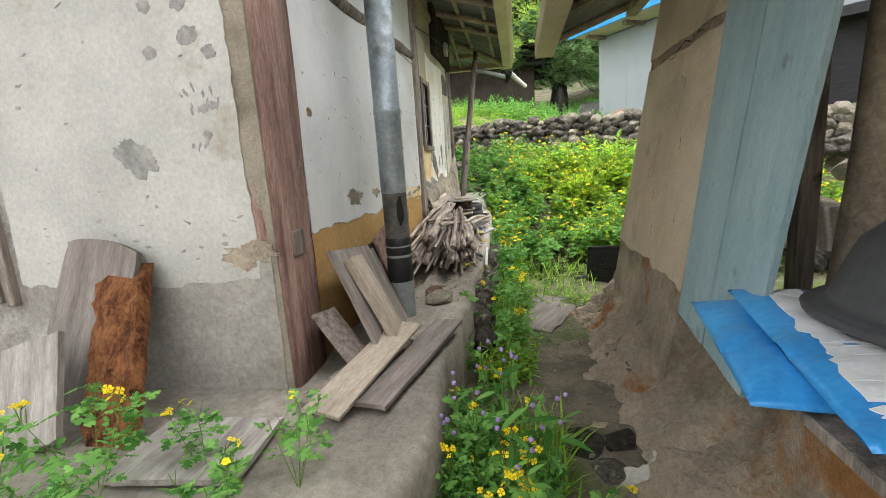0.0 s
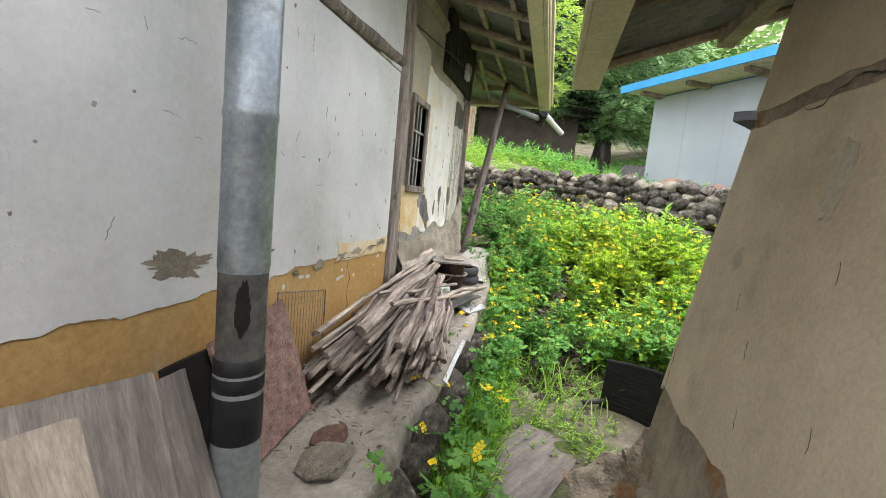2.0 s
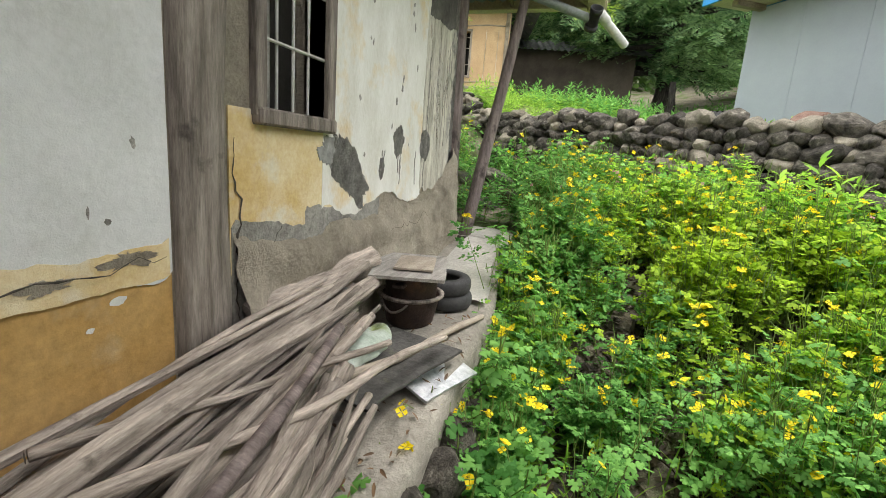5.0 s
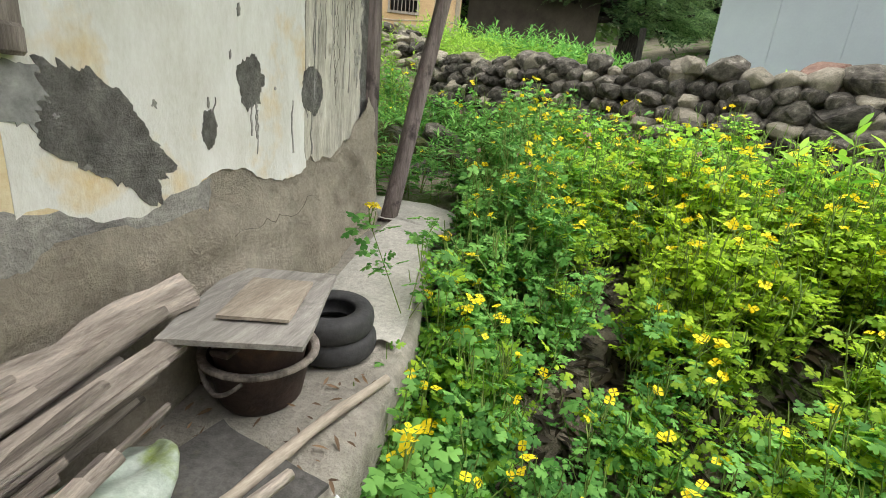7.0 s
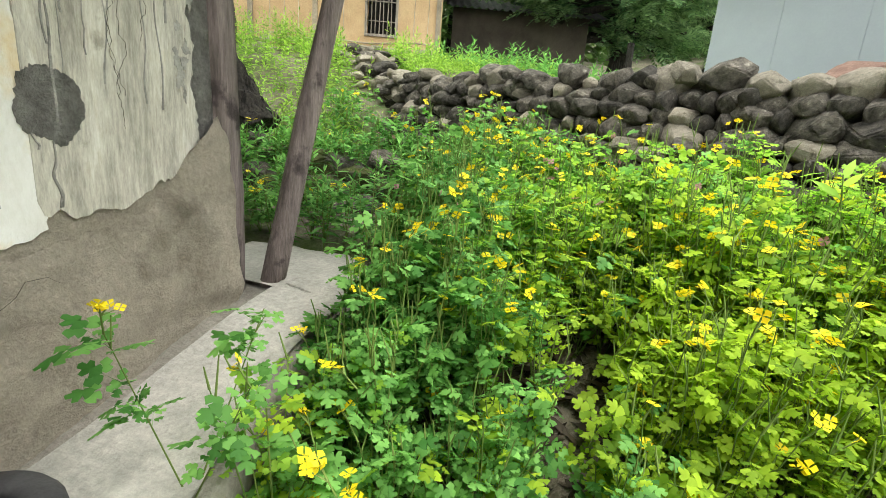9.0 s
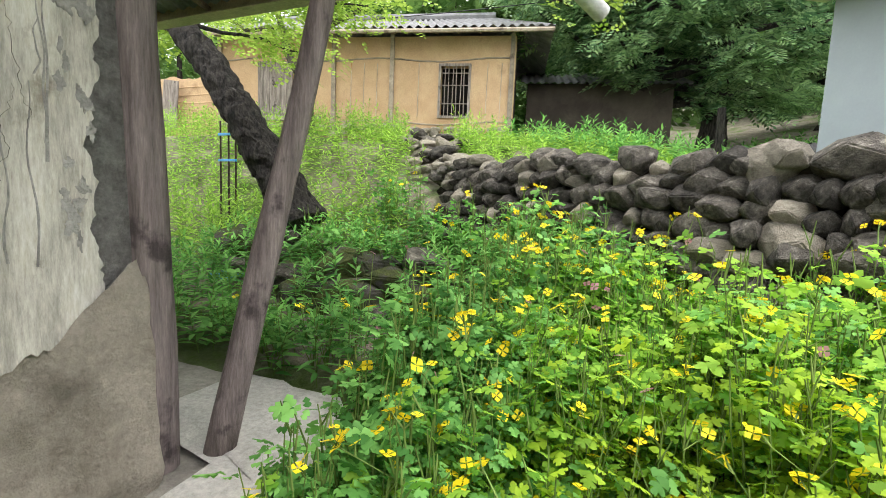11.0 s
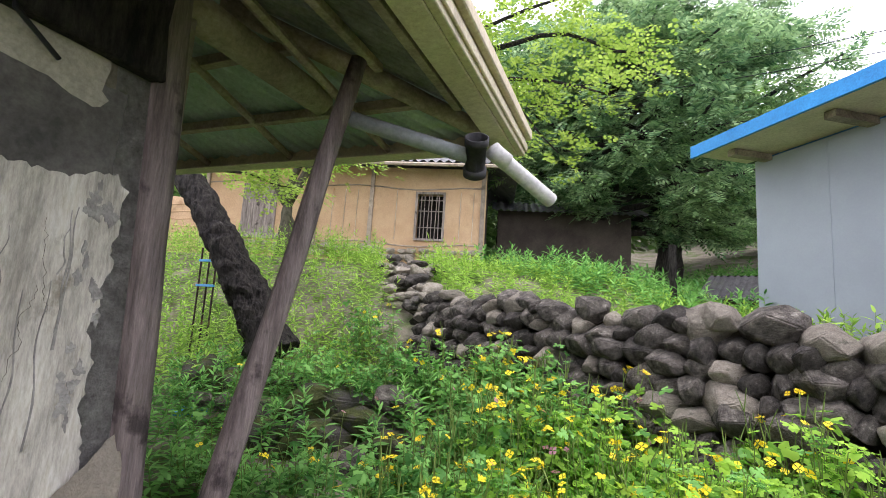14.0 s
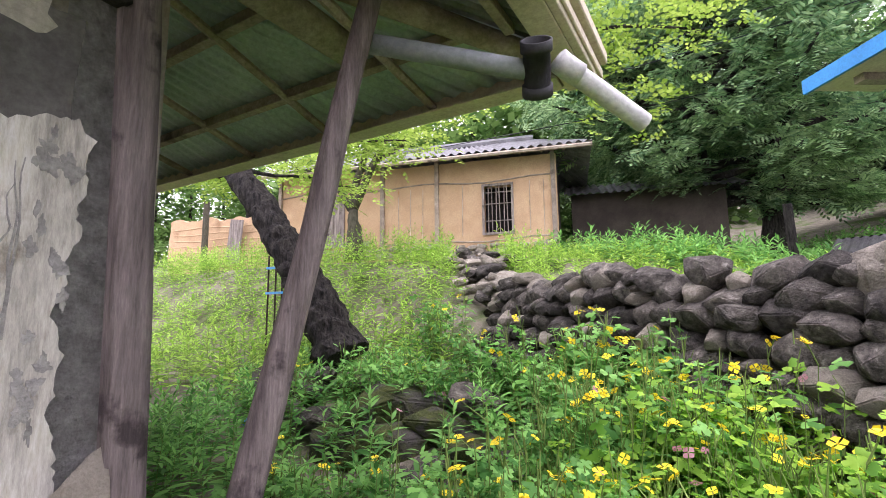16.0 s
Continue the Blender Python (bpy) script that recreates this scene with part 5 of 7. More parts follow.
# ---- cracks in the walls ----
def crack(plane, a, b, width, parent, seed, h=0.014):
    n = 22
    L = math.hypot(b[0] - a[0], b[1] - a[1])
    du, dv = (b[1] - a[1]) / L, (a[0] - b[0]) / L
    m = raised(plane, h)
    bm = bmesh.new()
    rows = []
    for i in range(n + 1):
        f = i / n
        u, v = a[0] + (b[0] - a[0]) * f, a[1] + (b[1] - a[1]) * f
        w = min(L, 0.5) * (0.12 * noise.noise(Vector((f * 4, seed, 0))) + 0.05 * noise.noise(Vector((f * 14, seed, 1))))
        t = width * 0.6 * (0.25 + 0.75 * math.sin(math.pi * min(max(f, 0.03), 0.97))) * (0.4 + abs(noise.noise(Vector((f * 11, seed, 4)))))
        rows.append([bm.verts.new(m @ Vector((u + du * (w + t * q), v + dv * (w + t * q), 0.0015 * (1 - q * q)))) for q in (-1, 0, 1)])
    for p, q in zip(rows, rows[1:]):
        bm.faces.new((p[0], p[1], q[1], q[0]))
        bm.faces.new((p[1], p[2], q[2], q[1]))
    part("crack", bm, M_crack, parent)


M_crack = mat("crack_shadow_dirt", (0.05, 0.043, 0.036), (0.09, 0.078, 0.065), 20, 0.95, 0.3)
crack(EAST, (2.95, 1.0), (2.97, 0.62), 0.006, wall_east, 1, 0.0025)
coat("paint_edge", EAST, ragged(2.75, 0.99, 3.62, 1.1, (0.02, 0, 0.04, 0.05), seed=41), 0.0, 0.0165, M_yellowed, wall_east, "peach-coloured paint edge")
for k, (u, v, ru, rv) in enumerate(((2.55, 1.0, 0.05, 0.025), (2.83, 1.02, 0.04, 0.02), (3.05, 1.03, 0.075, 0.022), (3.3, 1.03, 0.05, 0.016), (3.5, 1.06, 0.06, 0.02), (2.3, 0.99, 0.03, 0.015))):
    coat("exposed_mud", EAST, blob(u, v, ru, rv, 500.0 + k, 60, 0.7), 0.0165, 0.003 + 0.0003 * k, M_mudrender, wall_east, "bare mud where paint broke away")
crack(EAST, (2.7, 0.985), (3.6, 1.05), 0.007, wall_east, 2, 0.0195)
crack(EAST, (3.88, 1.4), (3.9, 0.75), 0.014, wall_east, 3, 0.0085)
crack(EAST, (3.9, 1.0), (4.3, 0.86), 0.009, wall_east, 4, 0.0135)
crack(EAST, (4.1, 1.08), (4.06, 0.8), 0.006, wall_east, 4.5, 0.0135)
crack(EAST, (1.6, 2.36), (3.6, 2.42), 0.008, wall_east, 5, 0.0125)
crack(EAST, (0.853, 0.4), (0.85, 2.3), 0.008, wall_east, 7, 0.003)
crack(EAST, (5.0, 0.95), (5.6, 0.98), 0.004, wall_east, 8, 0.085)
crack(SOUTH, (-0.04, 0.35), (-0.06, 1.1), 0.008, wall_south, 9, 0.001)
crack(SOUTH, (-0.5, 0.87), (-0.1, 0.83), 0.004, wall_south, 10, 0.001)
crack(WEST, (1.55, 1.98), (2.35, 1.93), 0.016, store, 11, 0.0125)
crack(WEST, (2.78, 0.45), (2.82, 0.8), 0.006, store, 12, 0.0105)
for u, v in ((2.1, 0.95), (2.3, 1.1), (1.75, 1.3), (2.0, 0.72), (1.6, 0.85)):
    crack(WEST, (u, v), (u + 0.02, v + 0.07), 0.003, store, u, 0.0105)
for k in range(26):
    u, v = R.uniform(0.95, 3.55), R.uniform(1.15, 2.25)
    a = R.uniform(-0.6, 0.6) + (1.57 if R.random() < 0.5 else 0)
    L = R.uniform(0.02, 0.08)
    crack(EAST, (u, v), (u + L * math.cos(a), v + L * math.sin(a)), 0.0018, wall_east, 20 + k, 0.0125)
for k in range(7):
    u = R.uniform(5.65, 6.05)
    v = R.uniform(1.4, 2.1)
    crack(EAST, (u, v), (u + R.uniform(-0.05, 0.05), v + R.uniform(0.15, 0.4)), 0.002, wall_east, 60 + k, 0.0155)
for k in range(10):
    u, v = R.uniform(2.2, 3.5), R.uniform(0.85, 0.98)
    coat("chip", EAST, blob(u, v, R.uniform(0.008, 0.03), R.uniform(0.006, 0.016), 80.0 + k, 12), 0.0025, 0.002, M_white, wall_east, "pale chip in the paint")

# ---- stove pipe ----
stovepipe = tagged(empty("stove_pipe"), "galvanised stove pipe, sooty and taped near its foot", "stove pipe")
PX, PY = 0.27, 1.53
part("upper_pipe", lathe([(0.0792, 1.14), (0.0814, 1.16), (0.0814, 1.62), (0.0847, 1.63), (0.0847, 1.65), (0.0814, 1.66), (0.0814, 3.35)], 24, centre=(PX, PY, 0)), M_pipe, stovepipe, "dull galvanised pipe", True)
part("sooty_section", lathe([(0.0770, 0.82), (0.0781, 1.15)], 24, centre=(PX, PY, 0)), M_burnt, stovepipe, "blackened pipe section with a rust hole", True)
# near-black blob laid on the pipe, the hole's unlit inside as colour
part("rust_hole", slab(blob(0, 1.03, 0.022, 0.085, 91.0), Matrix.Translation((PX, PY, 0)) @ Matrix.Rotation(radians(-52), 4, "Z") @ raised(EAST, 0.0765), 0.003), M_dark, stovepipe)
part("tape", lathe([(0.0803, 0.56), (0.0830, 0.57), (0.0830, 0.72), (0.0809, 0.725), (0.0809, 0.745), (0.0830, 0.75), (0.0830, 0.79), (0.0809, 0.795), (0.0809, 0.8), (0.0830, 0.81), (0.0830, 0.85), (0.0792, 0.855)], 24, centre=(PX, PY, 0)), M_tape, stovepipe, "shiny black tape", True)
for zz in (0.735, 0.798):
    part("tape_gap", lathe([(0.0816, zz - 0.008), (0.0816, zz + 0.008)], 24, centre=(PX, PY, 0)), M_greyplastic, stovepipe)
part("lower_pipe", lathe([(0.0820, 0.3), (0.0820, 0.57)], 24, centre=(PX, PY, 0)), M_greyplastic, stovepipe, "grey plastic pipe end", True)


# ---- boards and planks on the step ----
def board(name, a, b, width, thick, material, label, category="board", lean=None, round_top=False, notch=0.0, seed=0):
    """A board from the middle of its foot a to the middle of its top b; lean: the way its width runs."""
    a, b = Vector(a), Vector(b)
    y = (b - a).normalized()
    x = Vector(lean) if lean else Vector((0, 1, 0))
    x = (x - y * x.dot(y)).normalized()
    z = x.cross(y)
    L = (b - a).length
    m = Matrix((( x.x, y.x, z.x, a.x), (x.y, y.y, z.y, a.y), (x.z, y.z, z.z, a.z), (0, 0, 0, 1)))
    w = width / 2
    out = ragged(-w, 0, w, L, (0.012 + notch, 0.004, 0.006, 0.004), 0.03, seed + 0.37)
    if round_top:
        out = [(u * (1 - 0.04 * smooth01((v - L * 0.85) / (L * 0.15))), v - 0.03 * smooth01((v - L * 0.9) / (L * 0.1)) * (u / w) ** 2) for u, v in out]
    bm = slab(out, Matrix.Identity(4), thick)
    for v in bm.verts:
        v.co.z += 0.006 * noise.noise(Vector((v.co.x * 3, v.co.y * 3, seed)))
    me_ob = link(name, bm, material)
    me_ob.matrix_world = m
    return tagged(me_ob, label, category)


FZ = 0.335
X1 = (1, 0, 0)
board("wooden_board", (-0.92, 0.24, FZ), (-0.79, 0.46, 1.06), 0.38, 0.03, M_boardgrey, "wide grey weathered board with rounded top leaning on the wall", lean=X1, round_top=True, seed=1)
board("wooden_board", (-0.84, -0.05, FZ), (-0.98, 0.16, 0.68), 0.36, 0.03, M_boardlight, "short pale grey board leaning against a larger one", lean=X1, seed=2)
log_ob = tagged(empty("rotten_plank"), "thick rotten plank with crumbling orange heartwood", "plank")
bm = bmesh.new()
rings = []
pa, pb = Vector((-0.56, 0.04, FZ)), Vector((-0.7, 0.4, 0.92))
for i in range(25):
    f = i / 24
    c = pa.lerp(pb, f)
    row = []
    for k, (u, v) in enumerate(((-0.12, 0.0), (-0.06, -0.02), (0.0, -0.03), (0.06, -0.02), (0.1, -0.03), (0.12, -0.05), (0.13, 0.02), (0.12, 0.07), (-0.11, 0.07))):
        p = c + Vector((u, v * 0.85, v * -0.5 * -1))
        p += noise.noise_vector(p * 17 + Vector((k, 0, 0))) * (0.022 if k < 5 else 0.008) + Vector((0, 0, 0.03 * noise.noise(Vector((k * 2.0, f * 2, 5))) if i in (0, 24) else 0))
        row.append(bm.verts.new(p))
    rings.append(row)
for a, b in zip(rings, rings[1:]):
    for k in range(9):
        bm.faces.new((a[k], a[(k + 1) % 9], b[(k + 1) % 9], b[k]))
bm.faces.new(rings[0][::-1]), bm.faces.new(rings[-1])
part("heartwood", bm, M_rot, log_ob)
tagged(link("floor_board", slab(ragged(-0.25, -0.18, 0.22, 0.18, (0.01, 0.01, 0.01, 0.01), 0.05, 5), Matrix.Translation((-0.1, 0.0, FZ + 0.012)) @ Matrix.Rotation(0.06, 4, "Z"), 0.022), M_boardlight), "bleached grey board lying flat on the step", "board")
board("wooden_board", (0.36, 0.98, FZ), (0.1, 1.07, 0.87), 0.5, 0.022, M_boardgrey, "square grey board leaning in a stack", seed=6)
board("wooden_board", (0.42, 0.9, FZ), (0.15, 0.97, 0.83), 0.16, 0.045, M_boardpale, "pale thick plank leaning on grey boards", seed=7)
board("wooden_board", (0.3, 0.66, FZ), (0.07, 0.72, 0.62), 0.2, 0.02, M_greywood, "small dark board leaning by the corner post", seed=8)
board("wooden_board", (0.3, 1.34, FZ), (0.1, 1.36, 0.8), 0.2, 0.02, M_boardgrey, "narrow grey board leaning in a stack", seed=9)
board("wooden_board", (0.13, 1.56, FZ), (0.05, 1.54, 0.8), 0.24, 0.02, M_dark, "dark green-black board behind the stove pipe", seed=10)
board("wooden_board", (0.17, 1.36, FZ), (0.1, 1.34, 0.64), 0.16, 0.015, M_boardpale, "pale board with torn netting", seed=10.5)
pinkb = board("patterned_board", (0.2, 1.93, FZ), (0.06, 1.86, 0.86), 0.5, 0.018, M_redwood, "faded reddish board with a brick pattern", seed=11)
for k in range(8):
    part("pattern_line", box(-0.24, 0.05 + k * 0.062, 0.0185, 0.24, 0.054 + k * 0.062, 0.0195), M_greywood, pinkb)
    for j in range(4):
        xx = -0.2 + j * 0.12 + (0.06 if k % 2 else 0)
        part("pattern_line", box(xx, 0.054 + k * 0.062, 0.0185, xx + 0.004, 0.112 + k * 0.062, 0.0193), M_greywood, pinkb)
# wire vent panel against the ochre band
vent = tagged(empty("mesh_panel"), "rusty wire mesh panel against the ochre wall", "mesh panel")
for (u0, v0), (u1, v1) in (((2.12, 0.45), (2.12, 0.92)), ((2.6, 0.45), (2.6, 0.85)), ((2.12, 0.92), (2.6, 0.85)), ((2.12, 0.45), (2.6, 0.45))):
    part("frame", tube([(0.03, u0, v0), (0.03, u1, v1)], 0.0035, 6), M_greywood, vent)
for k in range(1, 14):
    part("wire", tube([(0.03, 2.12, 0.45 + k * 0.0336), (0.03, 2.6, 0.45 + k * 0.0286)], 0.001, 4), M_greywood, vent)
for k in range(1, 16):
    part("wire", tube([(0.033, 2.12 + k * 0.03, 0.45), (0.033, 2.12 + k * 0.03, 0.92 - k * 0.0044)], 0.001, 4), M_greywood, vent)
# planks lying over the step's edge
board("plywood_sheet", (0.26, 0.2, 0.37), (0.42, 1.0, 0.45), 0.17, 0.015, M_boardpale, "pale plywood offcut propped on the step", lean=(1, 0.1, -0.05), seed=12)
board("wooden_board", (0.42, 0.3, 0.35), (0.62, 1.25, 0.37), 0.16, 0.02, M_boardgrey, "grey board lying on the edge of the step", lean=X1, seed=13)
board("wooden_block", (0.15, 0.28, FZ), (0.3, 0.68, FZ + 0.02), 0.09, 0.05, M_greywood, "short squared offcut on the step", lean=X1, seed=14)
# loose stones by the pipe
for x, y, z, s, me, lab in ((0.4, 2.0, 0.35, 0.16, ROCK_RED, "broken reddish brick lump on a stone"), (0.46, 1.84, 0.345, 0.22, PLINTH[1], "pale chipped stone on the step")):
    ob = new("loose_stone", me)
    ob.matrix_world = Matrix.Translation((x, y, z)) @ Matrix.Diagonal((s, s * 1.3, s * 0.5, 1))
    tagged(ob, lab, "stone")

# ---- firewood pile ----
def firewood(a, b, r0, r1, seed, flat=1.0, label="weathered grey stick in the firewood pile", material=None):
    a, b = Vector(a), Vector(b)
    pts = bent((0, 0, 0), (0, (b - a).length, 0), 9, 0.06 + 0.3 * r0, seed)
    rad = [r0 + (r1 - r0) * i / 9 for i in range(10)]
    bm = tube(pts, rad, 7 if flat == 1.0 else 6, rough=0.35)
    for v in bm.verts:
        v.co.z *= flat
    ob = link("firewood", bm, material or M_greywoody, smooth=flat == 1.0)
    d = (b - a).normalized()
    cut = bmesh.new()
    bmesh.ops.create_circle(cut, cap_ends=True, segments=9, radius=r0 * 0.82, matrix=Matrix.Translation((0, -0.002, 0)) @ Matrix.Diagonal((1, 1, flat, 1)) @ Matrix.Rotation(math.pi / 2, 4, "X"))
    part("cut_end", cut, M_greywood, ob)
    ob.matrix_world = Matrix.Translation(a) @ d.to_track_quat("Y", "Z").to_matrix().to_4x4() @ Matrix.Rotation(seed * 1.3, 4, "Y")
    return tagged(ob, label, "firewood", "firewood pile by the house wall")


k = 0
for layer in range(4):
    n = (16, 15, 12, 8)[layer]
    for i in range(n):
        f = (i + 0.5) / n
        x0 = 0.08 + 0.62 * f * (1 - 0.08 * layer) + R.uniform(-0.03, 0.03)
        x1 = 0.1 + 0.36 * f + R.uniform(-0.05, 0.05)
        y0 = 2.25 + 0.75 * f + R.uniform(-0.2, 0.35) + 0.05 * layer
        y1 = 4.15 + 0.45 * (1 - f) + R.uniform(-0.35, 0.25)
        y1 = min(y1, 4.7 - 1.2 * max(0.0, f - 0.15) + R.uniform(-0.1, 0.1))
        z0 = 0.36 + 0.065 * layer * (1 - 0.3 * f) + 0.05 * (1 - f) + R.uniform(-0.01, 0.02)
        z1 = 0.5 + 0.06 * layer + 0.14 * (1 - f) + R.uniform(-0.02, 0.03)
        r = R.choice((0.012, 0.015, 0.02, 0.025, 0.032))
        flat = R.choice((1.0, 1.0, 0.55, 0.7))
        firewood((x0, y0, z0 + r), (x1, y1, z1 + r), r * R.uniform(0.9, 1.1), r * R.uniform(0.6, 1.0), k, flat,
                 "thin weathered grey stick in the firewood pile" if r < 0.025 else "split grey log in the firewood pile")
        k += 1
for i in range(9):
    r = R.choice((0.02, 0.026, 0.034))
    firewood((0.06 + 0.03 * (i % 4), 2.2 + 0.1 * i, 0.4 + 0.08 * (i % 3) + r), (0.07 + 0.03 * (i % 4), 3.9 + 0.06 * i, 0.56 + 0.08 * (i % 3) + r), r, r * 0.8, 300 + i, R.choice((1.0, 0.6)), "split grey log in the firewood pile")
for i in range(26):
    f = i / 25
    y0 = 2.35 + 0.55 * f + R.uniform(-0.12, 0.2)
    r = R.choice((0.011, 0.014, 0.018, 0.024))
    firewood((0.5 + 0.2 * f + R.uniform(-0.06, 0.03), y0, 0.37 + 0.09 * (i % 3) + r), (0.34 + 0.16 * f + R.uniform(-0.05, 0.05), min(y0 + R.uniform(0.9, 1.4), R.uniform(3.75, 4.0)), 0.47 + 0.07 * (i % 3) + r), r, r * R.uniform(0.6, 1.0), 200 + i, R.choice((1.0, 1.0, 0.6)),
             "thin weathered grey stick in the firewood pile")
firewood((0.1, 2.38, 0.66), (0.13, 4.3, 0.8), 0.03, 0.026, 101, 0.6, "long squared pole on top of the firewood pile")
firewood((0.3, 2.5, 0.68), (0.2, 4.6, 0.78), 0.04, 0.035, 102, 0.6, "long rough plank on top of the firewood pile")
firewood((0.52, 2.75, 0.52), (0.38, 3.95, 0.78), 0.022, 0.018, 103, 1.0, "crooked branch lying across the firewood pile", M_purplewood)
firewood((0.15, 3.15, 0.74), (0.5, 4.1, 0.7), 0.015, 0.012, 104, 1.0, "thin pale branch lying across the firewood pile")
firewood((0.3, 3.0, 0.72), (0.62, 4.45, 0.6), 0.02, 0.014, 105, 1.0, "long pale stick lying across the firewood pile")
firewood((0.33, 3.95, 0.56), (0.66, 5.0, 0.54), 0.02, 0.017, 106, 1.0, "long pale stick reaching over the step", M_boardpale)
firewood((0.05, 3.9, 0.78), (0.12, 4.75, 0.86), 0.06, 0.05, 107, 0.4, "grey weathered plank against the wall foot")
firewood((0.06, 3.6, 0.66), (0.16, 4.55, 0.74), 0.07, 0.05, 108, 0.4, "grey weathered plank against the wall foot")
# sheets under and beside the pile
tagged(link("foil_sheet", slab(ragged(-0.1, -0.18, 0.1, 0.18, (0.01, 0.01, 0.01, 0.01), 0.03, 7), Matrix.Translation((0.6, 4.42, 0.44)) @ Matrix.Rotation(-0.35, 4, "Z") @ Matrix.Rotation(0.25, 4, "Y"), 0.012), M_foil), "crinkled silver insulation sheet on the step edge", "foil")
tagged(link("foil_sheet", slab(ragged(-0.014, -0.42, 0.014, 0.42, (0.002, 0.002, 0.002, 0.002), 0.03, 8), Matrix.Translation((0.715, 3.2, 0.355)) @ Matrix.Rotation(0.05, 4, "Z") @ Matrix.Rotation(0.5, 4, "Y"), 0.01), M_foil), "silver insulation strip under the firewood", "foil")
tagged(link("grey_sheet", slab(ragged(-0.2, -0.3, 0.2, 0.3, (0.01, 0.02, 0.02, 0.01), 0.04, 9), Matrix.Translation((0.4, 4.3, 0.505)) @ Matrix.Rotation(-0.3, 4, "Z") @ Matrix.Rotation(0.06, 4, "X"), 0.012), M_felt), "dirty black felt sheet under the sticks", "sheet")
bm = bmesh.new()
bmesh.ops.create_icosphere(bm, subdivisions=4, radius=0.12)
for v in bm.verts:
    v.co = Vector((v.co.x * 1.0, v.co.y * 1.7, max(v.co.z, -0.03) * 0.7)) + noise.noise_vector(v.co * 14) * 0.03 + noise.noise_vector(v.co * 6) * 0.05
    v.co += Vector((0.29, 4.24, 0.565))
M_bagpale = mat("pale_green_film", (0.3, 0.36, 0.3), (0.45, 0.5, 0.45), 8, 0.4, 0.4, (0.2, 0.26, 0.06), 6, (0.55, 0.7))
tagged(link("plastic_bag", bm, M_bagpale, smooth=True), "crumpled pale green plastic bag with algae", "bag")

# ---- pots under a board, tyres ----
PC = (0.3, 4.82)
low_pot = tagged(empty("cooking_pot"), "dark rusty pot with a pale rim and loop handle", "pot")
part("body", lathe([(0.0, 0.5), (0.11, 0.5), (0.125, 0.52), (0.15, 0.64), (0.165, 0.655), (0.165, 0.668), (0.15, 0.668), (0.14, 0.64), (0.11, 0.53), (0.0, 0.53)], 28, centre=(*PC, 0)), M_iron, low_pot, "", True)
part("rim", lathe([(0.165, 0.655), (0.178, 0.664), (0.178, 0.676), (0.155, 0.676), (0.15, 0.66)], 28, centre=(*PC, 0)), M_greywood, low_pot, "pale worn rim", True)
part("handle", tube([(PC[0] + 0.17 * math.cos(a), PC[1] + 0.17 * math.sin(a), 0.65 - 0.05 * math.sin((a - 4.0) / 1.0 * math.pi)) for a in np.linspace(4.0, 5.0, 9)], 0.007, 6), M_greywood, low_pot, "bent wire handle", True)
up_pot = tagged(empty("cooking_pot"), "dark cast pot standing inside another pot", "pot")
part("body", lathe([(0.0, 0.6), (0.12, 0.6), (0.135, 0.66), (0.14, 0.76), (0.15, 0.772), (0.15, 0.785), (0.0, 0.785)], 28, centre=(*PC, 0)), M_iron, up_pot, "", True)
part("lug", box(PC[0] - 0.03, PC[1] - 0.19, 0.735, PC[0] + 0.03, PC[1] - 0.13, 0.755, 0.006), M_iron, up_pot)
tagged(link("pot_board", slab(ragged(-0.19, -0.27, 0.18, 0.28, (0.01, 0.008, 0.01, 0.008), 0.05, 15), Matrix.Translation((0.28, 4.87, 0.79)) @ Matrix.Rotation(0.29, 4, "Z"), 0.016), M_boardlight), "warped grey board covering the pots", "board")
tagged(link("plywood_piece", slab(ragged(-0.1, -0.15, 0.1, 0.15, (0.003, 0.003, 0.003, 0.003), 0.06, 16), Matrix.Translation((0.3, 4.87, 0.814)) @ Matrix.Rotation(0.27, 4, "Z"), 0.01), M_boardpale), "small pale plywood piece on the pot board", "board")


def tyre(x, y, z, tilt=0.0):
    t = tagged(empty("tyre"), "small worn black rubber tyre stacked on the step", "tyre", "stacked tyres")
    prof = [(0.085, 0.02), (0.09, 0.005), (0.115, 0.0), (0.145, 0.004), (0.155, 0.02), (0.158, 0.045), (0.155, 0.07), (0.145, 0.086), (0.115, 0.09), (0.09, 0.085), (0.085, 0.07), (0.1, 0.06), (0.1, 0.03), (0.085, 0.02)]
    part("tread", lathe(prof, 32), M_rubber, t, "", True)
    t.matrix_world = pose(x, y, z, tilt, tilt * 0.5, 0)
    return t


tyre(0.4, 5.13, 0.53)
tyre(0.39, 5.12, 0.622, 2)

# ---- prop pole, gutter pipes, fittings under the eaves ----
tagged(link("prop_pole", tube(bent((0.1, 6.52, 0.66), (0.437, 6.92, 3.1), 12, 0.025, 71), [0.058 - 0.0015 * i for i in range(13)], 12, rough=0.12), M_purplewood, smooth=True), "leaning peeled pole propping up the eaves", "pole")
pipes = tagged(empty("gutter_pipe"), "grey plastic gutter pipe with black tee", "pipe")
part("feed_pipe", tube([(0.35, 6.9, 2.83), (0.93, 7.22, 2.69)], 0.038, 14), M_greyplastic, pipes, "", True)
part("tee", lathe([(0.045, -0.1), (0.058, -0.1), (0.058, -0.06), (0.05, -0.06), (0.05, 0.06), (0.058, 0.06), (0.058, 0.1), (0.05, 0.1), (0.05, -0.1)], 20), M_rubber, pipes, "black plastic tee", True).matrix_world = pose(0.95, 7.21, 2.69, 42, 18, 0)
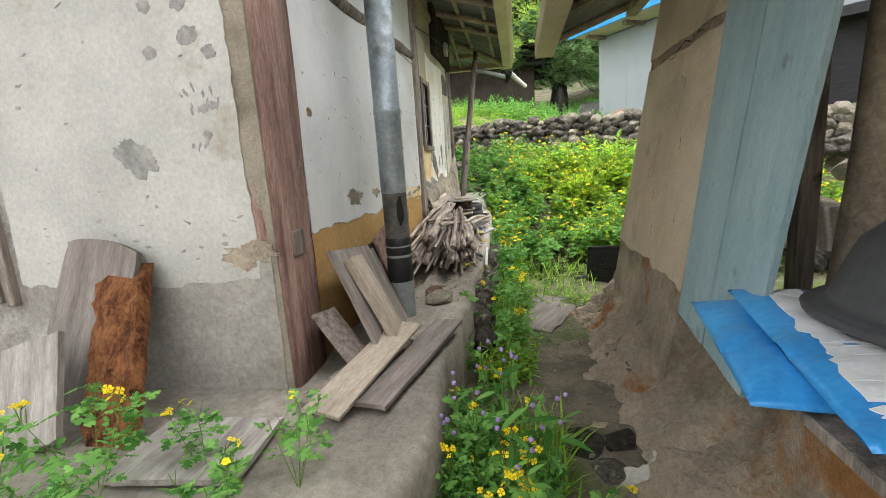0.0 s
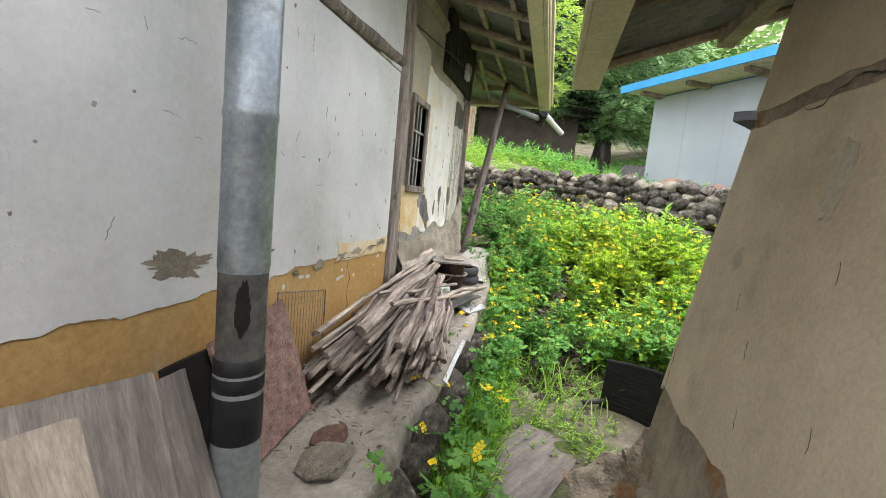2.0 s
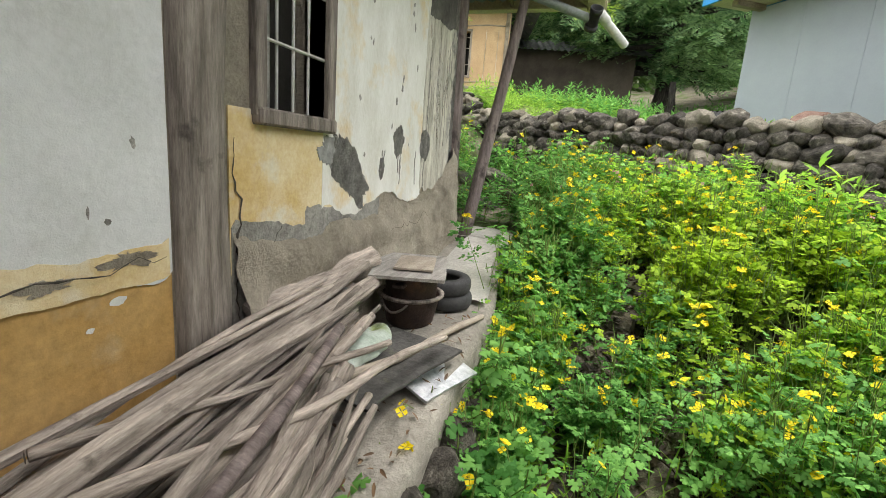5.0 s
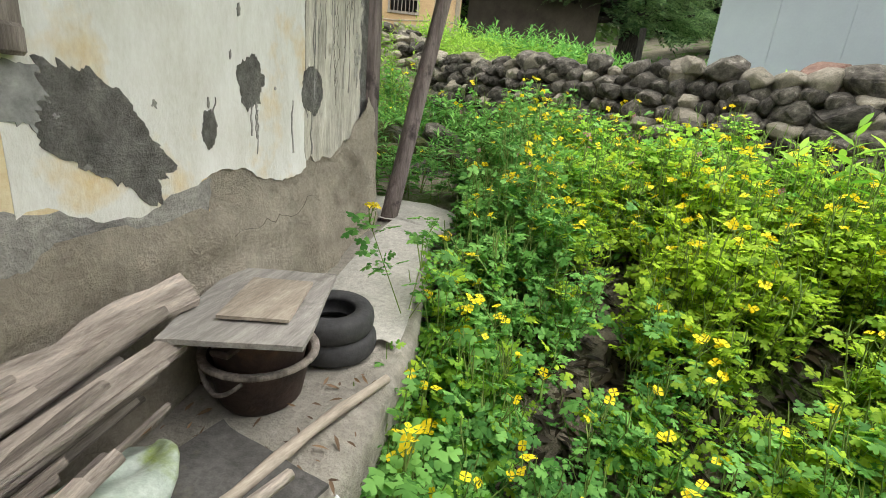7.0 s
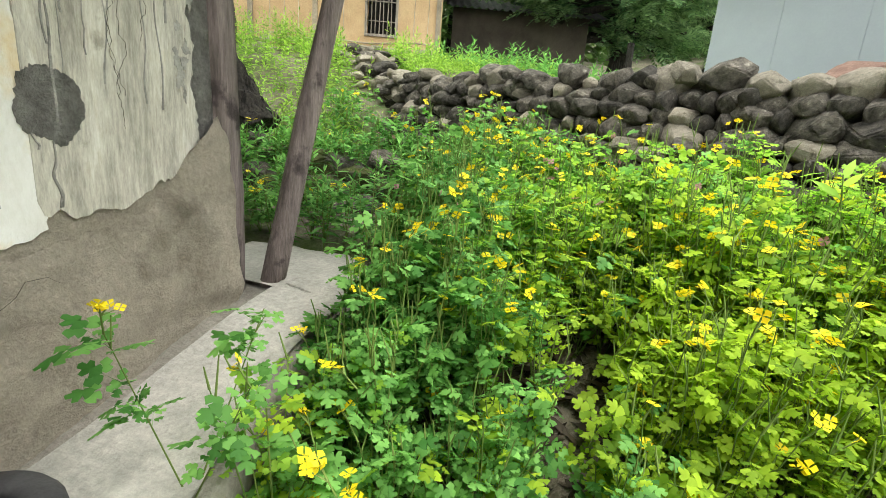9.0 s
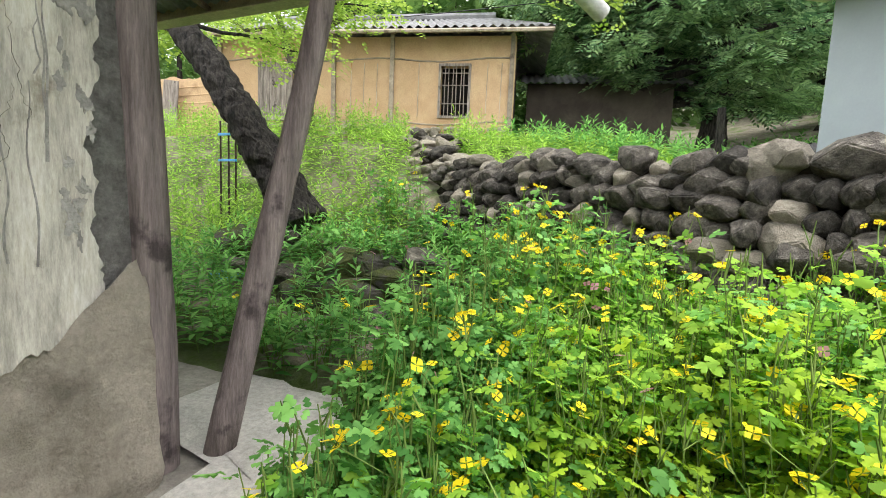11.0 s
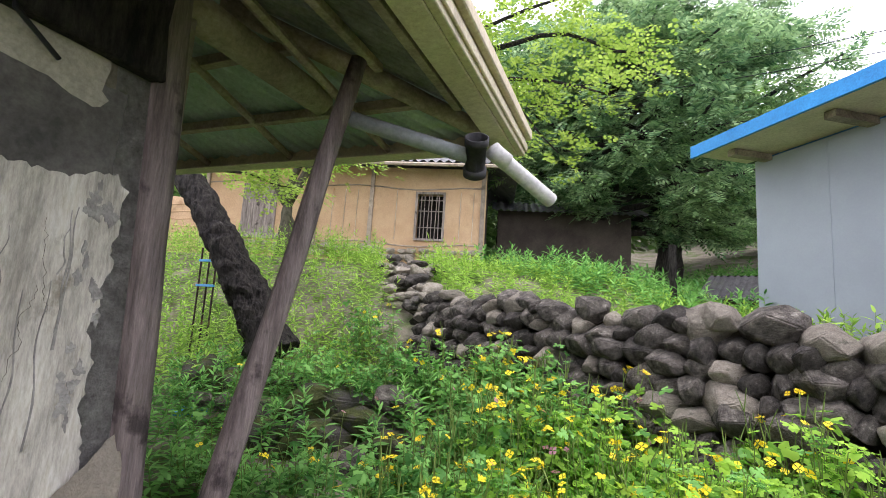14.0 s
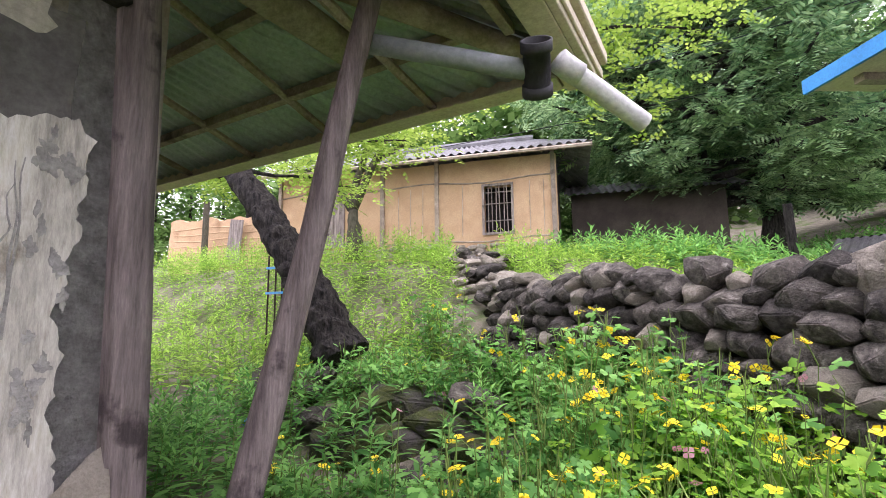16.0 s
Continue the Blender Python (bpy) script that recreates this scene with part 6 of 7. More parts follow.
part("elbow", tube([(1.0, 7.31, 2.76), (1.015, 7.33, 2.745), (1.03, 7.355, 2.735), (1.06, 7.39, 2.715)], 0.046, 14), M_metalbar, pipes, "pale plastic elbow", True)
part("spout", tube([(1.04, 7.37, 2.725), (1.25, 7.66, 2.575)], 0.041, 16, caps=False), M_metalbar, pipes, "pale grey spout pipe", True)
meter = tagged(empty("meter_box"), "small grey electric box under the eaves", "electric box")
part("case", box(0.012, 5.73, 2.84, 0.1, 5.86, 3.02, 0.01), M_metalbar, meter)
part("cover", box(0.1, 5.745, 2.9, 0.112, 5.845, 3.005, 0.006), M_greyplastic, meter)
part("conduit", tube([(0.05, 5.8, 2.84), (0.05, 5.82, 2.7), (0.03, 5.95, 2.62)], 0.008, 6), M_tape, meter)
tagged(link("name_plate", box(0.012, 5.6, 2.73, 0.018, 5.72, 2.78, 0.002), M_metalbar), "small blank pale plate on the wall", "plate")
tagged(link("cable", tube(bent((0.03, 0.9, 2.6), (0.05, 5.73, 2.95), 20, 0.12, 77), 0.006, 5), M_tape), "thin black cable slung along the eaves", "cable")

# ---- alley: mat, black barrow tray, doorway bench ----
bm = slab(ragged(-0.24, -0.48, 0.24, 0.48, (0.012, 0.012, 0.012, 0.012), 0.05, 17), Matrix.Identity(4), 0.012)
for v in bm.verts:
    v.co.z += 0.02 * noise.noise(v.co * 4)
mat_ob = tagged(link("door_mat", bm, M_boardgrey), "flattened grey board on the alley floor", "mat")
mat_ob.matrix_world = pose(1.26, 3.03, -0.19, 0, 3, -23)
tray = tagged(empty("black_tray"), "black ribbed rubber sheet standing on edge", "rubber sheet")
bm = bmesh.new()
grid = []
for i in range(29):
    f = i / 28
    x = 1.82 + 0.56 * f
    y = 4.2 - 0.5 * f + 0.1 * math.sin(f * 3.0)
    row = [bm.verts.new((x + 0.04 * g, y + 0.06 * g + 0.003 * math.sin(g * 90), -0.27 + 0.47 * g + 0.06 * f * g)) for g in np.linspace(0, 1, 41)]
    grid.append(row)
for a, b in zip(grid, grid[1:]):
    for k2 in range(40):
        bm.faces.new((a[k2], b[k2], b[k2 + 1], a[k2 + 1]))
sheet = part("sheet", bm, M_blackcloth, tray, "", True)
sol = sheet.modifiers.new("thickness", "SOLIDIFY")
sol.thickness = 0.012
part("handle_stub", tube([(1.86, 4.19, -0.14), (1.68, 4.05, -0.13)], 0.02, 8), M_rubber, tray)
bench = tagged(empty("plank_bench"), "rough plank ledge at the store doorway", "bench")
part("top", box(1.74, -0.8, 0.6, 2.45, 0.36, 0.635, 0.005), M_greywood, bench)
part("footing", box(1.95, -1.6, -0.3, 2.5, 0.36, 0.598, 0.02, 0.02, 2), M_mud, bench, "mud-rendered footing")


def bag(name, cx, cy, z, w, l, h, yaw, material, label):
    bm = bmesh.new()
    n, m2 = 26, 36
    tops, bots = [], []
    for i in range(n + 1):
        ta, ba = [], []
        for j in range(m2 + 1):
            u, v = i / n * 2 - 1, j / m2 * 2 - 1
            puff = (1 - abs(u) ** 5) * (1 - abs(v) ** 6)
            p = Vector((u * w / 2, v * l / 2, 0))
            wr = 0.012 * noise.noise(p * 9 + Vector((z * 9, 0, 0)))
            ta.append(bm.verts.new(p + Vector((0, 0, h * 0.35 + h * 0.65 * puff + wr))))
            ba.append(bm.verts.new(p + Vector((0, 0, h * 0.33 - h * 0.33 * puff))))
        tops.append(ta), bots.append(ba)
    for g, flip in ((tops, 0), (bots, 1)):
        for a, b in zip(g, g[1:]):
            for j in range(m2):
                bm.faces.new((a[j], b[j], b[j + 1], a[j + 1]))
    bmesh.ops.remove_doubles(bm, verts=bm.verts, dist=0.0035)
    ob = link(name, bm, material, smooth=True)
    ob.matrix_world = pose(cx, cy, z, 0, 0, yaw)
    return tagged(ob, label, "bag")


bag("plastic_bag", 1.98, 0.2, 0.632, 0.6, 0.86, 0.085, -10, M_bagblue, "flat bright blue plastic bag on the ledge")
top_bag = bag("printed_bag", 2.06, 0.02, 0.712, 0.58, 1.08, 0.06, -10, M_bagblue, "blue plastic bag with white printed shapes")
for k2, (u, v, ru, rv) in enumerate(((-0.14, 0.26, 0.07, 0.2), (-0.15, -0.22, 0.085, 0.2), (0.02, -0.3, 0.12, 0.16), (-0.17, 0.02, 0.05, 0.09), (-0.1, -0.44, 0.12, 0.05))):
    bm = slab(blob(u, v, ru, rv, 200.0 + k2, 36, 0.3), Matrix.Identity(4), 0.002)
    bmesh.ops.triangulate(bm, faces=bm.faces[:])
    bmesh.ops.subdivide_edges(bm, edges=[e for e in bm.edges if e.calc_length() > 0.04], cuts=4)
    for q in bm.verts:
        puff = (1 - abs(q.co.x / 0.29) ** 5) * (1 - abs(q.co.y / 0.54) ** 6)
        q.co.z += 0.0025 + 0.021 + 0.039 * puff + 0.012 * noise.noise(Vector((q.co.x, q.co.y, 0)) * 9 + Vector((0.712 * 9, 0, 0)))
    part("white_print", bm, M_bagwhite, top_bag, "white printed shape")
basin = tagged(empty("rubber_basin"), "large charcoal rubber basin lying upside down on bags", "basin")
part("shell", lathe([(0.445, 0.0), (0.45, 0.012), (0.44, 0.03), (0.405, 0.032), (0.395, 0.05), (0.37, 0.13), (0.335, 0.22), (0.27, 0.285), (0.17, 0.315), (0.0, 0.32)], 48), M_basin, basin, "", True)
part("rim", lathe([(0.43, -0.004), (0.455, 0.0), (0.46, 0.014), (0.445, 0.026), (0.42, 0.03)], 48), M_basin, basin, "", True)
basin.matrix_world = pose(2.32, 0.0, 0.785, -2, 3, 0)

# seen through the store doorway: stones and a pale corrugated sheet
pile = tagged(empty("stone_heap"), "heap of field rocks beyond the store", "rocks", kind="structure")
for k2 in range(16):
    stone(pile, R.choice(ROCKS + ROCKS_PALE), 3.2 + R.uniform(-0.4, 0.9), 3.3 + R.uniform(-0.2, 0.3), 0.2 + 0.16 * (k2 % 6), 0.3, 0.3, 0.25, R.uniform(0, 3), R.uniform(-0.4, 0.4))
ob = corrugated(((2.7, 2.35, 0.55), (3.6, 2.0, 0.5), (3.6, 2.1, 0.8), (2.7, 2.45, 0.85)), 90, 3, 0.012, M_metalbar, "corrugated_sheet", None, 0.08)
tagged(ob, "pale corrugated sheet leaning beyond the store doorway", "sheet")

# ---- black tarpaulin shelter beyond the yard, and its white hose ----
SHL = Matrix(((0.8, 0, -0.6, 4.25), (-0.6, 0, -0.8, 8.2), (0, 1, 0, 0), (0, 0, 0, 1)))
shelter = tagged(empty("shelter"), "low shelter wrapped in black tarpaulin", "shelter")
part("tarp_wall", slab(ragged(0, 1.2, 4.5, 3.0, (0, 0, 0, 0.04), 0.1, 19), raised(SHL, -0.05), 0.05), M_blackcloth, shelter)
part("tarp_wall", slab([(0, 1.2), (0.08, 1.2), (0.08, 3.0), (0, 3.0)], raised(SHL, -2.0), 1.95), M_blackcloth, shelter)
part("tarp_roof", slab(ragged(-0.35, 2.98, 4.8, 3.12, (0.02, 0, 0.02, 0.03), 0.1, 20), raised(SHL, -2.2), 2.6), M_blackcloth, shelter, "sagging black tarpaulin edge")
tagged(link("hose", tube([tuple(SHL @ Vector(p)) for p in ((0.05, 2.9, 0.1), (-0.12, 2.5, 0.1), (-0.25, 2.1, 0.12), (-0.25, 1.8, 0.15), (-0.1, 1.55, 0.2))], 0.016, 8), M_metalbar, smooth=True), "white plastic hose hanging beside the shelter", "hose")

# ---- bits in the weeds: iron frame with blue bands, blue tarp ----
frame_ob = tagged(empty("iron_frame"), "rusty iron garden frame with blue bands", "frame")
for dx in (0.0, 0.14, 0.26):
    part("bar", tube([(-3.48 + dx, 9.6, ground_z(-3.48 + dx, 9.6) - 0.05), (-3.48 + dx, 9.6, 2.55 - dx * 0.3)], 0.012, 6), M_iron, frame_ob)
for zz in (2.05, 2.37):
    part("band", box(-3.5, 9.575, zz, -3.2, 9.605, zz + 0.03, 0.003), M_bagblue, frame_ob, "blue plastic band")
tagged(link("blue_tarp", slab(blob(0, 0, 0.16, 0.1, 300.0, 30, 0.3), Matrix.Translation((-1.9, 8.3, ground_z(-1.9, 8.3) + 0.01)) @ Matrix.Rotation(0.2, 4, "X"), 0.02), M_bagblue), "scrap of bright blue tarpaulin in the weeds", "tarp")
for k2, (a, b, sag) in enumerate((((-6, 14, 6.2), (14, 20, 10.5), 0.6), ((-6, 14, 6.6), (14, 20, 11.2), 0.7), ((-6, 15, 5.9), (14, 22, 9.6), 0.5))):
    a, b = Vector(a), Vector(b)
    tagged(link("power_line", tube([a.lerp(b, f) - Vector((0, 0, sag * 4 * f * (1 - f))) for f in np.linspace(0, 1, 24)], 0.012, 4), M_tape), "thin black overhead cable", "cable", "overhead cables")

# stones trodden into the path
path_stones = tagged(empty("path_stones"), "stones trodden into the path", "stones", kind="structure")
for x, y, s in ((1.22, 4.45, 0.25), (1.42, 4.2, 0.3), (1.05, 4.1, 0.22), (1.6, 4.45, 0.3), (1.3, 4.8, 0.35), (0.98, 3.9, 0.18), (1.5, 3.85, 0.2), (1.7, 4.1, 0.25), (1.35, 0.95, 0.35), (1.55, 1.0, 0.3), (1.45, 0.72, 0.25)):
    stone(path_stones, R.choice(ROCKS), x, y, ground_z(x, y) - 0.02, s, s * 0.8, s * 0.4, R.uniform(0, 3), R.uniform(-0.1, 0.1))

# ---- single celandines near the path ----
def celandine_thing(seed, h, leaf_n, flowers, cool):
    th = tagged(empty("celandine_plant"), "celandine with lobed green leaves and yellow flowers", "wildflower", "celandines beside the step")
    lv1, sg1, fl1 = celandine([(0, 0, -0.03)], [h], leaf_n, (0.09, 0.17), flowers, 0.3)
    mesh_np("foliage", *spread(LEAF, lv1), M_leafcool if cool else M_leaf, th)
    for one in sg1:
        mesh_np("stem", *stems_mesh(one[None]), M_stem, th)
    for mm in fl1:
        mesh_np("flower", *spread(FLOWER, mm[None]), M_petal, th)
    return th


PLANTS = [celandine_thing(1, 0.5, 46, 5, True), celandine_thing(2, 0.42, 40, 4, True), celandine_thing(3, 0.58, 50, 5, True), celandine_thing(4, 0.36, 34, 3, True)]
SPOTS = [(0.84, 0.3), (1.0, 0.45), (0.92, 0.62), (1.12, 0.55), (0.8, 0.8), (1.2, 0.32), (0.68, 0.12), (1.05, 0.2), (0.86, 1.0), (0.74, -0.02), (0.9, 0.05), (1.06, 0.0), (0.8, 0.18), (0.95, 0.28), (0.72, 0.4), (0.76, 0.6), (1.15, 0.15),
         (0.84, 1.75), (0.86, 2.1), (0.9, 2.45), (0.88, 2.8), (0.85, 3.3), (0.83, 3.75), (0.9, 4.05), (0.78, 4.35), (0.74, 4.65), (0.72, 4.9), (0.8, 5.15), (0.82, 5.45), (0.78, 5.75), (0.58, 5.45), (2.35, 6.3), (2.55, 6.6), (2.2, 6.75), (2.75, 6.35), (2.95, 6.7),
         (-0.75, -0.3), (-0.5, -0.42), (-0.2, -0.38), (0.1, -0.3), (-0.95, -0.2), (0.0, -0.12), (-0.35, -0.2), (0.32, -0.12)]
for k, (x, y) in enumerate(SPOTS):
    z = patio_z(y) if (y < 0 and x < 0.5) or 0 < x < 0.6 else ground_z(x, y)
    s = (0.6 if y < 0 and x < 0.5 else 0.6 if x < 0.6 else 0.72 if y < 1.2 else 1.0) * R.uniform(0.85, 1.1) * (1.15 if 4.2 < y < 5.3 else 1.2 if 5.3 < y < 6 else 1.15 if y > 6 else 1.0)
    m = Matrix.Translation((x, y, z)) @ Matrix.Rotation(R.uniform(0, 6), 4, "Z") @ Matrix.Diagonal((s, s, s, 1))
    if k < 4:
        PLANTS[k].matrix_world = m
    else:
        ob = copy_thing(PLANTS[k % 4], Matrix.Translation((x, y, z)) @ Matrix.Rotation(R.uniform(0, 6), 4, "Z"))
        ob.scale = (s, s, s)


# ---- tall leafy herbs rising over the bed ----
def tall_herb(h, leaf_n):
    th = tagged(empty("tall_herb"), "tall bright green herb with long drooping leaves", "herb", "tall herbs in the bed")
    seg, P, Y, T, S = [], [], [], [], []
    for k in range(3):
        a = 2.1 * k + 0.4
        b, top = np.zeros(3), np.array((0.12 * math.cos(a), 0.12 * math.sin(a), h * (1 - 0.12 * k)))
        seg.append((b, top))
        for i in range(leaf_n):
            f = 0.25 + 0.75 * (i + 0.5) / leaf_n
            P.append(b + (top - b) * f), Y.append(a + i * 2.4), T.append(0.15 + 0.75 * f ** 4), S.append(0.17 * (1.15 - 0.5 * f ** 2))
    n = len(P)
    mesh_np("foliage", *spread(LANCE, frames(np.array(P), np.array(Y), np.array(T), rng.normal(0, 0.25, n), np.array(S))), M_leaf, th)
    for one in seg:
        mesh_np("stem", *stems_mesh(np.array([one]), 0.005, 0.003), M_stem, th)
    return th


first = tall_herb(0.85, 16)
for k, (x, y, sc) in enumerate(((2.6, 6.75, 1.15), (2.78, 6.6, 1.25), (2.3, 7.0, 0.85), (2.9, 6.9, 0.95), (1.95, 7.5, 0.7), (1.5, 7.75, 0.65), (2.1, 4.75, 0.55), (2.3, 4.9, 0.6))):
    place = Matrix.Translation((x, y, ground_z(x, y) - 0.03)) @ Matrix.Rotation(k * 1.9, 4, "Z")
    ob = first if k == 0 else copy_thing(first, place)
    ob.matrix_world = place
    ob.scale = (sc, sc, sc)


# ---- thistles with violet heads ----
def thistle(x, y, h):
    th = tagged(empty("thistle"), "thin thistle with small violet flower heads", "wildflower", "thistles by the step")
    seg = []
    for k in range(5):
        a = R.uniform(0, 6.28)
        p0 = np.array((x, y, ground_z(x, y)))
        p1 = p0 + np.array((0.07 * math.cos(a), 0.07 * math.sin(a), h * R.uniform(0.7, 1.05)))
        seg.append((p0, p1))
        bm = bmesh.new()
        bmesh.ops.create_icosphere(bm, subdivisions=1, radius=0.012)
        bmesh.ops.translate(bm, verts=bm.verts, vec=p1)
        part("flower_head", bm, M_violet, th)
    for one in seg:
        mesh_np("stem", *stems_mesh(np.array([one]), 0.003, 0.0015), M_stem, th)
    n = 26
    pos = np.array([seg[i % 5][0] + (seg[i % 5][1] - seg[i % 5][0]) * rng.uniform(0.1, 0.9) for i in range(n)])
    mesh_np("foliage", *spread(LANCE, frames(pos, rng.uniform(0, 6.28, n), rng.uniform(0, 0.9, n), rng.normal(0, 0.2, n), rng.uniform(0.08, 0.17, n))), M_leafcool, th)


for x, y, h in ((0.8, 0.5, 0.62), (0.95, 0.75, 0.7), (1.15, 0.5, 0.55), (0.72, 0.3, 0.5), (1.0, 0.3, 0.5), (0.88, 0.9, 0.6)):
    thistle(x, y, h)


# ---- weeds and grass ----
def herb_field(count, area, height, leaf, per, material, name, label, keep, category="weeds", whorl=True, parent=None):
    P, Y, T, S, seg = [], [], [], [], []
    made = 0
    while made < count:
        x, y = rng.uniform(area[0], area[2]), rng.uniform(area[1], area[3])
        if not keep(x, y):
            continue
        made += 1
        z, h = ground_z(x, y) - 0.02, rng.uniform(*height)
        top = np.array((x + rng.normal(0, 0.06), y + rng.normal(0, 0.06), z + h))
        b = np.array((x, y, z))
        seg.append((b, top))
        a0 = rng.uniform(0, 6.28)
        for i in range(per):
            f = (i + 0.5) / per
            P.append(b + (top - b) * (0.15 + 0.85 * f)), Y.append(a0 + i * (2.4 if whorl else rng.uniform(0, 6.28)))
            T.append(0.15 + 0.9 * f ** 3 + rng.normal(0, 0.15)), S.append(rng.uniform(*leaf) * (1.0 - 0.45 * f ** 2))
    n = len(P)
    ob = tagged(mesh_np(name, *spread(LANCE, frames(np.array(P), np.array(Y), np.array(T), rng.normal(0, 0.25, n), np.array(S))), material), label, category, kind="stuff")
    tagged(mesh_np("stems", *stems_mesh(np.array(seg), 0.003, 0.0015), M_stem, ob), kind="stuff")
    return ob


def front_left(x, y):
    return (not (rocky(x, y) or rocky(x - 0.1, y + 0.35)) or rng.random() < 0.22) and behind(x, y) < -0.35 and (y > 7.15 or x > 0.6) and not (x < 0.1 and y < 6.8)


herb_field(380, (-2.6, 6.85, 1.1, 9.6), (0.25, 0.52), (0.09, 0.15), 24, M_leafcool, "herb_bed", "cool green leafy herbs by the house corner", front_left)
herb_field(1800, (-11.0, 8.4, 0.2, 13.2), (0.38, 0.75), (0.09, 0.16), 15, M_weed, "feathery_weeds", "tall feathery light green weeds on the bank", lambda x, y: not rocky(x, y) and math.hypot(x + 0.5, y - 8.5) > 0.55 and behind(x, y) > -1.3 + (1.1 if x > -0.4 else 0) - (2.6 if x < -2.0 else 0) - (4.0 if x < -6.0 else 0) and x < 0.2 - 0.25 * (y - 9.0) and abs(x + 0.45 + 0.62 * (y - 10.15)) > 0.5)
herb_field(1900, (-4.0, 9.0, 6.0, 15.5), (0.15, 0.42), (0.08, 0.16), 12, M_weed, "terrace_grass", "bright grass and weeds on the terrace", lambda x, y: behind(x, y) > 0.45 and abs(x + 0.45 + 0.62 * (y - 10.15)) > 0.5)
herb_field(800, (-1.5, 12.5, 8.0, 21.5), (0.3, 0.65), (0.14, 0.26), 18, M_leafcool, "far_undergrowth", "dark green undergrowth below the trees", lambda x, y: behind(x, y) > 3.2 and not (x < 2.8 and y > 15.9 + 0.27 * (x + 2.86)) and not (3.2 < x < 6.6 and 14.0 < y < 17.2))
herb_field(260, (0.62, 1.5, 1.1, 4.9), (0.15, 0.34), (0.05, 0.09), 16, M_leaf, "edge_weeds", "low weeds along the foot of the step", lambda x, y: x > edge_x(y) + 0.08)
herb_field(170, (0.95, 3.2, 1.9, 4.7), (0.04, 0.13), (0.03, 0.06), 12, M_weed, "path_grass", "sparse low grass on the path", lambda x, y: True, "grass")

# grass blades
n = 2260
bx = np.concatenate([rng.uniform(0.72, 1.05, 1300), rng.uniform(0.9, 1.9, 160), rng.uniform(0.6, 1.25, 800)])
by = np.concatenate([rng.uniform(1.6, 4.8, 1300), rng.uniform(3.6, 4.9, 160), rng.uniform(0.05, 1.0, 800)])
bz = np.array([ground_z(x, y) - 0.01 for x, y in zip(bx, by)])
BLADE = (np.array([(0, 0.02, 0), (0, -0.02, 0), (0.4, 0.018, 0.0), (0.4, -0.018, 0.0), (0.75, 0.012, -0.06), (0.75, -0.012, -0.06), (1.0, 0, -0.2)], float),
         np.array([(0, 1, 3), (0, 3, 2), (2, 3, 5), (2, 5, 4), (4, 5, 6)]))
tagged(mesh_np("grass", *spread(BLADE, frames(np.stack([bx, by, bz], -1), rng.uniform(0, 6.28, n), rng.uniform(0.7, 1.45, n), rng.normal(0, 0.2, n), rng.uniform(0.12, 0.34, n))), M_leaf), "thin grass blades beside the step", "grass", kind="stuff")

# pink columbines in the bed
n = 34
px, py = rng.uniform(0.3, 3.6, n), rng.uniform(6.4, 7.9, n)
okk = [i for i in range(n) if behind(px[i], py[i]) < -0.5]
cp = np.array([(px[i], py[i], ground_z(px[i], py[i]) + rng.uniform(0.55, 0.75)) for i in okk])
m = len(cp)
colum = tagged(mesh_np("columbine_flowers", *spread(FLOWER, frames(cp, rng.uniform(0, 6.28, m), rng.normal(0, 0.6, m), rng.normal(2.6, 0.5, m), rng.uniform(0.014, 0.022, m))), M_pink), "drooping dusty pink columbine flowers", "wildflowers", kind="stuff")
mesh_np("stems", *stems_mesh(np.stack([cp - np.array((0.03, 0.02, 0.6)), cp], 1), 0.003, 0.0015), M_stem, colum)

# litter of dry leaves on the step and under the sticks
n = 420
lx, ly = rng.uniform(0.05, 0.66, n), rng.uniform(1.8, 5.0, n)
lz = np.array([patio_z(y) + 0.022 for y in ly])
tagged(mesh_np("leaf_litter", *spread(LANCE, frames(np.stack([lx, ly, lz], -1), rng.uniform(0, 6.28, n), rng.normal(0, 0.25, n), rng.normal(0, 0.4, n), rng.uniform(0.02, 0.055, n))), M_dryleaf), "brown dry leaves scattered on the step", "leaf litter", kind="stuff")
n = 500
lx, ly = rng.uniform(-1.0, 0.6, n), rng.uniform(7.6, 9.6, n)
lz = np.array([ground_z(x, y) + 0.02 for x, y in zip(lx, ly)])
tagged(mesh_np("leaf_litter", *spread(LANCE, frames(np.stack([lx, ly, lz], -1), rng.uniform(0, 6.28, n), rng.normal(0, 0.25, n), rng.normal(0, 0.4, n), rng.uniform(0.03, 0.07, n))), M_dryleaf), "brown dry leaves among the bank rocks", "leaf litter", kind="stuff")


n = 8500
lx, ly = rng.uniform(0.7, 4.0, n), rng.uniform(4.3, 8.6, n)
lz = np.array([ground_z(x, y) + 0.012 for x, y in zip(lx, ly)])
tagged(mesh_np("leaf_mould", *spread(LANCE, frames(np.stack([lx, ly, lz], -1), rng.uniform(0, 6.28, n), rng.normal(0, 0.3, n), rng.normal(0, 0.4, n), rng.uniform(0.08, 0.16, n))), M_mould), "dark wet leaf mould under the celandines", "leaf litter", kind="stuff")


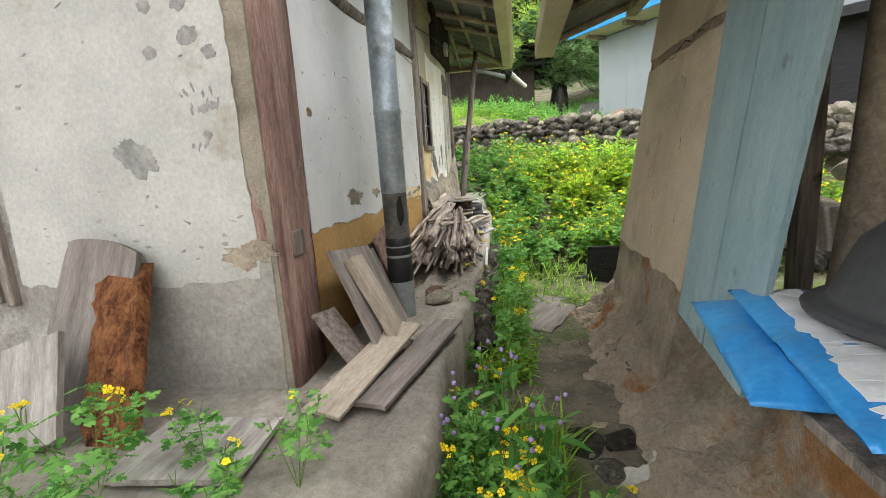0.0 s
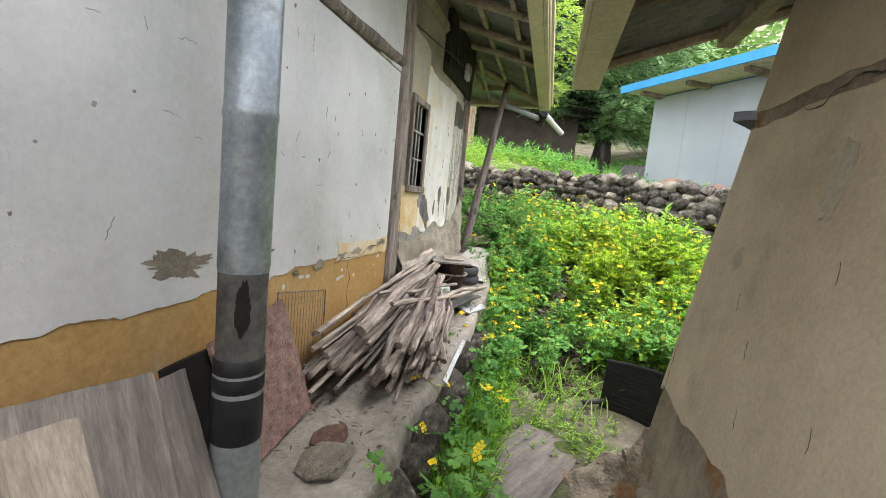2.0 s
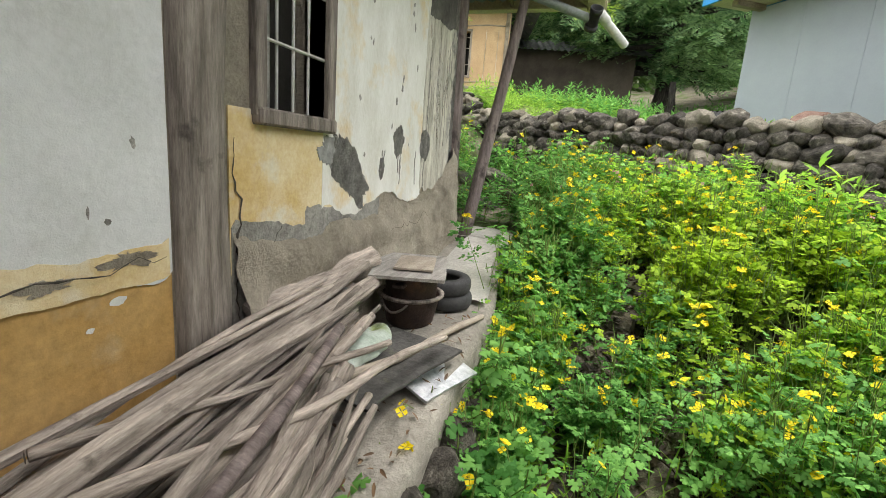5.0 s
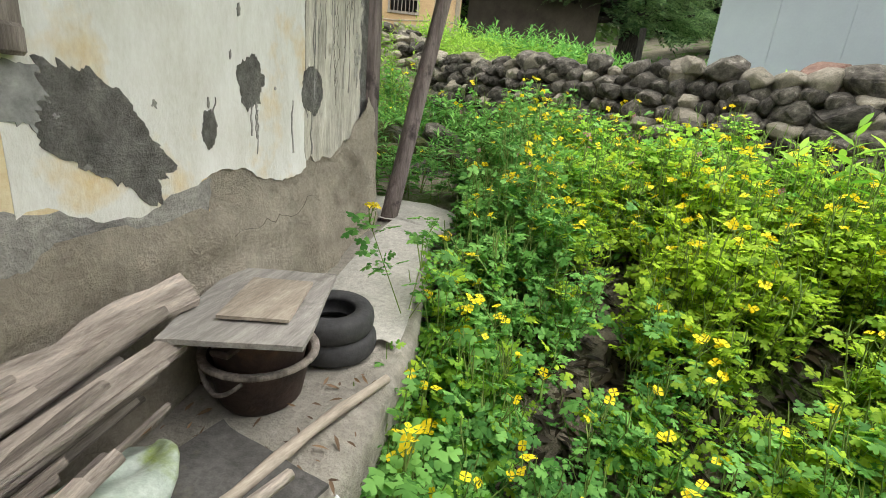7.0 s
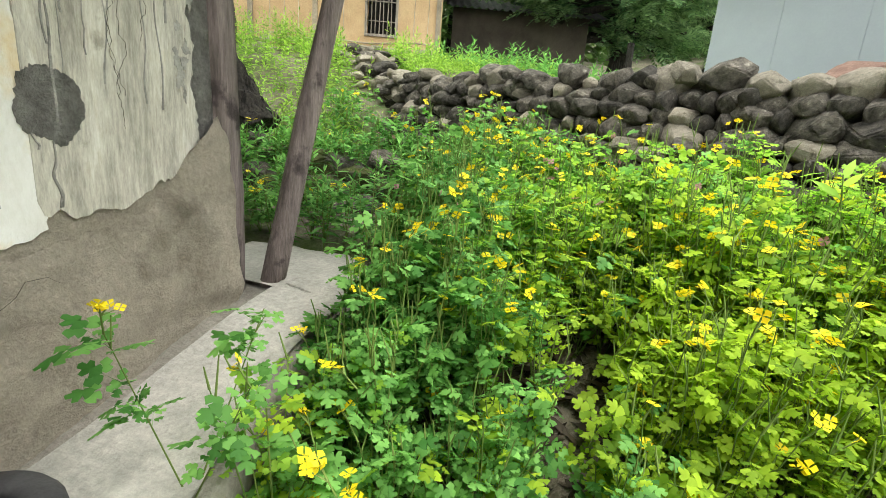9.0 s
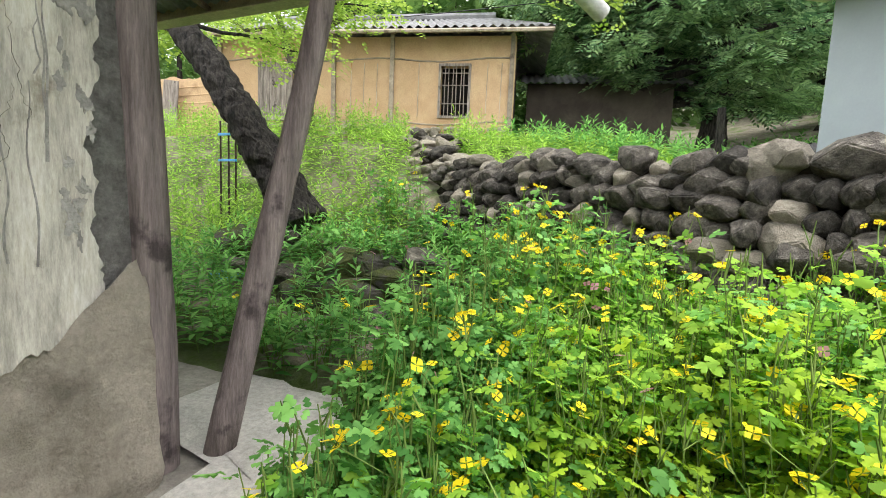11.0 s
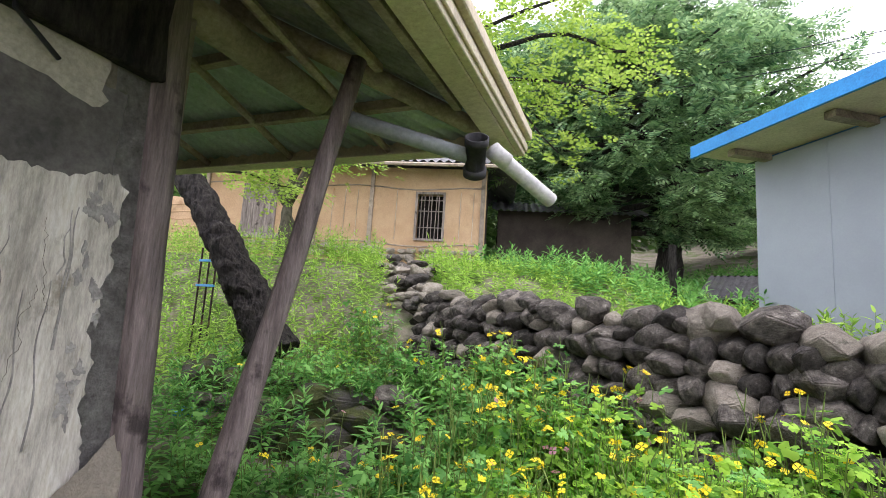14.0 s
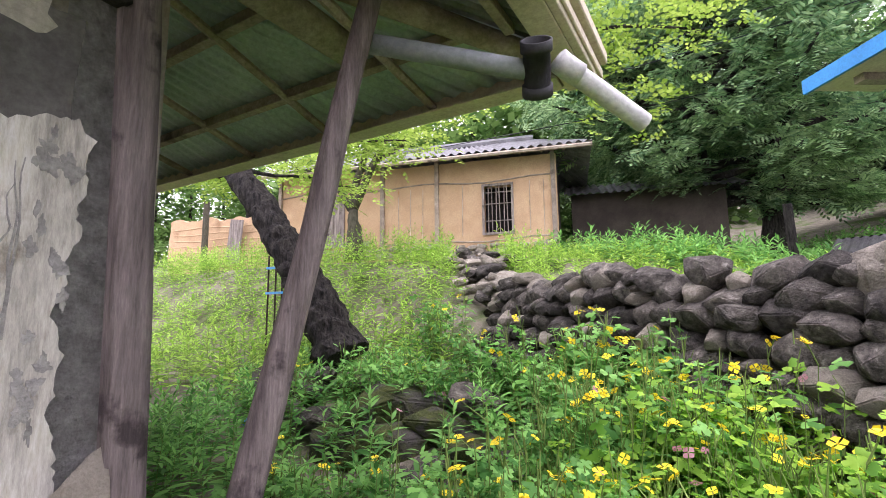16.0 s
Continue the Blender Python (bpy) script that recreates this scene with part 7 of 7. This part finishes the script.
# small stones on the alley floor
n = 240
px, py = np.concatenate([rng.uniform(0.95, 1.75, 170), rng.uniform(1.0, 1.8, 70)]), np.concatenate([rng.uniform(-0.6, 3.4, 170), rng.uniform(3.3, 4.3, 70)])
pz = np.array([max(ground_z(x, y), -0.26 + 0.7 * max(0.0, (x - 1.4) / 0.72) ** 1.7 if y < 3.2 else -1) + 0.004 for x, y in zip(px, py)])
bm = bmesh.new()
bmesh.ops.create_icosphere(bm, subdivisions=1, radius=0.5)
PEBBLE = (np.array([tuple(v.co + noise.noise_vector(v.co * 3) * 0.12) for v in bm.verts]) * np.array((1, 0.75, 0.5)), np.array([[v.index for v in f.verts] for f in bm.faces]))
bm.free()
tagged(mesh_np("gravel", *spread(PEBBLE, frames(np.stack([px, py, pz], -1), rng.uniform(0, 6.28, n), rng.normal(0, 0.3, n), rng.normal(0, 0.3, n), rng.uniform(0.012, 0.05, n) ** 1.0)), M_rockpale), "small stones scattered on the alley floor", "gravel", kind="stuff")


# ---- trees ----
def spray(leaflets=7, w=0.09):
    """A feathery twig: leaflets in two rows."""
    vs, fs = [], []
    for k in range(leaflets):
        f = 0.12 + 0.88 * k / (leaflets - 1)
        sd = 0 if k == leaflets - 1 else (1 if k % 2 else -1)
        ln = 0.34 * (1.1 - 0.5 * f)
        dx, dy = (ln, 0) if sd == 0 else (ln * 0.55, sd * ln * 0.85)
        b = len(vs)
        base = np.array((f * 0.8, 0, -0.12 * f * f))
        tip = base + np.array((dx, dy, -0.1 * ln))
        mid = (base + tip) / 2
        side = np.array((-dy, dx, 0)) / ln * w
        vs += [base, mid + side, tip, mid - side]
        fs += [(b, b + 1, b + 2), (b, b + 2, b + 3)]
    return np.array(vs, float), np.array(fs)


SPRAY, ROUND = spray(11, 0.05), spray(5, 0.13)


def limb(a, b, r0, r1, seed, bow=0.25, n=8):
    return bent(a, b, n, bow, seed), [r0 + (r1 - r0) * i / n for i in range(n + 1)]


def tree(name, label, trunk_pts, trunk_r, bark, leafm, limbs, template, per, size, droop, seed, spread_r=0.5):
    """trunk_pts: points of the trunk; limbs: (start, end, radius); leaves gather along the outer part of the limbs and their twigs."""
    th = tagged(empty(name), label, "tree")
    rr = np.random.default_rng(seed)
    pts = []
    for a, b in zip(trunk_pts, trunk_pts[1:]):
        pts += bent(a, b, 6, 0.08, seed)[:-1]
    pts.append(Vector(trunk_pts[-1]))
    rad = [trunk_r * (1 - 0.6 * i / (len(pts) - 1)) * (1.25 if i == 0 else 1) for i in range(len(pts))]
    if len(trunk_pts) > 3:
        fine = [pts[0]]
        for a, b in zip(pts, pts[1:]):
            fine += [a.lerp(b, f) for f in (0.2, 0.4, 0.6, 0.8, 1.0)]
        bm = tube(fine, [np.interp(i / 5, range(len(rad)), rad) for i in range(len(fine))], 48, rough=0.2)
        for v in bm.verts:
            c = v.co.copy()
            v.co += noise.noise_vector(Vector((c.x * 22, c.y * 22, c.z * 6))) * 0.026 + noise.noise_vector(c * 5) * 0.012
        part("trunk", bm, bark, th, "deeply cracked dark bark")
    else:
        part("trunk", tube(pts, rad, 14, rough=0.35), bark, th, "", True)
    P = []
    for i, (a, b, r) in enumerate(limbs):
        path, rads = limb(a, b, r, r * 0.25, seed + i * 3.1, 0.3)
        part("limb", tube(path, rads, 6), bark, th, "", True)
        for k in range(per):
            f = rr.uniform(0.25, 1.0) ** 0.7
            j = min(int(f * 8), 7)
            p = path[j].lerp(path[j + 1], f * 8 - j)
            q = np.array(p) + rr.normal(0, spread_r, 3) * np.array((1, 1, 0.45)) * (0.35 + 0.65 * f)
            P.append((q, math.atan2(q[1] - a[1], q[0] - a[0])))
    n = len(P)
    pos = np.array([p for p, _ in P])
    yaw = np.array([y for _, y in P]) + rr.normal(0, 0.8, n)
    mesh_np("crown", *spread(template, frames(pos, yaw, rr.normal(droop, 0.3, n), rr.normal(0, 0.4, n), rr.uniform(size[0], size[1], n))), leafm, th)
    return th


def ring_limbs(base, h0, h1, reach, count, seed, r=0.09, rise=0.5):
    rr = random.Random(seed)
    out = []
    for i in range(count):
        f = i / max(count - 1, 1)
        a = i * 2.4 + rr.uniform(-0.4, 0.4)
        z = base[2] + h0 + (h1 - h0) * f
        ln = reach * (0.45 + 0.55 * math.sin(math.pi * min(0.15 + 0.8 * f, 1))) * rr.uniform(0.75, 1.15)
        s = Vector((base[0], base[1], z))
        out.append((tuple(s), (s.x + ln * math.cos(a), s.y + ln * math.sin(a), z + ln * rise * rr.uniform(0.3, 1.0)), r * (1.2 - 0.7 * f)))
    return out


b = (-1.8, 9.2, 1.35)
tree("persimmon_tree", "old leaning tree with dark cracked bark and lime leaves", [b, (-2.6, 9.15, 2.5), (-3.7, 9.1, 3.75), (-3.9, 9.4, 5.2)], 0.235, M_bark, M_lime,
     [((-3.6, 9.1, 3.6), (-2.2, 10.3, 4.2), 0.06), ((-3.7, 9.1, 3.8), (-0.2, 10.5, 5.4), 0.08), ((-0.9, 10.3, 5.2), (1.5, 10.7, 4.6), 0.04), ((-0.9, 10.3, 5.2), (1.2, 10.2, 5.7), 0.045),
      ((-0.2, 10.5, 5.4), (2.0, 11.2, 5.4), 0.04), ((-0.6, 10.4, 5.3), (0.9, 10.6, 3.9), 0.03), ((-3.8, 9.3, 4.5), (-2.5, 8.9, 6.2), 0.07), ((-3.9, 9.4, 5.1), (-4.8, 10.6, 6.2), 0.06), ((-3.4, 9.1, 3.4), (-4.6, 9.6, 3.7), 0.05),
      ((-3.0, 9.6, 4.0), (-1.5, 9.9, 3.8), 0.03), ((-3.5, 9.2, 3.6), (-2.9, 10.6, 3.6), 0.03)], ROUND, 210, (0.13, 0.24), -0.15, 5, 0.3)
b = (-5.0, 13.0, 2.9)
tree("forked_tree", "young forked tree with grey-green bark and lime leaves", [b, (-5.05, 13.0, 3.6), (-5.1, 13.0, 4.1)], 0.2, M_barkgrey, M_lime,
     [((-5.1, 13, 4.0), (-6.4, 13.2, 6.2), 0.1), ((-5.1, 13, 4.0), (-4.9, 13.1, 6.6), 0.1), ((-5.1, 13, 4.0), (-3.3, 13.0, 6.4), 0.1), ((-4.4, 13, 5.0), (-2.6, 12.6, 5.7), 0.06), ((-5.7, 13.1, 5.0), (-7.3, 12.6, 5.4), 0.06), ((-5, 13, 5.4), (-4.2, 12.0, 6.3), 0.05)],
     ROUND, 190, (0.18, 0.32), -0.1, 8, 0.5)
for k, (bx_, by_, hh, rr_) in enumerate(((1.2, 20.5, 9.5, 4.6), (3.0, 21.0, 10.5, 4.3), (7.0, 25.0, 3.8, 2.6))):
    b = (bx_, by_, ground_z(bx_, by_) - 0.1)
    tree("shade_tree", "large dense shade tree with layered deep green foliage", [b, (bx_ + 0.15, by_, b[2] + 2.5), (bx_ - 0.1, by_, b[2] + hh * 0.8)], 0.42, M_bark, M_tree,
         ring_limbs(b, 1.6, hh * 0.85, rr_, 46, 40 + k, 0.11, 0.28), SPRAY, 160 if k < 2 else 60, (0.42, 0.8), -0.25, 20 + k, 0.42)

# far woods round the place
FAR_SPOTS = []
for k in range(46):
    a = radians(-75 + 150 * (k + 0.5) / 46)
    d0 = R.uniform(27, 36)
    FAR_SPOTS.append((1 + d0 * math.sin(a), 4 + d0 * math.cos(a), R.uniform(8, 12) * (0.35 if 18 < math.degrees(a) < 46 else 1)))
for k in range(44):
    a = radians(-78 + 156 * (k + 0.5) / 44)
    d0 = R.uniform(44, 62)
    FAR_SPOTS.append((1 + d0 * math.sin(a), 4 + d0 * math.cos(a), R.uniform(9, 14) * (0.3 if 18 < math.degrees(a) < 46 else 1)))
for k in range(12):
    FAR_SPOTS.append((-15.0 + 1.4 * k + R.uniform(-0.5, 0.5), R.uniform(23.5, 26.5), R.uniform(10, 13)))
P, Y, S = [], [], []
seg = []
for x, y, h in FAR_SPOTS:
    z = ground_z(x, y)
    seg.append((np.array((x, y, z - 0.2)), np.array((x, y, z + h * 0.7))))
    cl = rng.normal(0, 1, (16, 3)) * np.array((1.7, 1.7, h * 0.25)) + np.array((x, y, z + h * 0.42))
    for c in cl:
        n = 21
        P.append(c + rng.normal(0, 0.62, (n, 3)))
        Y.append(rng.uniform(0, 6.28, n))
        S.append(rng.uniform(0.9, 1.6, n))
P, Y, S = np.concatenate(P), np.concatenate(Y), np.concatenate(S)
woods = tagged(mesh_np("far_woods", *spread(ROUND, frames(P, Y, rng.normal(-0.1, 0.4, len(P)), rng.normal(0, 0.4, len(P)), S)), M_hill), "wooded green hillside", "woods", kind="stuff")
mesh_np("trunks", *stems_mesh(np.array(seg), 0.22, 0.1), M_bark, woods)
